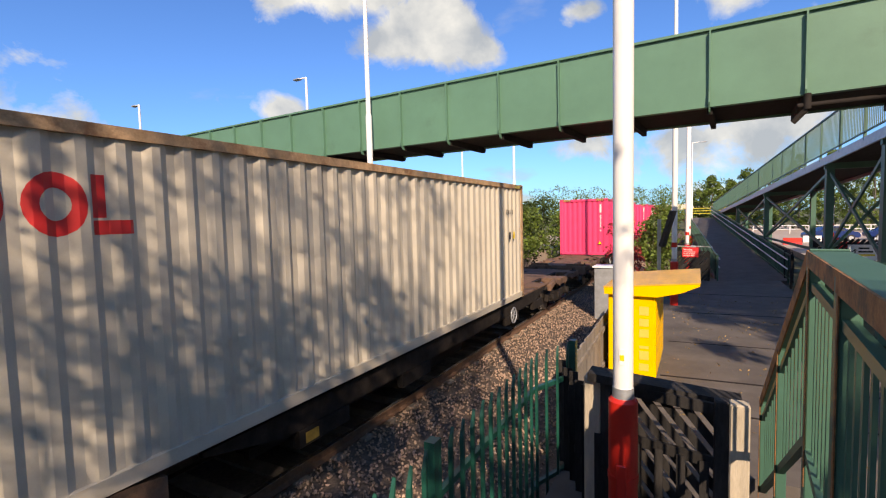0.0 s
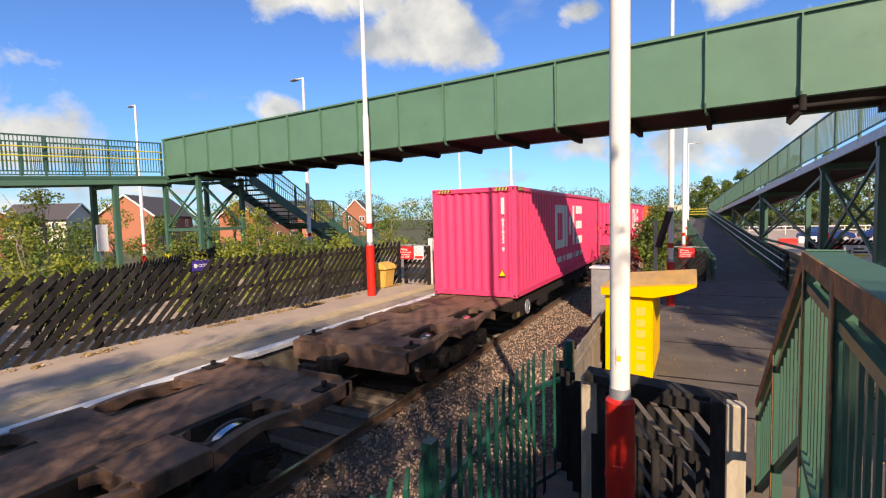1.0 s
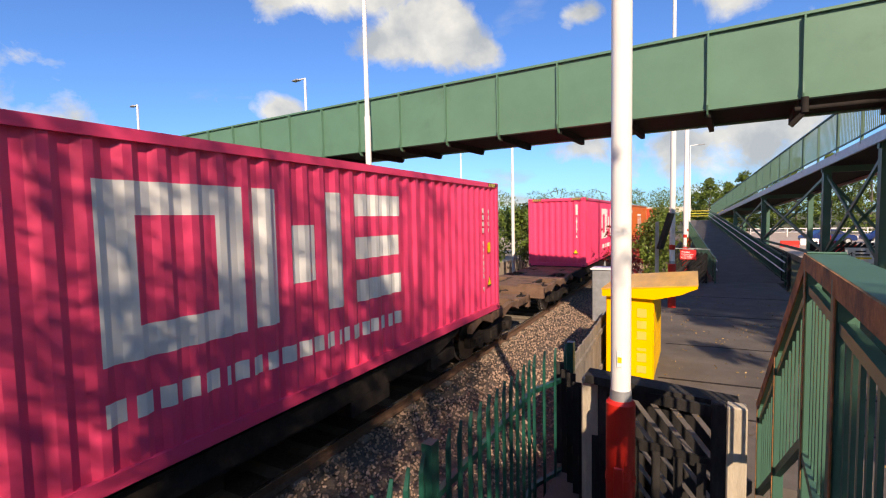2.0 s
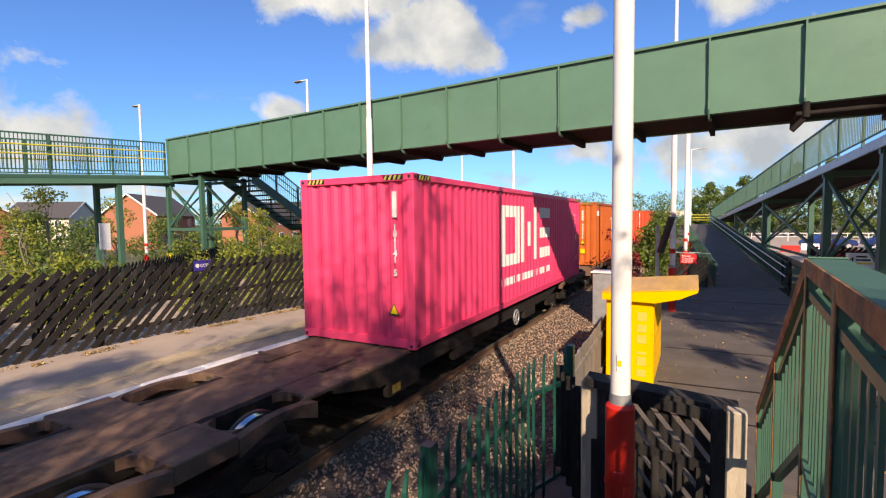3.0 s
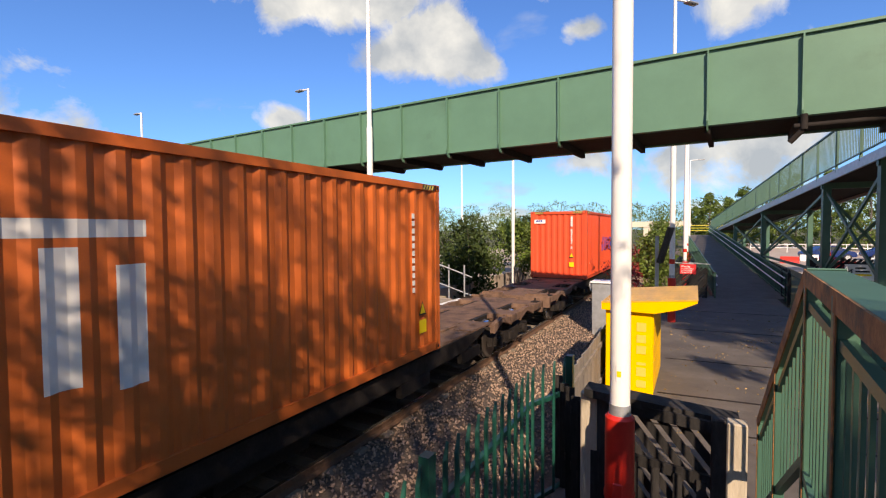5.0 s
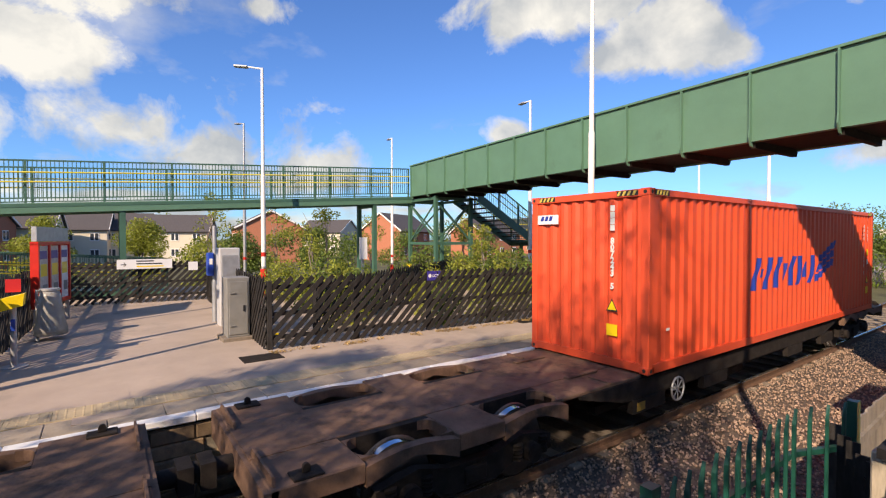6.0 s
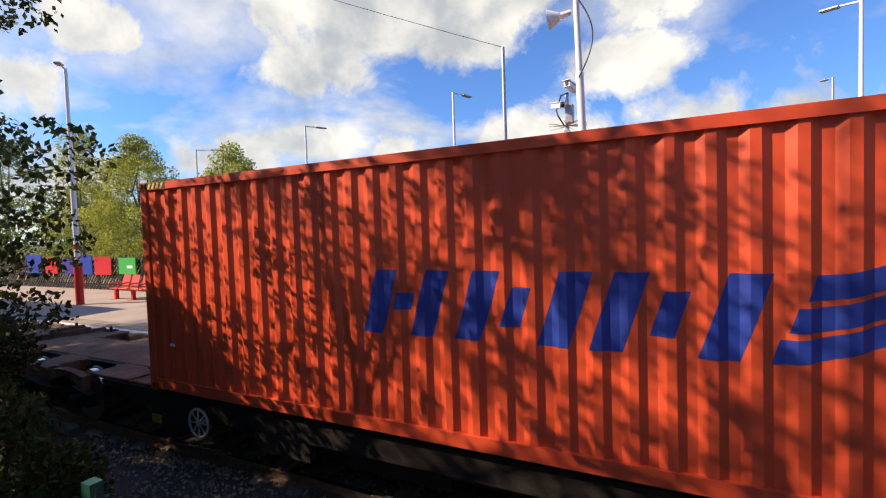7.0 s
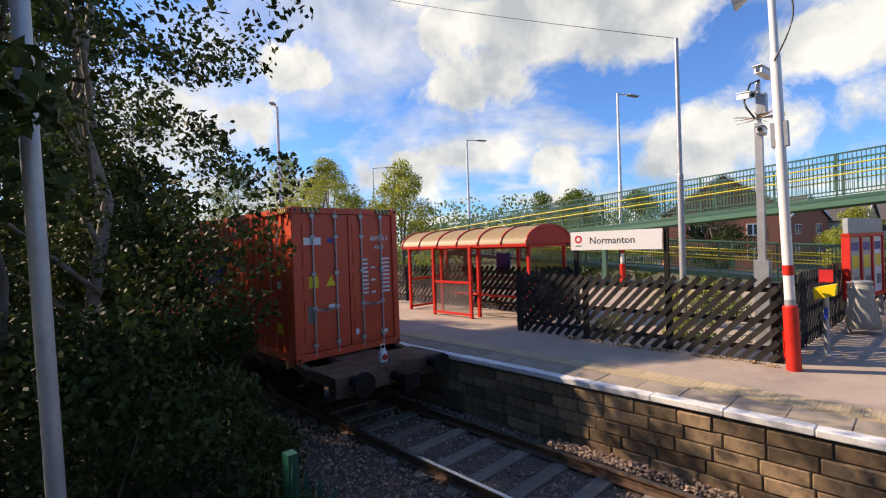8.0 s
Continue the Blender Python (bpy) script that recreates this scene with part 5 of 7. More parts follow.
def build_stair_rail():
    f = thing("stair_parapet", "dark green steel stair railing with a wide rust-edged capping", "railing")
    X, zc = 0.665, 2.84

    def xr(y):
        return X - max(0.0, 3.76 - y) * 0.082

    def ztop(y):
        return zc - 0.03 if y < 3.76 else zc - 0.03 - (y - 3.76) * 0.778

    def zfloor(y):
        return 1.5 if y < 3.9 else max(0.0, 1.5 - (y - 3.9) * 0.70)
    for nm, en, ya, yb in (("capping_plate", "capping_edge", 0.9, 3.78), ("sloping_capping", "sloping_edge", 3.76, 6.15)):
        za, zb = ztop(ya) + 0.03, ztop(yb) + 0.03
        bm = B()
        beam(bm, (xr(ya) + 0.07, ya, za), (xr(yb) + 0.07, yb, zb), 0.20, 0.012)
        part(nm, bm, "rail_green", f)
        bm = B()
        beam(bm, (xr(ya) - 0.035, ya, za - 0.045), (xr(yb) - 0.035, yb, zb - 0.045), 0.012, 0.10)
        part(en, bm, "rust", f, "rusted capping edge")
    for y in (1.35, 2.55, 3.74, 4.95, 6.1):
        x = xr(y)
        bm = B()
        box(bm, x - 0.04, x + 0.04, y - 0.05, y + 0.05, -0.02, ztop(y), 0.006)
        part("post", bm, "rail_green", f)
        bm = B()
        box(bm, x - 0.047, x - 0.041, y - 0.055, y - 0.03, zfloor(y) - 0.2, ztop(y))
        part("rusty_arris", bm, "rust", f)
        bm = B()
        prism(bm, [(y, ztop(y)), (y + 0.28, ztop(y + 0.28)), (y, ztop(y) - 0.28)], "x", x - 0.006, x + 0.006)
        part("gusset", bm, "rail_green", f)
    y = 1.0
    while y < 6.1:
        x = xr(y)
        bm = B()
        box(bm, x - 0.008, x + 0.008, y - 0.012, y + 0.012, zfloor(y) + 0.02, ztop(y) - 0.18)
        part("upright", bm, "rail_green", f)
        y += 0.145
    for ya, yb in ((0.9, 3.74), (3.74, 6.1)):
        bm = B()
        beam(bm, (xr(ya), ya, ztop(ya) - 0.2), (xr(yb), yb, ztop(yb) - 0.2), 0.05, 0.05)
        part("mid_rail", bm, "rail_green", f)
    for ya, yb in ((0.9, 3.9), (3.9, 6.05)):
        bm = B()
        beam(bm, (xr(ya), ya, zfloor(ya) + 0.02), (xr(yb), yb, zfloor(yb) + 0.02), 0.05, 0.06)
        part("bottom_rail", bm, "rail_green", f)
    # stairs and landing to the side
    st = thing("near_stairs", "dark steel landing and steps beside the path", "stairs")
    bm = B()
    box(bm, X + 0.06, 2.5, -2.0, 1.3, 1.38, 1.5)
    part("landing", bm, "asphalt", st)
    for i in range(8):
        bm = B()
        y = 1.3 + i * 0.27
        z = 1.5 - (i + 1) * 0.1875
        box(bm, X + 0.06, 2.5, y, y + 0.29, z - 0.05, z)
        part("tread", bm, "asphalt", st)
    for x in (X + 0.1, 2.4):
        bm = B()
        box(bm, x - 0.05, x + 0.05, -1.5, -1.4, -0.05, 1.38)
        box(bm, x - 0.05, x + 0.05, 1.1, 1.2, -0.05, 1.38)
        part("landing_post", bm, "rail_green", st)
    railing(st, [(2.45, -1.9, 1.5), (2.45, 1.3, 1.5), (2.45, 3.4, 0.0)], 1.1, 1.5, bal=0.125)


build_stair_rail()
# platform the camera stands on
vp_ = thing("viewing_landing", "asphalt landing of the footbridge steps", "landing")
bm = B()
box(bm, -1.0, 0.66, -2.0, 1.4, 1.36, 1.49)
part("slab", bm, "asphalt", vp_)
for x, y in ((-0.9, -1.9), (-0.9, 1.3), (0.55, -1.9)):
    bm = B()
    box(bm, x - 0.06, x + 0.06, y - 0.06, y + 0.06, -0.05, 1.36)
    part("leg", bm, "rail_green", vp_)

# fences, sign and floodlight at the foot of the ramp
trellis("trellis_fence", (-1.0, 24.0), (0.45, 24.0), 0.0, 1.35, "black timber trellis panel at the foot of the ramp", pitch=0.16)
w2 = copy_thing(ws, pose(8.45, 10.30, -0.68))
for ch in list(w2.children):
    if ch.name.startswith(("white_panel", "prohibition_ring", "caption")):
        bpy.data.objects.remove(ch)
tagged(w2, "red trespass warning sign on the dark trellis", "sign")
trellis("trellis_fence", (3.9, 22.3), (8.0, 22.0), 0.0, 1.95, "black timber trellis fence beside the car park", pitch=0.16)
trellis("trellis_fence", (3.5, 24.0), (3.6, 36.0), 0.0, 1.3, "black timber trellis fence beside the ramp", pitch=0.3)
d2 = thing("direction_sign", "white direction sign with an arrow on the dark fence", "sign")
bm = B()
box(bm, 4.79, 5.60, 21.86, 21.9, 1.22, 1.78)
part("board", bm, "sign_white", d2)
lettering("↑", 0.3, "sign_black", d2, pose(4.86, 21.855, 1.4, 90), 0.004)
for i, (w, mt) in enumerate(((0.3, "sign_black"), (0.4, "sign_black"), (0.45, "sign_yellow"))):
    bm = B()
    box(bm, 5.08, 5.08 + w, 21.85, 21.858, 1.62 - i * 0.12, 1.68 - i * 0.12)
    part("text_bar", bm, mt, d2)
fl_ = thing("floodlight_pole", "galvanised post with a black floodlight tilted down", "floodlight")
bm = B()
box(bm, -1.05, -0.95, 15.3, 15.4, -0.1, 2.9)
part("post", bm, "galv", fl_)
bm = B()
beam(bm, (-0.92, 15.3, 2.1), (-0.62, 15.2, 3.15), 0.28, 0.10)
part("lamp_body", bm, "black", fl_)

# parked car and barriers
def build_car(m):
    c = thing("parked_car", "dark blue parked saloon car", "car", "", m)
    prof = [(-2.1, 0.35), (-2.15, 0.65), (-2.0, 0.86), (-1.25, 0.92), (-0.75, 1.38), (0.55, 1.42), (1.25, 0.98), (1.95, 0.88), (2.15, 0.62), (2.1, 0.35)]
    bm = B()
    prism(bm, [(a, b) for a, b in prof], "y", -0.85, 0.85)
    bmesh.ops.bevel(bm, geom=bm.edges[:], offset=0.06, segments=2, affect="EDGES")
    part("body", bm, "car_blue", c)
    for s in (-1, 1):
        bm = B()
        prism(bm, [(-1.05, 0.97), (-0.68, 1.30), (0.5, 1.34), (1.0, 1.0)], "y", s * 0.853 - 0.005, s * 0.853 + 0.005)
        part("window", bm, "glass", c)
        for x in (-1.35, 1.35):
            bm = B()
            tube(bm, (x, s * 0.70, 0.32), (x, s * 0.88, 0.32), 0.32, n=20)
            w = part("wheel", bm, "rubber", c)
            bm = B()
            tube(bm, (x, s * 0.88, 0.32), (x, s * 0.89, 0.32), 0.19, n=16)
            part("rim", bm, "galv", w)
        bm = B()
        box(bm, 2.02, 2.16, s * 0.62 - 0.16, s * 0.62 + 0.16, 0.62, 0.76)
        part("headlight", bm, "sign_white", c)
    return c


car = build_car(pose(11.3, 58.0, -0.05, 0, 0, 8))
build_car(pose(16.5, 60.0, -0.05, 0, 0, 5))
bar_ = thing("traffic_barrier", "red and white plastic traffic barrier", "barrier", "plastic barriers", pose(10, 45, 0))
bm = B()
prism(bm, [(-0.25, 0), (0.25, 0), (0.1, 0.25), (0.07, 0.6), (-0.07, 0.6), (-0.1, 0.25)], "x", -0.7, 0.7)
part("body", bm, "red_paint", bar_)
for i in range(7):
    b2 = copy_thing(bar_, pose(7.5 + i * 2.1, 52 + (i % 3) * 4, -0.05))
    if i % 2:
        b2.children[0].data = b2.children[0].data.copy()
        b2.children[0].data.materials[0] = M["white_paint"]
        tagged(b2, "white plastic traffic barrier")
cr = thing("car_park_railing", "white railing along the car park edge", "railing")
for i in range(16):
    bm = B()
    box(bm, 6.5 + i * 2, 6.58 + i * 2, 75, 75.08, -0.05, 1.05)
    part("post", bm, "white_paint", cr)
for z in (0.55, 1.0):
    bm = B()
    beam(bm, (6.5, 75, z), (38, 75, z), 0.06, 0.08)
    part("rail", bm, "white_paint", cr)


# ---- houses ----
def build_house(yaw, dist, w, dpt, eave, ridge, turn, wall, label, gable_on=True, group="houses beyond the station"):
    dist = dist * 1.22
    x, y = -dist * math.sin(radians(yaw)), dist * math.cos(radians(yaw))
    h = thing("house", label, "house", group, pose(x, y, -0.45, 0, 0, yaw + turn))
    bm = B()
    prism(bm, [(-w / 2, 0), (w / 2, 0), (w / 2, eave), (0, ridge), (-w / 2, eave)], "y", 0, dpt)
    part("wall", bm, wall, h)
    for s in (-1, 1):
        bm = B()
        sl = math.hypot(w / 2, ridge - eave)
        a = Vector((s * (w / 2 + 0.35), 0, eave - 0.35 * (ridge - eave) / (w / 2)))
        b = Vector((0, 0, ridge))
        n = (b - a).cross(Vector((0, 1, 0))).normalized()
        if n.z < 0:
            n = -n
        vs = []
        for yy in (-0.3, dpt + 0.3):
            for p in (a, b):
                for k in (0.02, 0.2):
                    q = p + n * k
                    vs.append(bm.verts.new((q.x, yy, q.z)))
        for f in ((0, 2, 3, 1), (4, 5, 7, 6), (0, 1, 5, 4), (2, 6, 7, 3), (1, 3, 7, 5), (0, 4, 6, 2)):
            bm.faces.new([vs[i] for i in f])
        part("roof", bm, "roof_tile", h)
    for s in (-1, 1):
        bm = B()
        beam(bm, (s * (w / 2 + 0.35), -0.33, eave - 0.1), (0, -0.33, ridge + 0.1), 0.05, 0.22)
        part("bargeboard", bm, "white_paint", h)

    def window(px, pz, face, ww=1.1, hh=1.2):
        bm = B()
        if face == "f":
            box(bm, px - ww / 2, px + ww / 2, -0.06, 0.02, pz, pz + hh)
        else:
            sx = w / 2 * face
            box(bm, sx - 0.02 if face > 0 else sx - 0.06, sx + 0.06 if face > 0 else sx + 0.02, px - ww / 2, px + ww / 2, pz, pz + hh)
        wn = part("window", bm, "white_paint", h)
        for k in (-1, 1):
            bm = B()
            if face == "f":
                box(bm, px + k * ww / 4 - ww / 4 + 0.07, px + k * ww / 4 + ww / 4 - 0.07, -0.075, -0.06, pz + 0.1, pz + hh - 0.1)
            else:
                sx = (w / 2 + 0.06) * face
                box(bm, min(sx, sx + 0.015 * face), max(sx, sx + 0.015 * face), px + k * ww / 4 - ww / 4 + 0.07, px + k * ww / 4 + ww / 4 - 0.07, pz + 0.1, pz + hh - 0.1)
            part("pane", bm, "glass", wn)
    if gable_on:
        for px in (-w * 0.25, w * 0.25):
            window(px, 3.4, "f")
            window(px, 1.0, "f")
    for face in (-1, 1):
        k = dpt / 3
        for i in range(3):
            window(k * (i + 0.5), 3.3, face)
            window(k * (i + 0.5), 0.9, face)
    return h


BR = "red brick house with a dark tiled roof"
build_house(74.4, 62, 9.5, 10, 5.3, 7.8, 8, "brick", "red brick gabled house with a dark roof", False)
build_house(61.9, 66, 7.5, 12, 5.0, 7.9, -30, "brick", "red brick gable end with a dark tiled roof", False)
build_house(65.5, 85, 8, 10, 5.0, 7.6, 60, "render_wall", "cream rendered house with a dark roof")
build_house(51.5, 66, 7, 11, 4.6, 7.0, -40, "brick", BR, False)
build_house(42.0, 95, 8, 14, 5.3, 8.6, 62, "brick", BR)
build_house(38.5, 92, 6, 9, 5.0, 8.4, -10, "brick", BR)
build_house(80.5, 70, 7, 9, 4.8, 7.3, 80, "render_wall", "stone-coloured house with white windows and dark roof")
build_house(86.0, 74, 7, 10, 5.0, 7.6, 85, "render_wall", "cream house with white windows and dark roof")
build_house(89.5, 72, 7, 9, 5.0, 7.6, 82, "render_wall", "cream house with white windows and dark roof")
build_house(93.5, 66, 7, 9, 5.0, 7.6, 80, "render_wall", "stone-coloured house with white windows")
build_house(98.0, 60, 8, 10, 5.2, 8.0, 60, "brick", BR)
build_house(105.0, 45, 10, 9, 6.2, 9.5, 10, "brick", "red brick gabled house behind the ramp", True)
build_house(58.0, 110, 9, 12, 5.0, 8.0, 70, "render_wall", "distant cream house with a dark roof")


# ---- trees and shrubs ----
def leaves(n, centres, radii, size, mat, droop=0.0, flat=0.6, hollow=0.35):
    """One mesh of n small leaf faces spread over ellipsoid clumps."""
    cs, rs = np.array(centres, float), np.array(radii, float)
    wgt = (rs[:, 0] * rs[:, 1] * rs[:, 2]) ** 0.72
    idx = rng.choice(len(cs), n, p=wgt / wgt.sum())
    d = rng.normal(size=(n, 3))
    d /= np.linalg.norm(d, axis=1)[:, None]
    rad = rng.uniform(hollow, 1.0, n) ** 0.6
    p = cs[idx] + d * rad[:, None] * rs[idx]
    u = rng.normal(size=(n, 3))
    u[:, 2] -= droop
    u /= np.linalg.norm(u, axis=1)[:, None]
    v = np.cross(u, rng.normal(size=(n, 3)))
    v /= np.linalg.norm(v, axis=1)[:, None]
    s = size * rng.uniform(0.6, 1.3, n)[:, None]
    q = np.stack([p - u * s, p + v * s * flat, p + u * s, p - v * s * flat], 1).reshape(-1, 3)
    me = bpy.data.meshes.new("crown")
    me.from_pydata(q.tolist(), [], np.arange(4 * n).reshape(-1, 4).tolist())
    me.materials.append(M[mat])
    return me


def clumps(cx, cy, z0, z1, r, n, rmin=0.5, rmax=1.1, top=0.35):
    """Uneven clumps filling an egg from z0 to z1."""
    out, rad = [], []
    for i in range(n):
        f = rng.uniform(0, 1)
        z = z0 + (z1 - z0) * f
        w = r * (math.sin(math.pi * min(1, 0.18 + 0.82 * f)) ** 0.8 * (1 - f * top) + 0.1)
        a, k = rng.uniform(0, 6.283), math.sqrt(rng.uniform(0.05, 1))
        out.append((cx + w * k * math.cos(a), cy + w * k * math.sin(a), z))
        s = rng.uniform(rmin, rmax)
        rad.append((s, s, s * rng.uniform(0.6, 0.9)))
    return out, rad


def build_tree(x, y, z, h, r, n, size, mat, label, crown0=0.3, nclump=26, bark="bark", trunk=0.14, name="tree", rmin=0.5, rmax=1.1, group="trees", droop=0.3, limbs=9):
    t = thing(name, label, "tree", group)
    cen, rad = clumps(x, y, z + h * crown0, z + h * 0.97, r, nclump, rmin, rmax)
    bm = B()
    px, py = x, y
    last = Vector((x, y, z - 0.1))
    segs = 7
    for i in range(1, segs + 1):
        q = Vector((x + rng.uniform(-0.1, 0.1) * i * 0.5, y + rng.uniform(-0.1, 0.1) * i * 0.5, z + h * 0.93 * i / segs))
        tube(bm, last, q, trunk * (1 - (i - 1) / segs * 0.85), trunk * (1 - i / segs * 0.85), 9, caps=False)
        last = q
    for i in range(min(limbs, len(cen))):
        c = Vector(cen[i])
        b0 = Vector((x, y, z + max(h * 0.15, (c.z - z) * 0.62)))
        mid = b0.lerp(c, 0.5) + Vector((0, 0, 0.15))
        tube(bm, b0, mid, trunk * 0.38, trunk * 0.22, 6, caps=False)
        tube(bm, mid, c, trunk * 0.22, trunk * 0.06, 6, caps=False)
    part("trunk", bm, bark, t)
    part("crown", leaves(n, cen, rad, size, mat, droop), None, t)
    return t


def build_shrub(x, y, z, h, r, n, size, mat, label, group="shrubs"):
    t = thing("shrub", label, "shrub", group)
    cen, rad = clumps(x, y, z + h * 0.15, z + h * 0.9, r, 14, 0.25 * r + 0.1, 0.5 * r + 0.1)
    bm = B()
    for i in range(7):
        c = Vector(cen[i])
        tube(bm, (x + rng.uniform(-0.1, 0.1), y + rng.uniform(-0.1, 0.1), z - 0.1), c + Vector((0, 0, h * 0.12)), 0.022, 0.006, 5, caps=False)
    part("stem", bm, "bark", t)
    part("foliage", leaves(n, cen, rad, size, mat, 0.1), None, t)
    return t


# birch beside the track and its neighbours, whose shade falls on train and path
build_tree(-1.15, -8.2, -0.3, 10.5, 2.9, 22500, 0.048, "leaf_dark", "tall silver birch with small dark leaves beside the track", 0.18, 170, "birch_bark", 0.12, rmin=0.22, rmax=0.6, droop=0.6)
build_tree(0.0, -5.7, 0.0, 10.8, 2.9, 9800, 0.047, "leaf_dark", "leafy tree close to the footbridge steps", 0.39, 190, trunk=0.07, rmin=0.2, rmax=0.55)
build_tree(-1.9, -9.8, -0.3, 5.2, 1.25, 8500, 0.046, "leaf_dark", "slim dark tree beside the track", 0.5, 60, trunk=0.06, rmin=0.2, rmax=0.5)
build_tree(8.5, -7.5, 0.0, 10.0, 2.9, 4000, 0.095, "leaf_dark", "leafy tree beside the path", 0.35, 34, rmin=0.5, rmax=1.0)
build_tree(0.8, -2.8, 0.0, 8.8, 1.8, 3400, 0.055, "leaf_dark", "tree with a high crown behind the landing", 0.55, 70, trunk=0.06, rmin=0.2, rmax=0.5)
build_tree(5.6, -9.2, 0.0, 9.0, 2.8, 4000, 0.11, "leaf_dark", "leafy tree behind the steps", 0.3, 34, rmin=0.6, rmax=1.1)
build_tree(-1.3, -12.8, -0.2, 6.8, 2.2, 18000, 0.06, "leaf_dark", "dense dark tree beside the track", 0.10, 110, rmin=0.3, rmax=0.7)
build_tree(13.0, -6.0, 0.0, 10.0, 3.2, 3500, 0.13, "leaf_dark", "leafy tree beside the car park", 0.3, 30, rmin=0.7, rmax=1.2)
for (x, y, h, r, n) in ((-1.5, -6.2, 2.9, 1.15, 5200), (-0.4, -5.2, 3.0, 1.1, 4600), (-2.4, -8.4, 2.7, 1.15, 5200), (-1.0, -8.8, 4.0, 1.5, 5000), (-2.6, -11.5, 3.3, 1.45, 5500), (-0.4, -11.5, 5.0, 2.0, 4500), (-2.9, -15.0, 4.0, 1.8, 4000), (0.8, -7.2, 4.5, 1.6, 4500), (-1.7, -4.5, 1.3, 0.6, 1600)):
    build_shrub(x, y, -0.3, h, r, int(n * 1.9), 0.040, "leaf_dark", "dense dark undergrowth beside the track")

# trees out of view, added to shade ballast, stair railing and undergrowth
build_tree(1.1, -3.9, 0.0, 7.2, 1.8, 7000, 0.060, "leaf_dark", "unseen small tree added to shade ballast and container", 0.45, 44, trunk=0.06, rmin=0.25, rmax=0.5)
build_tree(4.3, -5.0, 0.0, 7.8, 1.5, 8200, 0.07, "leaf_dark", "unseen round-headed tree added to shade the stair railing", 0.5, 40, trunk=0.1, rmin=0.3, rmax=0.6)
build_tree(2.7, -12.2, 0.0, 7.0, 2.1, 11000, 0.075, "leaf_dark", "unseen dense tree added to shade the undergrowth", 0.2, 80, rmin=0.4, rmax=0.8)

# high crowns out of view, added to dapple the container side and ballast
build_tree(2.1, -7.6, 0.0, 13.0, 2.2, 1500, 0.055, "leaf_dark", "unseen tall tree added to dapple the container side", 0.78, 90, trunk=0.13, rmin=0.3, rmax=0.7)
build_tree(1.5, -7.2, 0.0, 9.4, 1.5, 2300, 0.055, "leaf_dark", "unseen high dense crown added to shade the lower container side", 0.68, 60, trunk=0.08, rmin=0.25, rmax=0.55)
build_tree(1.9, -3.3, 0.0, 12.2, 1.7, 800, 0.058, "leaf_dark", "unseen high thin crown added to dapple the container side", 0.72, 70, trunk=0.10, rmin=0.25, rmax=0.6)
build_tree(2.2, -2.4, 0.0, 9.3, 1.2, 1600, 0.055, "leaf_dark", "unseen slim tree added to shade ballast and palisade", 0.68, 50, trunk=0.06, rmin=0.2, rmax=0.5)
# trees outside the view, added to throw shade over path and ramp
build_tree(9.6, -0.2, 0.0, 13.0, 2.9, 12000, 0.11, "leaf_dark", "unseen tall tree added by the car park to shade path and ramp", 0.3, 60, rmin=0.4, rmax=0.9)
build_tree(10.2, 4.6, 0.0, 13.0, 2.9, 12000, 0.11, "leaf_dark", "unseen tall tree added by the car park to shade path and ramp", 0.3, 60, rmin=0.4, rmax=0.9)
build_tree(10.4, 8.2, 0.0, 12.5, 2.6, 10000, 0.11, "leaf_dark", "unseen tall tree added beside the ramp to shade it", 0.3, 60, rmin=0.4, rmax=0.9)
build_tree(10.5, 11.5, 0.0, 13.0, 3.4, 12000, 0.11, "leaf_dark", "unseen tall tree added beside the ramp to shade it", 0.3, 50, rmin=0.4, rmax=0.9)
build_tree(11.5, 15.5, 0.0, 14.0, 3.0, 10000, 0.11, "leaf_dark", "unseen tall tree added beside the ramp to shade it", 0.25, 60, rmin=0.4, rmax=0.9)
build_tree(12.0, 25.5, 0.0, 14.0, 3.0, 10000, 0.11, "leaf_dark", "unseen tall tree added by the car park to shade path and ramp", 0.25, 60, rmin=0.4, rmax=0.9)
build_tree(13.5, 32.5, 0.0, 14.0, 3.0, 10000, 0.11, "leaf_dark", "unseen tall tree added by the car park to shade path and ramp", 0.25, 60, rmin=0.4, rmax=0.9)
build_tree(13.0, 19.0, 0.0, 12.0, 3.2, 9000, 0.11, "leaf_dark", "unseen tall tree added by the car park to shade path and ramp", 0.3, 50, rmin=0.4, rmax=0.9)

# shrubs on the island behind the trellis
k = 0
while k < 46:
    x, y = rng.uniform(-17.5, -9.9), rng.uniform(3.6, 15.5)
    if y < 4.2 + (-9.9 - x) * 0.05 or (abs(x + 18.7) < 1 and abs(y - 5) < 1):
        continue
    h = rng.uniform(1.4, 2.6)
    build_shrub(x, y, 0.45, h, rng.uniform(0.5, 0.95), 700, 0.055, ("leaf", "leaf_yellow", "leaf", "leaf_yellow")[k % 4], "self-sown yellow-green birch scrub on the island", "island scrub")
    k += 1
for x, y, h in ((-19.0, 7.0, 4.2), (-22.5, 9.0, 5.0), (-24.5, 12.5, 4.5), (-21.0, 16.5, 4.2), (-15.5, 13.2, 3.4), (-24.0, 4.0, 5.0), (-26.0, 7.5, 5.5), (-23.5, 19.0, 4.5), (-15.0, 22.0, 4.0), (-20.0, 22.0, 4.2)):
    build_tree(x, y, 0.3, h, 0.9, 1100, 0.06, "leaf_yellow", "young birch with sparse yellow-green leaves", 0.15, 18, "birch_bark", 0.05, rmin=0.25, rmax=0.5, group="young birches")
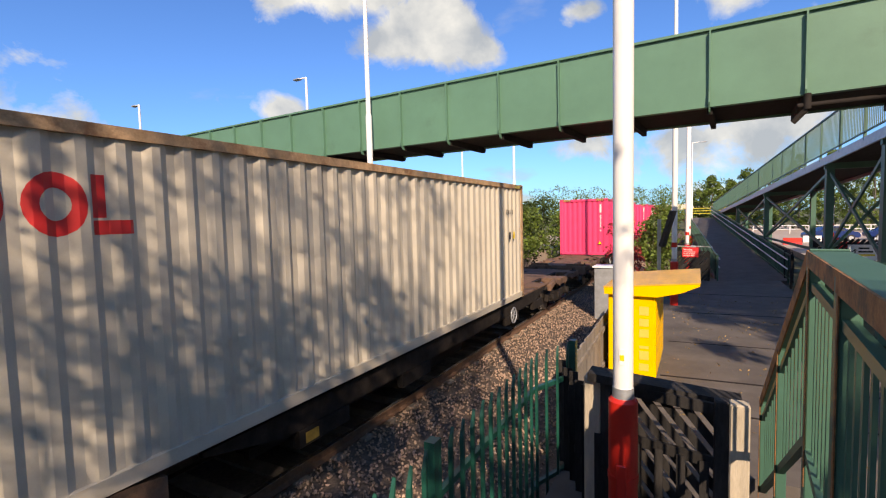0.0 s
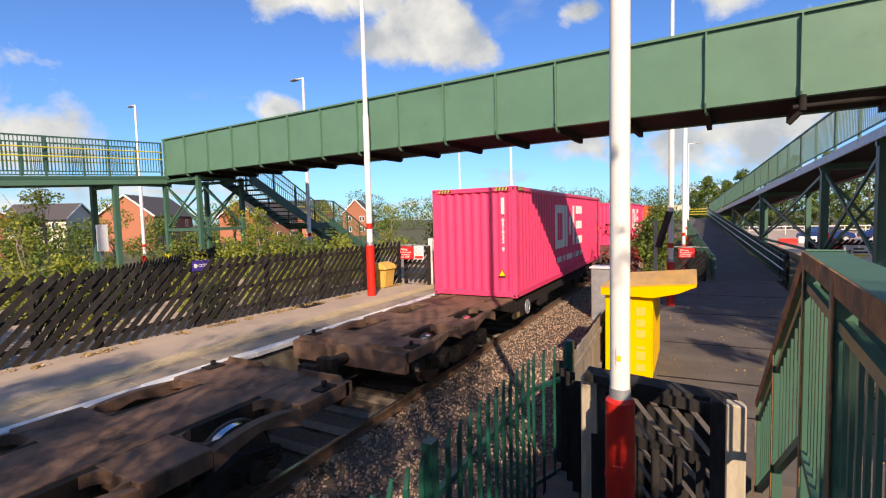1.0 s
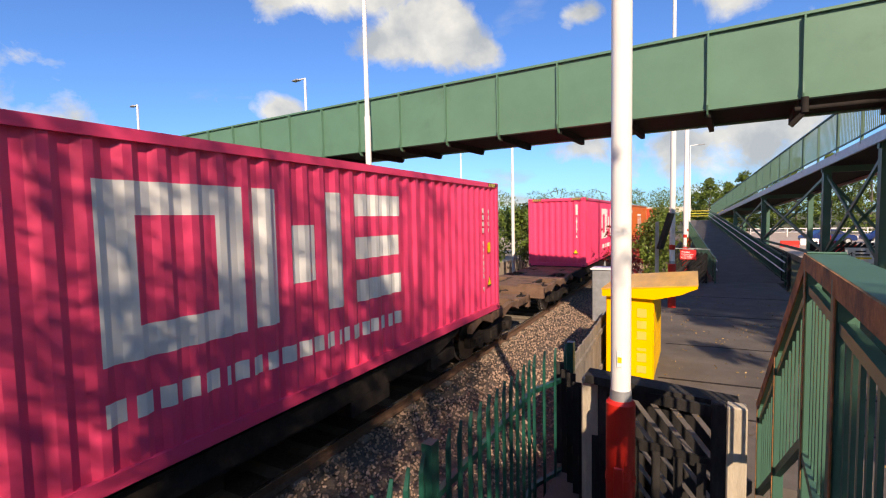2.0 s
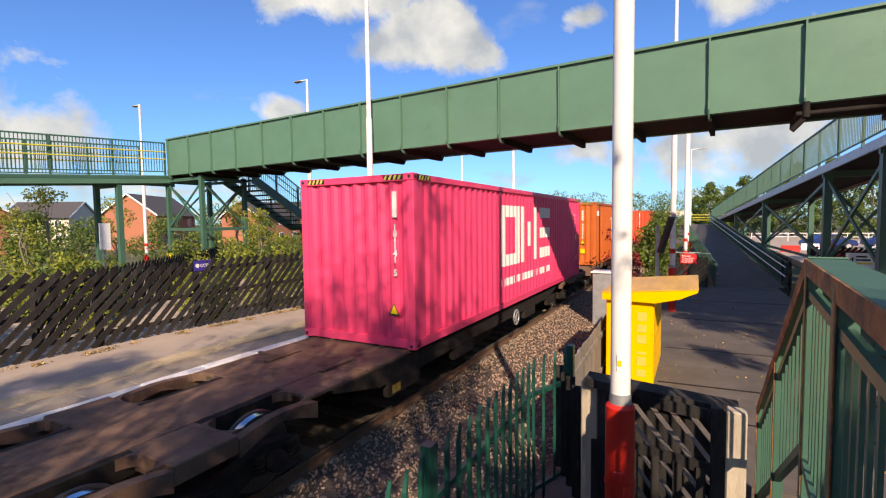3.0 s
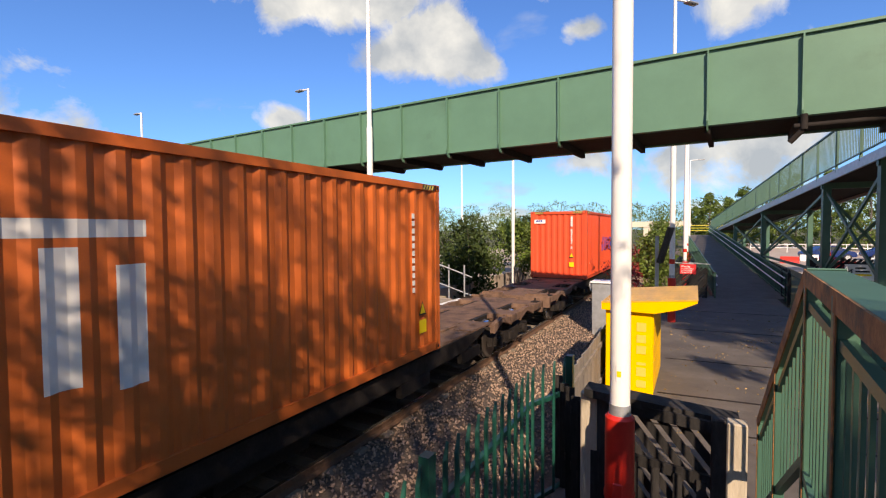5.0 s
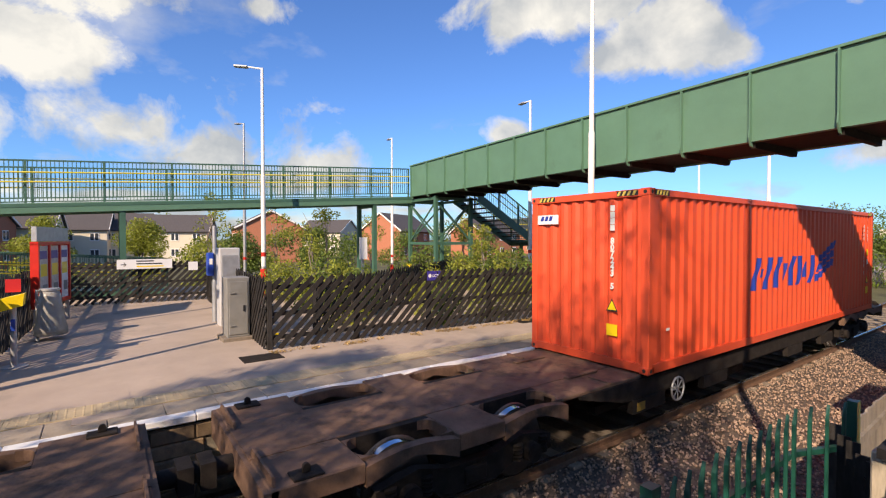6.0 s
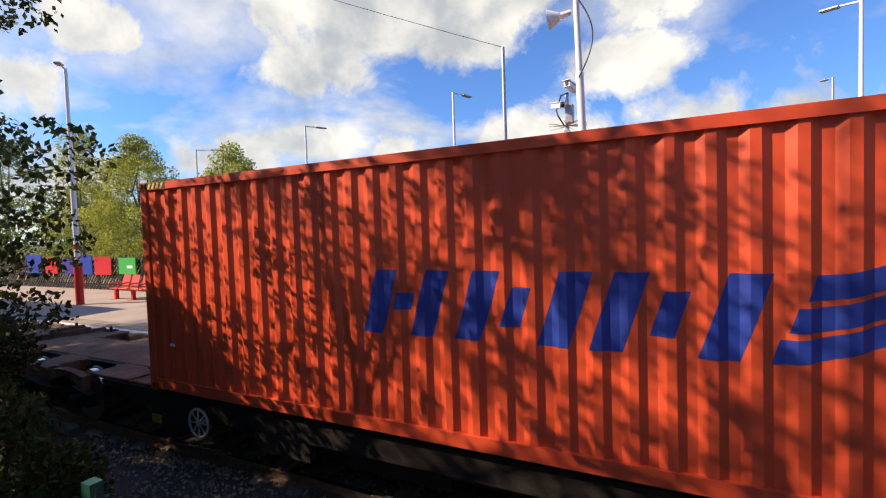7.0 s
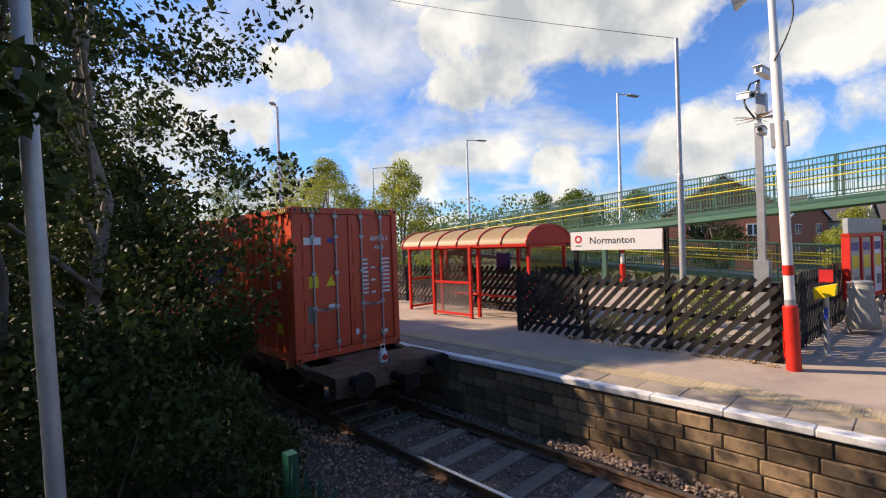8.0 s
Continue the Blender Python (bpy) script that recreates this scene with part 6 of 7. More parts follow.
for i in range(14):
    build_shrub(rng.uniform(-18.5, -10.0), rng.uniform(-6.6, -2.3), PLAT_Z - 0.3, rng.uniform(0.6, 1.25), rng.uniform(0.4, 0.7), 500, 0.045, ("leaf", "leaf_yellow")[i % 2], "low scrub behind the trellis", "island scrub")
for x, y, h in ((-25.0, 18.0, 3.6), (-28.0, 11.0, 3.8), (-30.0, 14.0, 4.0), (-27.0, 22.0, 3.8), (-31.0, 19.0, 4.2), (-33.0, 10.0, 4.0), (-23.0, 25.0, 3.8), (-26.0, 29.0, 4.0), (-30.0, 26.0, 4.2), (-20.0, 29.0, 3.8), (-34.0, 15.0, 4.0), (-32.0, 5.0, 3.8), (-29.5, 4.5, 3.6), (-36.0, 21.0, 4.2)):
    build_shrub(x, y, -0.3, h, 1.7, 1700, 0.085, ("leaf", "leaf_yellow")[int(x * 2) % 2], "wild yellow-green scrub beyond the island", "wild scrub")
# lineside bushes beyond the platform end
for x, y, h, r, m_ in ((-9.4, 20.0, 3.6, 1.6, "leaf_dark"), (-11.2, 22.5, 4.2, 2.0, "leaf_dark"), (-9.0, 26.0, 4.2, 1.8, "leaf"), (-10.5, 31.0, 4.4, 2.2, "leaf_dark"), (-8.8, 36.0, 4.0, 1.9, "leaf"), (-12.0, 41.0, 5.0, 2.6, "leaf_dark"), (-9.2, 47.0, 4.4, 2.2, "leaf"), (-9.6, 57.0, 4.8, 2.6, "leaf"), (-10.0, 70.0, 5.5, 3.2, "leaf"), (-14.0, 30.0, 4.4, 2.4, "leaf_dark"), (-17.0, 38.0, 4.6, 2.6, "leaf")):
    build_shrub(x, y, -0.4, h, r, 2600, 0.10, m_, "dense green lineside bush", "lineside bushes")
build_shrub(-2.75, 20.5, -0.3, 3.6, 0.95, 1500, 0.07, "leaf_red", "red-leaved bush beside the track", "lineside bushes")
for x, y, h, r in ((-1.7, 23.5, 3.4, 0.9), (-2.2, 27.0, 3.6, 1.2), (-1.9, 33.0, 3.8, 1.4), (-2.4, 40.0, 4.2, 1.7), (-2.5, 50.0, 4.5, 2.0), (-1.4, 19.6, 1.5, 0.6)):
    build_shrub(x, y, -0.4, h, r, 2200, 0.08, "leaf", "tangled olive-green bush beside the track", "lineside bushes")
# trees behind the far platform
for x, y, h, r, m_ in ((-15.5, -19.0, 7.6, 2.2, "leaf_yellow"), (-14.2, -24.0, 8.2, 2.4, "leaf_yellow"), (-14.5, -30.0, 9.4, 2.9, "leaf_yellow"), (-14.0, -37.0, 9.8, 3.0, "leaf"), (-16.5, -27.0, 8.6, 2.5, "leaf_yellow"), (-18.5, -33.0, 8.8, 2.6, "leaf_yellow"), (-24.5, -14.0, 6.0, 1.8, "leaf"), (-27.0, -18.0, 6.5, 2.0, "leaf"), (-20.0, -42.0, 7.5, 2.6, "leaf")):
    build_tree(x, y, 0.0, h, r, 13000, 0.06, m_, "slender tree with pale yellow-green leaves behind the platform", 0.10, 60, trunk=0.09, rmin=0.3, rmax=0.8, group="trees behind the platform")
for x, y, h, r, m_ in ((-32.0, -14.0, 6.5, 2.6, "leaf"), (-33.0, -9.5, 5.0, 2.2, "leaf_dark"), (-34.0, -20.0, 7.0, 2.8, "leaf"), (-38.0, 2.0, 4.4, 1.7, "leaf_yellow"), (-36.0, 8.0, 3.8, 1.4, "leaf"), (-40.0, 15.0, 4.0, 1.6, "leaf"), (-38.0, -3.0, 4.6, 1.8, "leaf_yellow")):
    build_tree(x, y, -0.3, h, r, 7500, 0.075, m_, "garden tree beyond the ramp", 0.15, 20, trunk=0.1, rmin=0.5, rmax=1.0, group="garden trees")
# dark conifers and woods beyond the ramp
for x, y, h, r in ((2.2, 95, 9.5, 2.6), (5.0, 98, 9.0, 2.6), (7.5, 100, 11.0, 3.0), (10.5, 96, 11.5, 3.2), (14.0, 92, 12.0, 3.4), (17.5, 88, 12.0, 3.4), (21.0, 84, 11.0, 3.2), (0.2, 102, 7.5, 2.4)):
    build_tree(x, y, -0.3, h, r, 5200, 0.16, "leaf", "dark evergreen tree beyond the ramp", 0.05, 70, rmin=0.4, rmax=0.9, group="evergreens")
for x, y, h, r in ((13, 40, 6.5, 2.4), (17, 46, 7.5, 2.8), (21, 52, 7.5, 2.8), (24, 60, 8, 3.0), (16.0, 33, 6.5, 2.2), (19.0, 28.0, 7.0, 2.4)):
    build_tree(x, y, -0.3, h, r, 3200, 0.14, "leaf_yellow", "tree with yellowing leaves beyond the car park", 0.2, 22, rmin=0.6, rmax=1.1, group="car park trees")


def far_woods(name, spec, mat, label):
    """Distant tree belt as one mass of leaf clumps. spec: yaw0, yaw1, distance, height, step."""
    cen, rad = [], []
    for a0, a1, dist, h, n in spec:
        for i in range(n):
            yaw = radians(a0 + (a1 - a0) * (i + rng.uniform(-0.3, 0.3)) / n)
            d = dist * rng.uniform(0.92, 1.08)
            hh = h * rng.uniform(0.7, 1.15)
            for j in range(3):
                cen.append((-d * math.sin(yaw) + rng.uniform(-2, 2), d * math.cos(yaw) + rng.uniform(-2, 2), -0.4 + hh * (0.25 + 0.3 * j)))
                rad.append((hh * 0.34, hh * 0.34, hh * 0.26))
    return tagged(new(name, leaves(60000, cen, rad, 0.27, mat, 0.0, 0.7)), label, "woodland", kind="stuff")


far_woods("far_woods", [(-40, 40, 170, 11, 90), (40, 75, 140, 7.5, 40)], "leaf", "distant mixed green woodland on the skyline")
far_woods("far_woods", [(75, 120, 130, 8, 50), (112, 180, 85, 9.5, 80), (180, 320, 90, 12, 70)], "leaf", "distant green trees around the station")

# overbridge on the skyline
ob_ = thing("road_overbridge", "pale stone road bridge across the line far off", "bridge")
bm = B()
box(bm, -26, 6, 128, 129, 3.6, 5.0)
part("parapet", bm, "render_wall", ob_)
for x in (-24, -10.5, -0.5):
    bm = B()
    box(bm, x - 1, x + 1, 128.2, 133, -0.4, 3.6)
    part("pier", bm, "render_wall", ob_)

# fallen leaves on the path and grass tufts along the fences
cen = [(rng.uniform(-1.2, 3.0), 6.5 + 14 * rng.uniform(0, 1) ** 1.3, 0.006) for i in range(120)]
tagged(new("fallen_leaves", leaves(700, cen, [(0.35, 0.35, 0.004)] * len(cen), 0.028, "leaf_fallen", 0.0)), "scattered dry brown leaves on the path", "leaves", kind="stuff")
cen = [(-9.15 + (y - 2.6) * 0.045 + rng.uniform(-0.05, 0.12), y, PLAT_Z + 0.04) for y in rng.uniform(2.6, 13.4, 70)] + [(-9.2 + rng.uniform(-0.05, 0.1), y, PLAT_Z + 0.04) for y in rng.uniform(-7, -1.8, 30)]
tagged(new("fence_foot_weeds", leaves(2600, cen, [(0.08, 0.12, 0.025)] * len(cen), 0.020, "leaf_fallen", 0.0)), "dry weeds and leaf litter along the fence foot", "weeds", kind="stuff")

# tall trees further down the line
build_tree(-1.2, -17.0, -0.2, 11.6, 2.1, 15000, 0.07, "leaf_dark", "tall dense tree further along the track", 0.25, 110, rmin=0.35, rmax=0.8)
build_tree(-2.1, -18.8, -0.2, 12.0, 1.9, 11000, 0.07, "leaf_dark", "tall dense tree further along the track", 0.42, 80, rmin=0.35, rmax=0.75)

# ---- train ----
SPEED = 13.5
MOVERS = []
CW, CL, CH = 1.219, 12.192, 2.896


def corrugated(bm, along, length, z0, z1, pos, out, pitch=0.278, depth=0.036):
    """A sheet with trapezoid ribs. along: 'y' (side) or 'x' (end)."""
    pts = []
    n = round((length - 0.2) / pitch)
    p = (length - 0.2) / n
    pts.append((0.0, 0.0))
    for i in range(n):
        s = 0.1 + i * p
        pts += [(s, 0.0), (s + p * 0.22, 0.0), (s + p * 0.46, -depth), (s + p * 0.72, -depth), (s + p * 0.96, 0.0)]
    pts.append((length, 0.0))
    cols = []
    for s, d in pts:
        c = pos + out * d
        cols.append([bm.verts.new((c, s, z) if along == "y" else (s - length / 2, c, z)) for z in (z0, z1)])
    for a, b in zip(cols, cols[1:]):
        bm.faces.new((a[0], b[0], b[1], a[1]))


def decal(name, polys, mat, parent, label=""):
    """Thin plates on the +x side; polys of (y, z)."""
    bm = B()
    for p in polys:
        prism(bm, p, "x", CW + 0.0005, CW + 0.003)
    return part(name, bm, mat, parent, label)


def ribbed_decal(name, polys, mat, parent, label="", pitch=0.278, depth=0.036):
    """Paint that follows the ribs of the +x side panel: outlines cut at each fold."""
    length = CL - 0.30
    n = round((length - 0.2) / pitch)
    p = (length - 0.2) / n
    folds = [(0.0, 0.0)]
    for i in range(n):
        s = 0.1 + i * p
        folds += [(s + p * 0.22, 0.0), (s + p * 0.46, -depth), (s + p * 0.72, -depth), (s + p * 0.96, 0.0)]
    folds.append((length, 0.0))
    folds = [(s + 0.15, d) for s, d in folds]
    bm = B()

    def clip(poly, lo, hi):
        for side, lim in ((1, lo), (-1, hi)):
            outp = []
            for i in range(len(poly)):
                a, b = poly[i], poly[(i + 1) % len(poly)]
                ia, ib = side * (a[0] - lim) >= 0, side * (b[0] - lim) >= 0
                if ia:
                    outp.append(a)
                if ia != ib:
                    t = (lim - a[0]) / (b[0] - a[0])
                    outp.append((lim, a[1] + t * (b[1] - a[1])))
            poly = outp
            if len(poly) < 3:
                return []
        return poly
    for poly in polys:
        for (s0, d0), (s1, d1) in zip(folds, folds[1:]):
            c = clip(poly, s0, s1)
            if len(c) < 3:
                continue
            vs = []
            for y, z in c:
                t = (y - s0) / (s1 - s0)
                vs.append(bm.verts.new((CW - 0.022 + d0 + t * (d1 - d0) + 0.002, y, z)))
            try:
                bm.faces.new(vs)
            except ValueError:
                pass
    bmesh.ops.remove_doubles(bm, verts=bm.verts[:], dist=0.0005)
    return part(name, bm, mat, parent, label)


def rect(y0, y1, z0, z1):
    return [(y0, z0), (y1, z0), (y1, z1), (y0, z1)]


def build_container(paint, frame_paint, label, y_at_zero):
    c = thing("shipping_container", label, "container", "containers on the train")
    # sides and ends
    for s in (-1, 1):
        bm = B()
        corrugated(bm, "y", CL - 0.30, 0.14, CH - 0.10, s * (CW - 0.022), s)
        for v in bm.verts:
            v.co.y += 0.15
        part("side_panel", bm, paint, c, "corrugated side panel")
        bm = B()
        box(bm, s * CW - (0.06 if s > 0 else 0), s * CW + (0.06 if s < 0 else 0), 0.12, CL - 0.12, CH - 0.11, CH - 0.012)
        part("top_side_rail", bm, frame_paint, c)
        bm = B()
        box(bm, s * CW - (0.05 if s > 0 else 0), s * CW + (0.05 if s < 0 else 0), 0.12, CL - 0.12, 0.015, 0.15)
        part("bottom_side_rail", bm, paint, c)
    bm = B()
    corrugated(bm, "x", 2 * CW - 0.20, 0.14, CH - 0.10, 0.03, -1, pitch=0.25, depth=0.04)
    part("front_end_panel", bm, paint, c, "corrugated front end panel")
    for y0, y1 in ((0.0, 0.10), (CL - 0.10, CL)):
        for z0, z1 in ((0.02, 0.15), (CH - 0.12, CH - 0.01)):
            bm = B()
            box(bm, -CW + 0.12, CW - 0.12, y0, y1, z0, z1)
            part("end_rail", bm, frame_paint, c)
    for sx in (-1, 1):
        for y0 in (0.0, CL - 0.15):
            x0 = sx * CW - (0.14 if sx > 0 else 0)
            bm = B()
            box(bm, x0, x0 + 0.14, y0 + 0.004, y0 + 0.146, 0.11, CH - 0.11, 0.012)
            part("corner_post", bm, frame_paint, c)
            for z0 in (0.0, CH - 0.118):
                bm = B()
                bx0 = x0 - (0.022 if sx > 0 else 0)
                box(bm, bx0, bx0 + 0.162, y0 - 0.006 if y0 == 0 else y0 - 0.022, y0 + 0.172 if y0 == 0 else y0 + 0.156, z0, z0 + 0.118, 0.01)
                cc = part("corner_casting", bm, frame_paint, c)
                bm = B()
                fx = sx * (CW + 0.001)
                tube(bm, (fx - 0.002 * sx, y0 + 0.075, z0 + 0.06), (fx + 0.0015 * sx, y0 + 0.075, z0 + 0.06), 0.032, n=10)
                fy = -0.0065 if y0 == 0 else CL + 0.0065
                tube(bm, (x0 + 0.07, fy, z0 + 0.06), (x0 + 0.07, fy + 0.003 * (-1 if y0 == 0 else 1), z0 + 0.06), 0.03, n=10)
                part("casting_hole", bm, "sign_black", cc)
    bm = B()
    box(bm, -CW + 0.05, CW - 0.05, 0.08, CL - 0.08, CH - 0.06, CH - 0.025)
    n = 40
    for i in range(n):
        y = 0.3 + i * (CL - 0.6) / n
        box(bm, -CW + 0.15, CW - 0.15, y, y + 0.14, CH - 0.026, CH - 0.008)
    part("roof", bm, paint, c)
    bm = B()
    box(bm, -CW + 0.05, CW - 0.05, 0.08, CL - 0.08, 0.05, 0.14)
    part("floor", bm, "wagon_dark", c)
    # doors at the trailing end
    for s in (-1, 1):
        bm = B()
        x0, x1 = (0.012, CW - 0.14) if s > 0 else (-CW + 0.14, -0.012)
        box(bm, x0, x1, CL - 0.09, CL - 0.045, 0.16, CH - 0.13)
        d = part("door", bm, paint, c, "container door leaf with steel locking bars")
        for zz in np.linspace(0.35, CH - 0.65, 5):
            bm = B()
            box(bm, x0 + 0.08, x1 - 0.08, CL - 0.045, CL - 0.028, zz, zz + 0.30)
            part("door_panel", bm, paint, d)
        for fx in (0.28, 0.74):
            x = x0 + (x1 - x0) * fx
            bm = B()
            tube(bm, (x, CL - 0.012, 0.08), (x, CL - 0.012, CH - 0.06), 0.018, n=8)
            for zz in (0.25, 0.95, 1.6, 2.3, 2.7):
                box(bm, x - 0.05, x + 0.05, CL - 0.035, CL + 0.004, zz, zz + 0.06)
            part("locking_bar", bm, "galv", d, "galvanised locking bar")
            bm = B()
            beam(bm, (x, CL + 0.015, 0.95), (x + 0.36 * (-1 if fx > 0.5 else 1), CL + 0.015, 0.93), 0.03, 0.035)
            part("door_handle", bm, "galv", d)
    # black and yellow height marks on the top corners
    for y0 in (0.18, CL - 0.56):
        for i in range(4):
            bm = B()
            prism(bm, [(y0 + i * 0.09, CH - 0.10), (y0 + i * 0.09 + 0.045, CH - 0.10), (y0 + i * 0.09 + 0.085, CH - 0.025), (y0 + i * 0.09 + 0.04, CH - 0.025)], "x", CW + 0.001, CW + 0.003)
            part("height_mark", bm, "height_yellow", c, "yellow height warning stripe")
        bm = B()
        box(bm, CW, CW + 0.001, y0 - 0.02, y0 + 0.39, CH - 0.105, CH - 0.02)
        part("height_mark_backing", bm, "sign_black", c, "black height warning plate")
    for x0 in (-CW + 0.2, CW - 0.57):
        bm = B()
        box(bm, x0, x0 + 0.38, -0.004, -0.001, CH - 0.105, CH - 0.02)
        part("height_mark_backing", bm, "sign_black", c)
        bm = B()
        box(bm, x0, x0 + 0.38, CL + 0.001, CL + 0.004, CH - 0.105, CH - 0.02)
        part("height_mark_backing", bm, "sign_black", c)
        for i in range(4):
            for ya, yb in ((-0.007, -0.004), (CL + 0.004, CL + 0.007)):
                bm = B()
                prism(bm, [(x0 + i * 0.09, CH - 0.10), (x0 + i * 0.09 + 0.045, CH - 0.10), (x0 + i * 0.09 + 0.085, CH - 0.025), (x0 + i * 0.09 + 0.04, CH - 0.025)], "y", ya, yb)
                part("height_mark", bm, "height_yellow", c)
    MOVERS.append((c, y_at_zero, 0.995))
    return c


def end_letters(c, body, x, ztop, size, step):
    """White characters one under another on the front end."""
    for i, ch in enumerate(body):
        if ch == " ":
            continue
        z = ztop - i * step
        if ch == "#":
            bm = B()
            box(bm, x - size * 0.30, x + size * 0.30, -0.012, -0.009, z, z + size * 0.7)
            part("marking", bm, "logo_white", c, "white code mark")
        else:
            lettering(ch, size, "logo_white", c, pose(x, -0.010, z, 90, 0, 0), 0.006, "CENTER")


def triangle_mark(c, x, z, s, plane="front"):
    bm = B()
    if plane == "front":
        prism(bm, [(x - s / 2, z), (x + s / 2, z), (x, z + s * 0.95)], "y", -0.012, -0.0095)
        part("warning_triangle", bm, "sign_black", c)
        bm = B()
        k = 0.72
        prism(bm, [(x - s / 2 * k, z + 0.025), (x + s / 2 * k, z + 0.025), (x, z + s * 0.95 * 0.86)], "y", -0.0145, -0.012)
    else:
        prism(bm, [(x - s / 2, z), (x + s / 2, z), (x, z + s * 0.95)], "x", CW + 0.001, CW + 0.003)
        part("warning_triangle", bm, "sign_black", c)
        bm = B()
        k = 0.72
        prism(bm, [(x - s / 2 * k, z + 0.025), (x + s / 2 * k, z + 0.025), (x, z + s * 0.95 * 0.86)], "x", CW + 0.003, CW + 0.005)
    part("warning_triangle", bm, "sign_yellow", c, "yellow warning triangle")


def bar_rows(y0, widths, z0, h, gap=0.06):
    out = []
    y = y0
    for w in widths:
        out.append(rect(y, y + w, z0, z0 + h))
        y += w + gap
    return out


def pink_container(label, y, code):
    c = build_container("pink", "pink", label, y)
    # white square ring, upright bars with a slanting bar, and three stacked bars
    y0, z0, H = 3.90, 1.0, 1.47
    t = 0.30
    ring = [rect(y0, y0 + t, z0, z0 + H), rect(y0 + 1.04, y0 + 1.04 + t, z0, z0 + H), rect(y0 + t, y0 + 1.04, z0, z0 + 0.28), rect(y0 + t, y0 + 1.04, z0 + H - 0.28, z0 + H)]
    n0 = y0 + 1.49
    bars = [rect(n0, n0 + 0.30, z0, z0 + H), rect(n0 + 1.09, n0 + 1.39, z0, z0 + H), rect(n0 + 0.50, n0 + 0.89, z0 + 0.40, z0 + H - 0.40)]
    e0 = y0 + 3.15
    stack = [rect(e0, e0 + 1.04, z0, z0 + 0.30), rect(e0, e0 + 1.0, z0 + 0.585, z0 + 0.885), rect(e0, e0 + 1.04, z0 + H - 0.30, z0 + H)]
    ribbed_decal("painted_emblem", ring, "logo_white", c, "large white square ring emblem")
    for poly in bars + stack:
        ribbed_decal("painted_bar", [poly], "logo_white", c, "large white painted bar")
    for poly in bar_rows(y0, [0.17, 0.15, 0.13, 0.16, 0.16, 0.04, 0.16, 0.13, 0.15, 0.2, 0.17, 0.15, 0.16, 0.04, 0.13, 0.15, 0.14, 0.14, 0.13, 0.14, 0.14], 0.52, 0.19, 0.062):
        ribbed_decal("painted_mark", [poly], "logo_white", c, "small white mark")
    end_letters(c, "####" + " " + code, 0.86, 2.50, 0.15, 0.107)
    triangle_mark(c, 0.82, 0.55, 0.22)
    # codes at the trailing end of the side
    for i, ch in enumerate("45G1"):
        lettering(ch, 0.13, "logo_white", c, pose(CW + 0.0035, CL - 0.62, 2.20 - i * 0.13, 90, 0, 90), 0.004, "CENTER")
    for i, ch in enumerate("#### " + code):
        z = 2.22 - i * 0.14
        if ch == "#":
            decal("marking", [rect(CL - 0.95, CL - 0.87, z, z + 0.10)], "logo_white", c)
        elif ch != " ":
            lettering(ch, 0.14, "logo_white", c, pose(CW + 0.0035, CL - 0.91, z, 90, 0, 90), 0.004, "CENTER")
    decal("label_plate", [rect(CL - 0.67, CL - 0.53, 1.36, 1.58)], "sign_yellow", c, "small yellow data plate")
    triangle_mark(c, CL - 0.60, 0.62, 0.24, "side")
    return c


def slant(y, z, w, h, s=0.32):
    return [(y, z), (y + w, z), (y + w + s, z + h), (y + s, z + h)]


def emblem_blue(c, y0, z0, k=1.0):
    """Slanting blue bars with three wavy streamers."""
    H = 0.62 * k
    s = 0.20 * k
    polys = []
    # first group: two bars with a link
    polys += [slant(y0, z0, 0.24 * k, H, s), slant(y0 + 0.55 * k, z0, 0.24 * k, H, s), slant(y0 + 0.37 * k, z0 + 0.24 * k, 0.19 * k, H * 0.26, s * 0.26)]
    for g in (1.02, 2.20):
        y = y0 + g * k
        polys += [slant(y, z0, 0.25 * k, H, s), slant(y + 0.76 * k, z0, 0.26 * k, H, s),
                  slant(y + 0.44 * k, z0 + 0.14 * k, 0.17 * k, H * 0.55, s * 0.55)]
    ws = y0 + 3.40 * k
    for i in range(3):
        zz = z0 + i * 0.22 * k
        off = i * 0.10 * k
        n = 12
        top, bot = [], []
        for j in range(n + 1):
            u = j / n
            y = ws + off + u * 1.20 * k
            rise = 0.34 * k * (3 * u * u - 2 * u ** 3)
            bot.append((y, zz + rise))
            top.append((y + 0.05 * k, zz + rise + 0.17 * k))
        ribbed_decal("painted_streamer", [[bot[j], bot[j + 1], top[j + 1], top[j]] for j in range(n)], "logo_blue", c, "blue painted streamer")
    for poly in polys:
        ribbed_decal("painted_bar", [poly], "logo_blue", c, "large blue slanting bar")


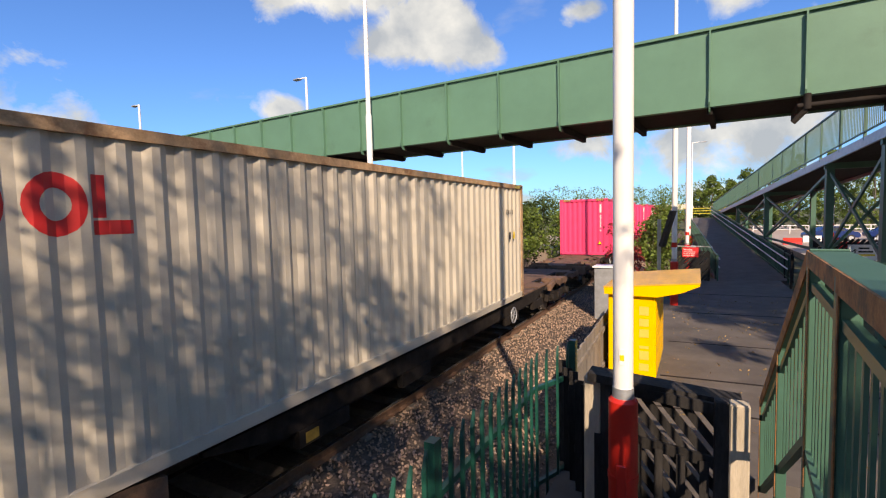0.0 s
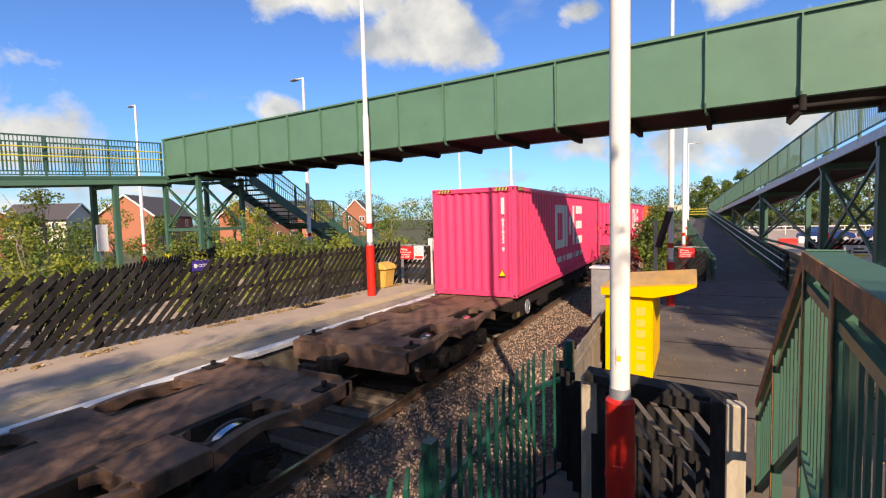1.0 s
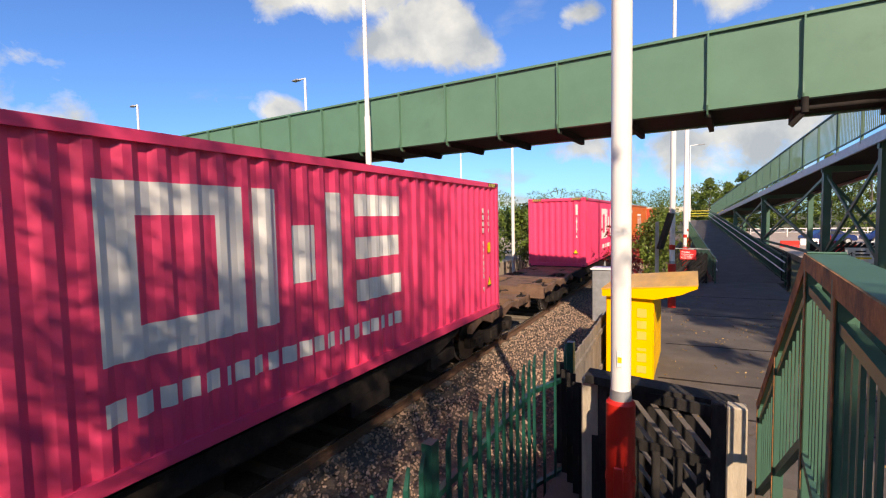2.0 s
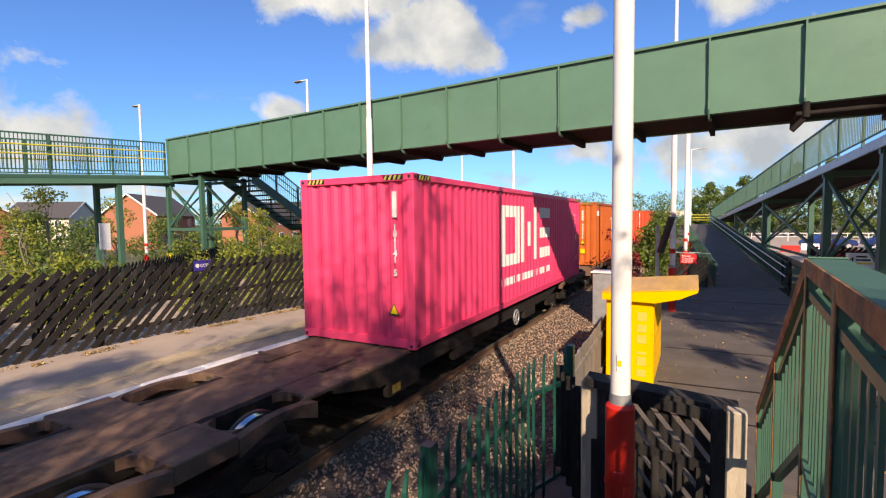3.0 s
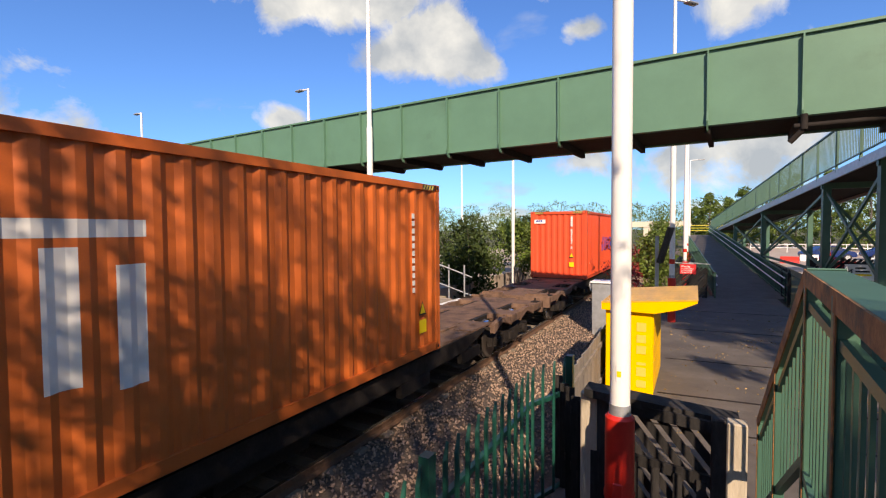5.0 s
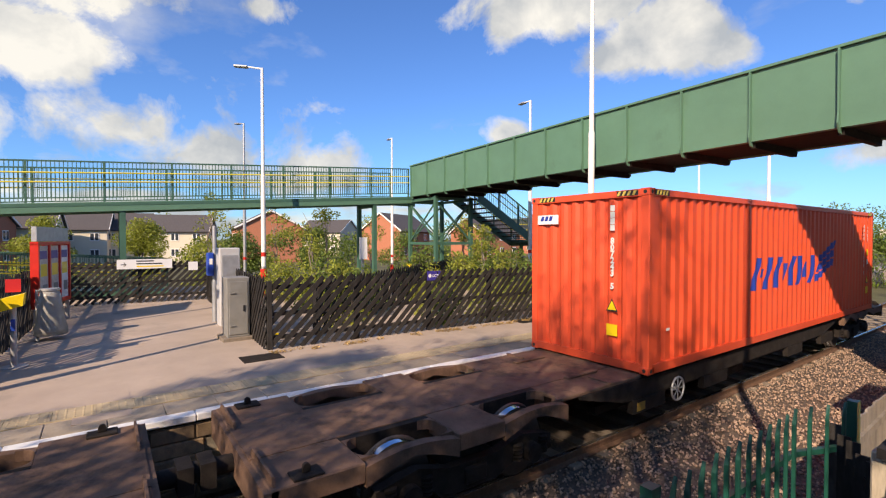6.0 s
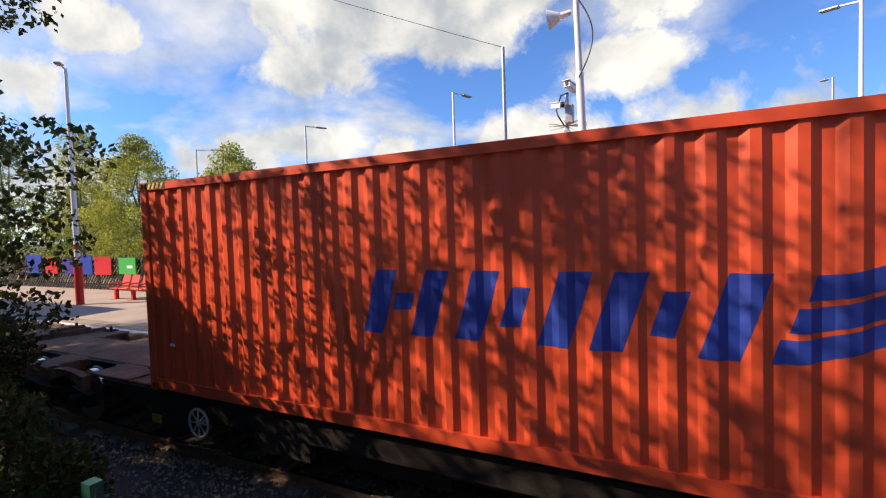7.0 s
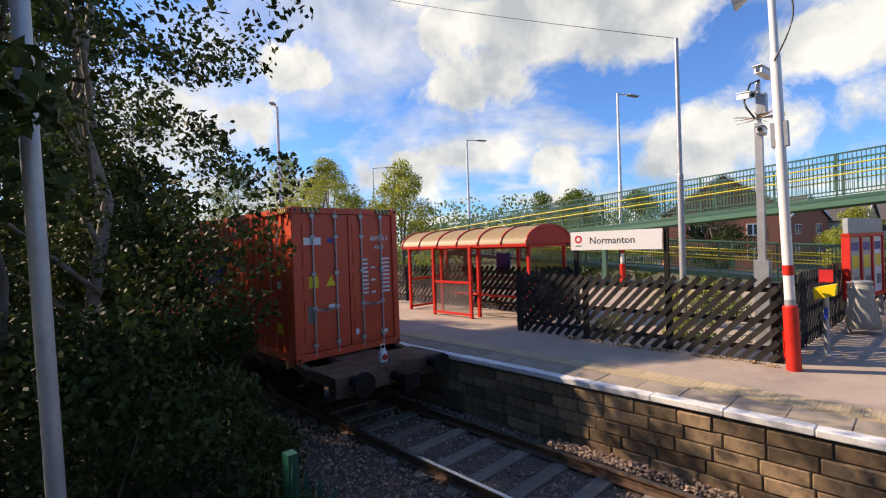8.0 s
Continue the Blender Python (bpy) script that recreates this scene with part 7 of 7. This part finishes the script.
def red_container(y):
    c = build_container("red_box", "red_box", "red-orange corrugated shipping container with a blue emblem", y)
    emblem_blue(c, 3.72, 1.06, 1.06)
    bm = B()
    box(bm, -1.05, -0.55, -0.012, -0.009, 2.38, 2.55)
    part("name_plate", bm, "sign_white", c, "small white plate")
    bm = B()
    for i in range(3):
        prism(bm, [(-0.98 + i * 0.1, 2.44), (-0.91 + i * 0.1, 2.44), (-0.88 + i * 0.1, 2.53), (-0.95 + i * 0.1, 2.53)], "y", -0.0145, -0.012)
    part("name_plate_mark", bm, "logo_blue", c)
    end_letters(c, "#### 807243 5", 0.58, 2.56, 0.14, 0.106)
    triangle_mark(c, 0.58, 0.92, 0.22)
    bm = B()
    box(bm, 0.48, 0.68, -0.012, -0.009, 0.52, 0.71)
    part("label_plate", bm, "sign_yellow", c, "yellow data plate")
    # door end marks: x runs mirrored when seen from behind
    def dp(x0, x1, z0, z1, mat, lab=""):
        bm = B()
        box(bm, x0, x1, CL - 0.028, CL - 0.0245, z0, z1)
        part("door_label", bm, mat, c, lab)
    dp(0.62, 0.98, 2.18, 2.32, "sign_white", "small white plate")
    dp(0.70, 0.90, 1.36, 1.58, "sign_yellow", "yellow notice")
    dp(0.36, 0.48, 2.22, 2.30, "blue")
    dp(0.34, 0.50, 0.92, 1.02, "sign_white")
    dp(0.76, 0.94, 0.70, 1.02, "grey_wood")
    bm = B()
    prism(bm, [(0.32, 1.38), (0.54, 1.38), (0.43, 1.58)], "y", CL - 0.028, CL - 0.024)
    part("warning_triangle", bm, "sign_yellow", c)
    lettering("807243 5", 0.12, "logo_white", c, pose(-0.52, CL - 0.022, 2.24, 90, 0, 180), 0.003)
    lettering("45G1", 0.11, "logo_white", c, pose(-0.62, CL - 0.022, 2.06, 90, 0, 180), 0.003)
    for i in range(9):
        for j, w in enumerate((0.17, 0.10, 0.24)):
            x = -0.28 - j * 0.24
            if j == 1 and i % 3:
                continue
            bm = B()
            box(bm, x - w, x, CL - 0.0265, CL - 0.0235, 1.15 + i * 0.085, 1.19 + i * 0.085)
            part("door_marking", bm, "logo_white", c, "small white mark")
    dp(-0.18, -0.10, 0.35, 0.46, "sign_white")
    dp(-0.9, -0.74, 0.28, 0.36, "sign_white")
    decal("label_plate", [rect(0.5, 0.60, 0.64, 0.68)], "sign_white", c)
    triangle_mark(c, CL - 0.62, 0.80, 0.24, "side")
    decal("label_plate", [rect(CL - 0.72, CL - 0.5, 0.5, 0.7)], "sign_yellow", c, "yellow data plate")
    for i, ch in enumerate("#### 807243 5"):
        z = 2.42 - i * 0.112
        if ch == "#":
            decal("marking", [rect(CL - 0.98, CL - 0.91, z, z + 0.08)], "logo_white", c)
        elif ch != " ":
            lettering(ch, 0.12, "logo_white", c, pose(CW + 0.0035, CL - 0.945, z, 90, 0, 90), 0.003, "CENTER")
    for i, ch in enumerate("45G1"):
        lettering(ch, 0.12, "logo_white", c, pose(CW + 0.0035, CL - 0.60, 2.40 - i * 0.12, 90, 0, 90), 0.003, "CENTER")
    decal("label_plate", [rect(CL - 0.66, CL - 0.52, 1.62, 1.80)], "sign_yellow", c, "small yellow data plate")
    decal("label_plate", [rect(CL - 0.66, CL - 0.52, 1.36, 1.50)], "sign_white", c)
    return c


def orange_container(y):
    c = build_container("orange", "orange", "orange corrugated shipping container with white emblems", y)
    polys = []
    y0, z0 = 4.45, 0.95
    for g in (0.0, 0.85, 1.95):
        polys += [slant(y0 + g, z0, 0.24, 1.05, 0.0), slant(y0 + g + 0.5, z0 - 0.1, 0.24, 1.0, 0.0)]
    polys += [rect(y0 - 0.1, y0 + 2.7, z0 + 1.12, z0 + 1.26)]
    for poly in polys:
        ribbed_decal("painted_bar", [poly], "logo_white", c, "large white block bar")
    for poly in bar_rows(0.25, [0.16, 0.16, 0.16, 0.16], 2.28, 0.22, 0.05):
        ribbed_decal("painted_mark", [poly], "logo_white", c)
    bm = B()
    for i in range(3):
        box(bm, -0.75 + i * 0.2, -0.59 + i * 0.2, -0.012, -0.009, 2.24, 2.42)
    box(bm, -0.78, -0.16, -0.012, -0.009, 2.44, 2.48)
    part("painted_emblem", bm, "logo_white", c)
    end_letters(c, "#### 408246 7", 0.62, 2.42, 0.14, 0.118)
    triangle_mark(c, 0.62, 0.98, 0.22)
    bm = B()
    box(bm, 0.52, 0.72, -0.012, -0.009, 0.55, 0.76)
    part("label_plate", bm, "sign_yellow", c, "yellow data plate")
    for i in range(11):
        decal("marking", [rect(CL - 0.93, CL - 0.85, 2.3 - i * 0.12, 2.38 - i * 0.12)], "logo_white", c)
    triangle_mark(c, CL - 0.62, 0.70, 0.24, "side")
    decal("label_plate", [rect(CL - 0.72, CL - 0.5, 0.4, 0.62)], "sign_yellow", c)
    return c


def arc_ring(y, z, r0, r1, a0, a1, n=20):
    out = []
    for i in range(n):
        t0, t1 = (math.radians(a0 + (a1 - a0) * (i + e) / n) for e in (0, 1))
        out.append([(y + r0 * math.cos(t0), z + r0 * math.sin(t0)), (y + r1 * math.cos(t0), z + r1 * math.sin(t0)), (y + r1 * math.cos(t1), z + r1 * math.sin(t1)), (y + r0 * math.cos(t1), z + r0 * math.sin(t1))])
    return out


def grey_container(y):
    c = build_container("grey_box", "rust_frame", "pale grey corrugated shipping container with rusty frame and red emblem", y)
    z = 2.27
    for yy in (1.11, 1.57, 2.05):
        ribbed_decal("painted_ring", [[(yy + (a - yy) * 0.84, b) for a, b in q] for q in arc_ring(yy, z, 0.12, 0.235, 0, 360)], "logo_red", c, "red painted ring")
    for poly in (rect(2.28, 2.57, z - 0.23, z - 0.12), rect(2.28, 2.385, z - 0.10, z + 0.23)):
        ribbed_decal("painted_bar", [poly], "logo_red", c, "red painted bar")
    decal("label_plate", [rect(CL - 1.05, CL - 0.93, 1.55, 1.72)], "sign_black", c)
    decal("label_plate", [rect(CL - 0.75, CL - 0.65, 1.55, 1.72)], "sign_yellow", c, "yellow data plate")
    lettering("130 1 0", 0.16, "sign_black", c, pose(CW + 0.0035, CL - 1.25, 2.15, 90, 0, 90), 0.003)
    return c


def build_wheelset(parent, y, r=0.45):
    w = part("wheelset", tube(B(), (-0.9, y, r), (0.9, y, r), 0.075, n=12), "wagon_dark", parent)
    for s in (-1, 1):
        bm = B()
        tube(bm, (s * 0.70, y, r), (s * 0.825, y, r), r * 0.97, r * 0.94, 36)
        tube(bm, (s * 0.825, y, r), (s * 0.835, y, r), r * 0.30, r * 0.25, 20)
        part("wheel", bm, "wheel", w)
        bm = B()
        tube(bm, (s * 0.715, y, r), (s * 0.815, y, r), r, r * 0.985, 40, caps=False)
        part("tread", bm, "tread", w, "polished wheel tread")
        bm = B()
        tube(bm, (s * 0.685, y, r), (s * 0.715, y, r), r * 1.05, r * 1.03, 40)
        part("flange", bm, "wheel", w)


def build_bogie(wagon, y):
    bg = part("bogie", beam(B(), (-0.9, y, 0.55), (0.9, y, 0.55), 0.5, 0.25, up=(0, 0, 1)), "wagon_dark", wagon)
    for s in (-1, 1):
        x = s * 0.99
        bm = B()
        prism(bm, [(y - 1.30, 0.36), (y - 1.28, 0.56), (y - 0.78, 0.66), (y - 0.35, 0.55), (y + 0.35, 0.55), (y + 0.78, 0.66), (y + 1.28, 0.56), (y + 1.30, 0.36), (y + 1.05, 0.34), (y + 0.75, 0.42), (y + 0.32, 0.24), (y - 0.32, 0.24), (y - 0.75, 0.42), (y - 1.05, 0.34)], "x", x - 0.06, x + 0.06)
        part("side_frame", bm, "wagon_dark", bg)
        for dy in (-0.9, 0.9):
            bm = B()
            tube(bm, (x + s * 0.02, y + dy, 0.42), (x + s * 0.16, y + dy, 0.42), 0.13, 0.12, 14)
            part("axlebox", bm, "wagon_dark", bg)
            for dd in (-0.22, 0.22):
                bm = B()
                for k in range(5):
                    tube(bm, (x + s * 0.05, y + dy + dd, 0.36 + k * 0.045), (x + s * 0.05, y + dy + dd, 0.385 + k * 0.045), 0.075, 0.075, 12)
                part("coil_spring", bm, "wagon_dark", bg)
        bm = B()
        box(bm, x - 0.03, x + 0.10, y - 0.16, y + 0.16, 0.3, 0.5, 0.02)
        part("damper_box", bm, "wagon_dark", bg)
    for dy in (-0.9, 0.9):
        build_wheelset(bg, y + dy)


def build_wagon(y0, y1, cont0, brake=0.95, last=False):
    w = thing("container_wagon", "low flat container wagon in brown brake dust on two bogies", "wagon", "wagons of the train")
    L = y1 - y0
    T = 0.98
    bog = (2.35, L - 2.35)
    # spine and deck with openings above the wheels
    bm = B()
    box(bm, -0.50, 0.50, 0.0, L, T - 0.30, T)
    part("centre_sill", bm, "wagon", w)
    holes = []
    for b in bog:
        for dy in (-0.9, 0.9):
            holes.append((b + dy - 0.56, b + dy + 0.56))
    holes.sort()
    for s in (-1, 1):
        prev = 0.0
        for h0, h1 in holes + [(L, L)]:
            if h0 > prev:
                a, c = (0.5, 1.20) if s > 0 else (-1.20, -0.5)
                bm = B()
                if h0 - prev > 5:
                    a, c = max(a, -1.08), min(c, 1.08)
                box(bm, a, c, prev, h0, T - (0.06 if h0 - prev > 5 else 0.20), T - 0.003, 0.012)
                part("deck_plate", bm, "wagon", w)
            if h1 > h0:
                x_in, x_out = (0.5, 0.60) if s > 0 else (-0.60, -0.5)
                bm = B()
                box(bm, x_in, x_out, h0, h1, T - 0.22, T - 0.01)
                part("wheel_well", bm, "wagon_dark", w)
                # arched sill outside the wheel, rounded corners to the opening
                n = 10
                top = [(h0 + (h1 - h0) * q / n, T - 0.05 + (0.07 if s > 0 else 0.045) * math.sin(math.pi * q / n)) for q in range(n + 1)]
                low = [(yy, zz - 0.10 - 0.10 * abs(2 * q / n - 1)) for q, (yy, zz) in enumerate(top)]
                bm = B()
                xa, xb = (1.08, 1.20) if s > 0 else (-1.20, -1.08)
                for q in range(n):
                    prism(bm, [top[q], top[q + 1], low[q + 1], low[q]], "x", xa, xb)
                bmesh.ops.remove_doubles(bm, verts=bm.verts[:], dist=0.001)
                part("sill_arch", bm, "wagon", w)
                for ye, dy in ((h0, 1), (h1, -1)):
                    for xe, dx in ((x_out if s > 0 else x_in, s), (s * 1.08, -s)):
                        arc = [(xe + dx * 0.17 * (1 - math.sin(t)), ye + dy * 0.17 * (1 - math.cos(t))) for t in (math.pi / 2 * q / 4 for q in range(5))]
                        bm = B()
                        prism(bm, [(xe, ye)] + arc, "z", T - 0.12, T - 0.006)
                        part("corner_fillet", bm, "wagon", w)
            prev = h1
    for s in (-1, 1):
        # solebar darker than the brown wagon: shade below the container put into its colour
        bm = B()
        x = s * 1.08
        pts = [(4.2, T - 0.10), (4.2, T - 0.052), (L - 4.2, T - 0.052), (L - 4.2, T - 0.10), (L - 5.2, T - 0.34), (5.2, T - 0.34)]
        prism(bm, pts, "x", x - 0.035, x + 0.035)
        part("solebar", bm, "wagon_dark", w)
        for yy in (5.4, 7.6, L - 7.6, L - 5.4):
            bm = B()
            box(bm, x - 0.05, x + 0.05, yy, yy + 0.9, T - 0.56, T - 0.345)
            part("equipment_plate", bm, "wagon_dark", w)
            if yy != 5.4:
                continue
            bm = B()
            box(bm, x + s * 0.051 - 0.002, x + s * 0.051 + 0.002, yy + 0.1, yy + 0.32, T - 0.53, T - 0.40)
            part("data_panel", bm, "grimy_yellow", w, "grimy yellow data panel")
        # container supports standing on the deck edge
        for yy in (cont0 - y0 + 0.05, cont0 - y0 + CL - 0.25, L * 0.5):
            bm = B()
            box(bm, x - 0.10, x + 0.06, yy, yy + 0.22, T - 0.03, T + 0.012, 0.006)
            tube(bm, (x - 0.02 * s, yy + 0.11, T), (x - 0.02 * s, yy + 0.11, T + 0.05), 0.035, 0.02, 8)
            part("container_spigot", bm, "wagon_dark", w)
        # hand brake wheel
        bm = B()
        hy = cont0 - y0 + brake
        n = 20
        for i in range(n):
            a0, a1 = 2 * math.pi * i / n, 2 * math.pi * (i + 1) / n
            tube(bm, (x + s * 0.10, hy + 0.19 * math.cos(a0), 0.62 + 0.19 * math.sin(a0)), (x + s * 0.10, hy + 0.19 * math.cos(a1), 0.62 + 0.19 * math.sin(a1)), 0.018, n=6)
        for i in range(4):
            a0 = math.pi * i / 4
            tube(bm, (x + s * 0.10, hy + 0.19 * math.cos(a0), 0.62 + 0.19 * math.sin(a0)), (x + s * 0.10, hy - 0.19 * math.cos(a0), 0.62 - 0.19 * math.sin(a0)), 0.01, n=6)
        tube(bm, (x - s * 0.1, hy, 0.62), (x + s * 0.11, hy, 0.62), 0.03, n=8)
        part("brake_wheel", bm, "galv", w, "pale spoked hand brake wheel")
        # raised ribs and brackets on the deck
        for yy in (4.9, 6.4, L - 6.4, L - 4.9):
            bm = B()
            box(bm, s * 0.55 - 0.05, s * 0.55 + 0.05, yy - 0.35, yy + 0.35, T, T + 0.035, 0.01)
            box(bm, s * 0.9 - 0.2, s * 0.9 + 0.2, yy - 0.03, yy + 0.03, T - 0.003, T + 0.02)
            part("deck_rib", bm, "wagon", w)
        # upright lashing lugs and thin end plates
        for yy in (0.35,) if last else (0.35, L - 0.35):
            bm = B()
            box(bm, x - 0.10, x + 0.10, yy - 0.14, yy + 0.14, T - 0.004, T + 0.02, 0.006)
            box(bm, x - 0.015, x + 0.015, yy - 0.04, yy + 0.04, T + 0.02, T + 0.07, 0.008)
            tube(bm, (x - 0.02, yy, T + 0.07), (x + 0.02, yy, T + 0.07), 0.035, n=12)
            part("lashing_lug", bm, "wagon_dark", w)
        for yy in (0.05,) if last else (0.05, L - 0.05):
            bm = B()
            prism(bm, [(s * 0.35, T - 0.003), (s * 1.15, T - 0.003), (s * 1.10, T + 0.07), (s * 0.40, T + 0.07)], "y", yy - 0.012, yy + 0.012)
            part("end_plate", bm, "wagon", w)
    # truss rods and brake gear under the deck
    bm = B()
    for s in (-1, 1):
        beam(bm, (s * 0.7, 5.0, 0.45), (s * 0.7, L - 5.0, 0.45), 0.09, 0.12)
        box(bm, s * 0.25, s * 0.75, L / 2 - 0.8, L / 2 + 0.6, 0.25, 0.62)
    part("brake_gear", bm, "wagon_dark", w)
    for b in bog:
        build_bogie(w, b)
    # ends
    for e, d in ((0.0, -1), (L, 1)):
        bm = B()
        box(bm, -1.2, 1.2, e - 0.05 if d < 0 else e - 0.07, e + 0.07 if d < 0 else e + 0.05, T - 0.34, T - 0.015)
        part("headstock", bm, "wagon", w)
        bm = B()
        tube(bm, (0, e, T - 0.2), (0, e + d * 0.52, T - 0.2), 0.09, 0.11, 12)
        box(bm, -0.16, 0.16, e + d * 0.5 - 0.07, e + d * 0.5 + 0.07, T - 0.34, T - 0.08)
        part("coupler", bm, "wagon_dark", w)
        for x in (-0.87, 0.87) if last and d > 0 else ():
            bm = B()
            tube(bm, (x, e, T - 0.12), (x, e + d * 0.36, T - 0.12), 0.09, 0.09, 14)
            tube(bm, (x, e + d * 0.36, T - 0.12), (x, e + d * 0.42, T - 0.12), 0.21, 0.20, 20)
            part("buffer", bm, "wagon_dark", w)
    MOVERS.append((w, y0, 0.0))
    return w


grey_container(-0.39)
pink_container("bright magenta corrugated shipping container with white emblem", 25.0, "091933 9")
pink_container("magenta corrugated shipping container with a large white emblem", 46.95, "181141 5")
orange_container(62.65)
red_container(87.75)
build_wagon(-1.5, 18.3, -0.39, 11.5)
build_wagon(19.7, 39.5, 25.0)
build_wagon(40.9, 60.4, 46.95, 5.0)
build_wagon(61.6, 81.3, 62.65)
build_wagon(82.1, 101.2, 87.75, last=True)

# tail lamp hung on the last wagon
tl = thing("tail_lamp", "white tail lamp with a red lens on the last wagon", "lamp")
bm = B()
box(bm, -0.075, 0.075, -0.05, 0.05, 0, 0.2, 0.015)
box(bm, -0.05, 0.05, -0.035, 0.035, 0.2, 0.25, 0.01)
part("lamp_body", bm, "sign_white", tl)
bm = B()
tube(bm, (0, 0.05, 0.10), (0, 0.075, 0.10), 0.055, 0.05, 16)
part("lens", bm, "sign_red", tl, "red lens")
bm = B()
tube(bm, (-0.045, 0, 0.24), (-0.045, 0, 0.33), 0.008)
tube(bm, (0.045, 0, 0.24), (0.045, 0, 0.33), 0.008)
tube(bm, (-0.05, 0, 0.33), (0.05, 0, 0.33), 0.010)
part("handle", bm, "sign_white", tl)
MOVERS.append((tl, 101.0, 0.98))


def motions():
    for ob, y, z in MOVERS:
        x = TRACK_X if ob != tl else TRACK_X + 0.05
        walk(ob, [(t, pose(x, y - SPEED * t, z)) for t in (0.0, 1.0, 2.0, 3.0, 4.0, 5.0, 6.0, 7.0, 8.0)])



# ---- stone blocks of the platform face ----
def build_blocks():
    wall = bpy.data.objects["platform_wall"]
    shapes = []
    for i in range(7):
        w = (0.42, 0.5, 0.56, 0.62, 0.68, 0.46, 0.58)[i]
        bm = B()
        box(bm, -0.10, 0.03, 0.0, w - 0.014, 0.0, 0.178, 0.014)
        for v in bm.verts:
            v.co.x += 0.012 * noise.noise((v.co.y * 6 + i * 3.1, v.co.z * 8, i))
        shapes.append((w, mesh_of("stone_block", bm, "stone")))
    z = -0.34
    course = 0
    while z < 0.72:
        y = -13.0 + 0.2 * (course % 3)
        while y < 0.9:
            w, me = shapes[int(rng.integers(0, 7))]
            o = part("stone_block", me, None, wall)
            o.location = (EDGE_X - 0.015 + rng.uniform(-0.012, 0.012), y, z)
            y += w
        z += 0.19
        course += 1


build_blocks()


motions()
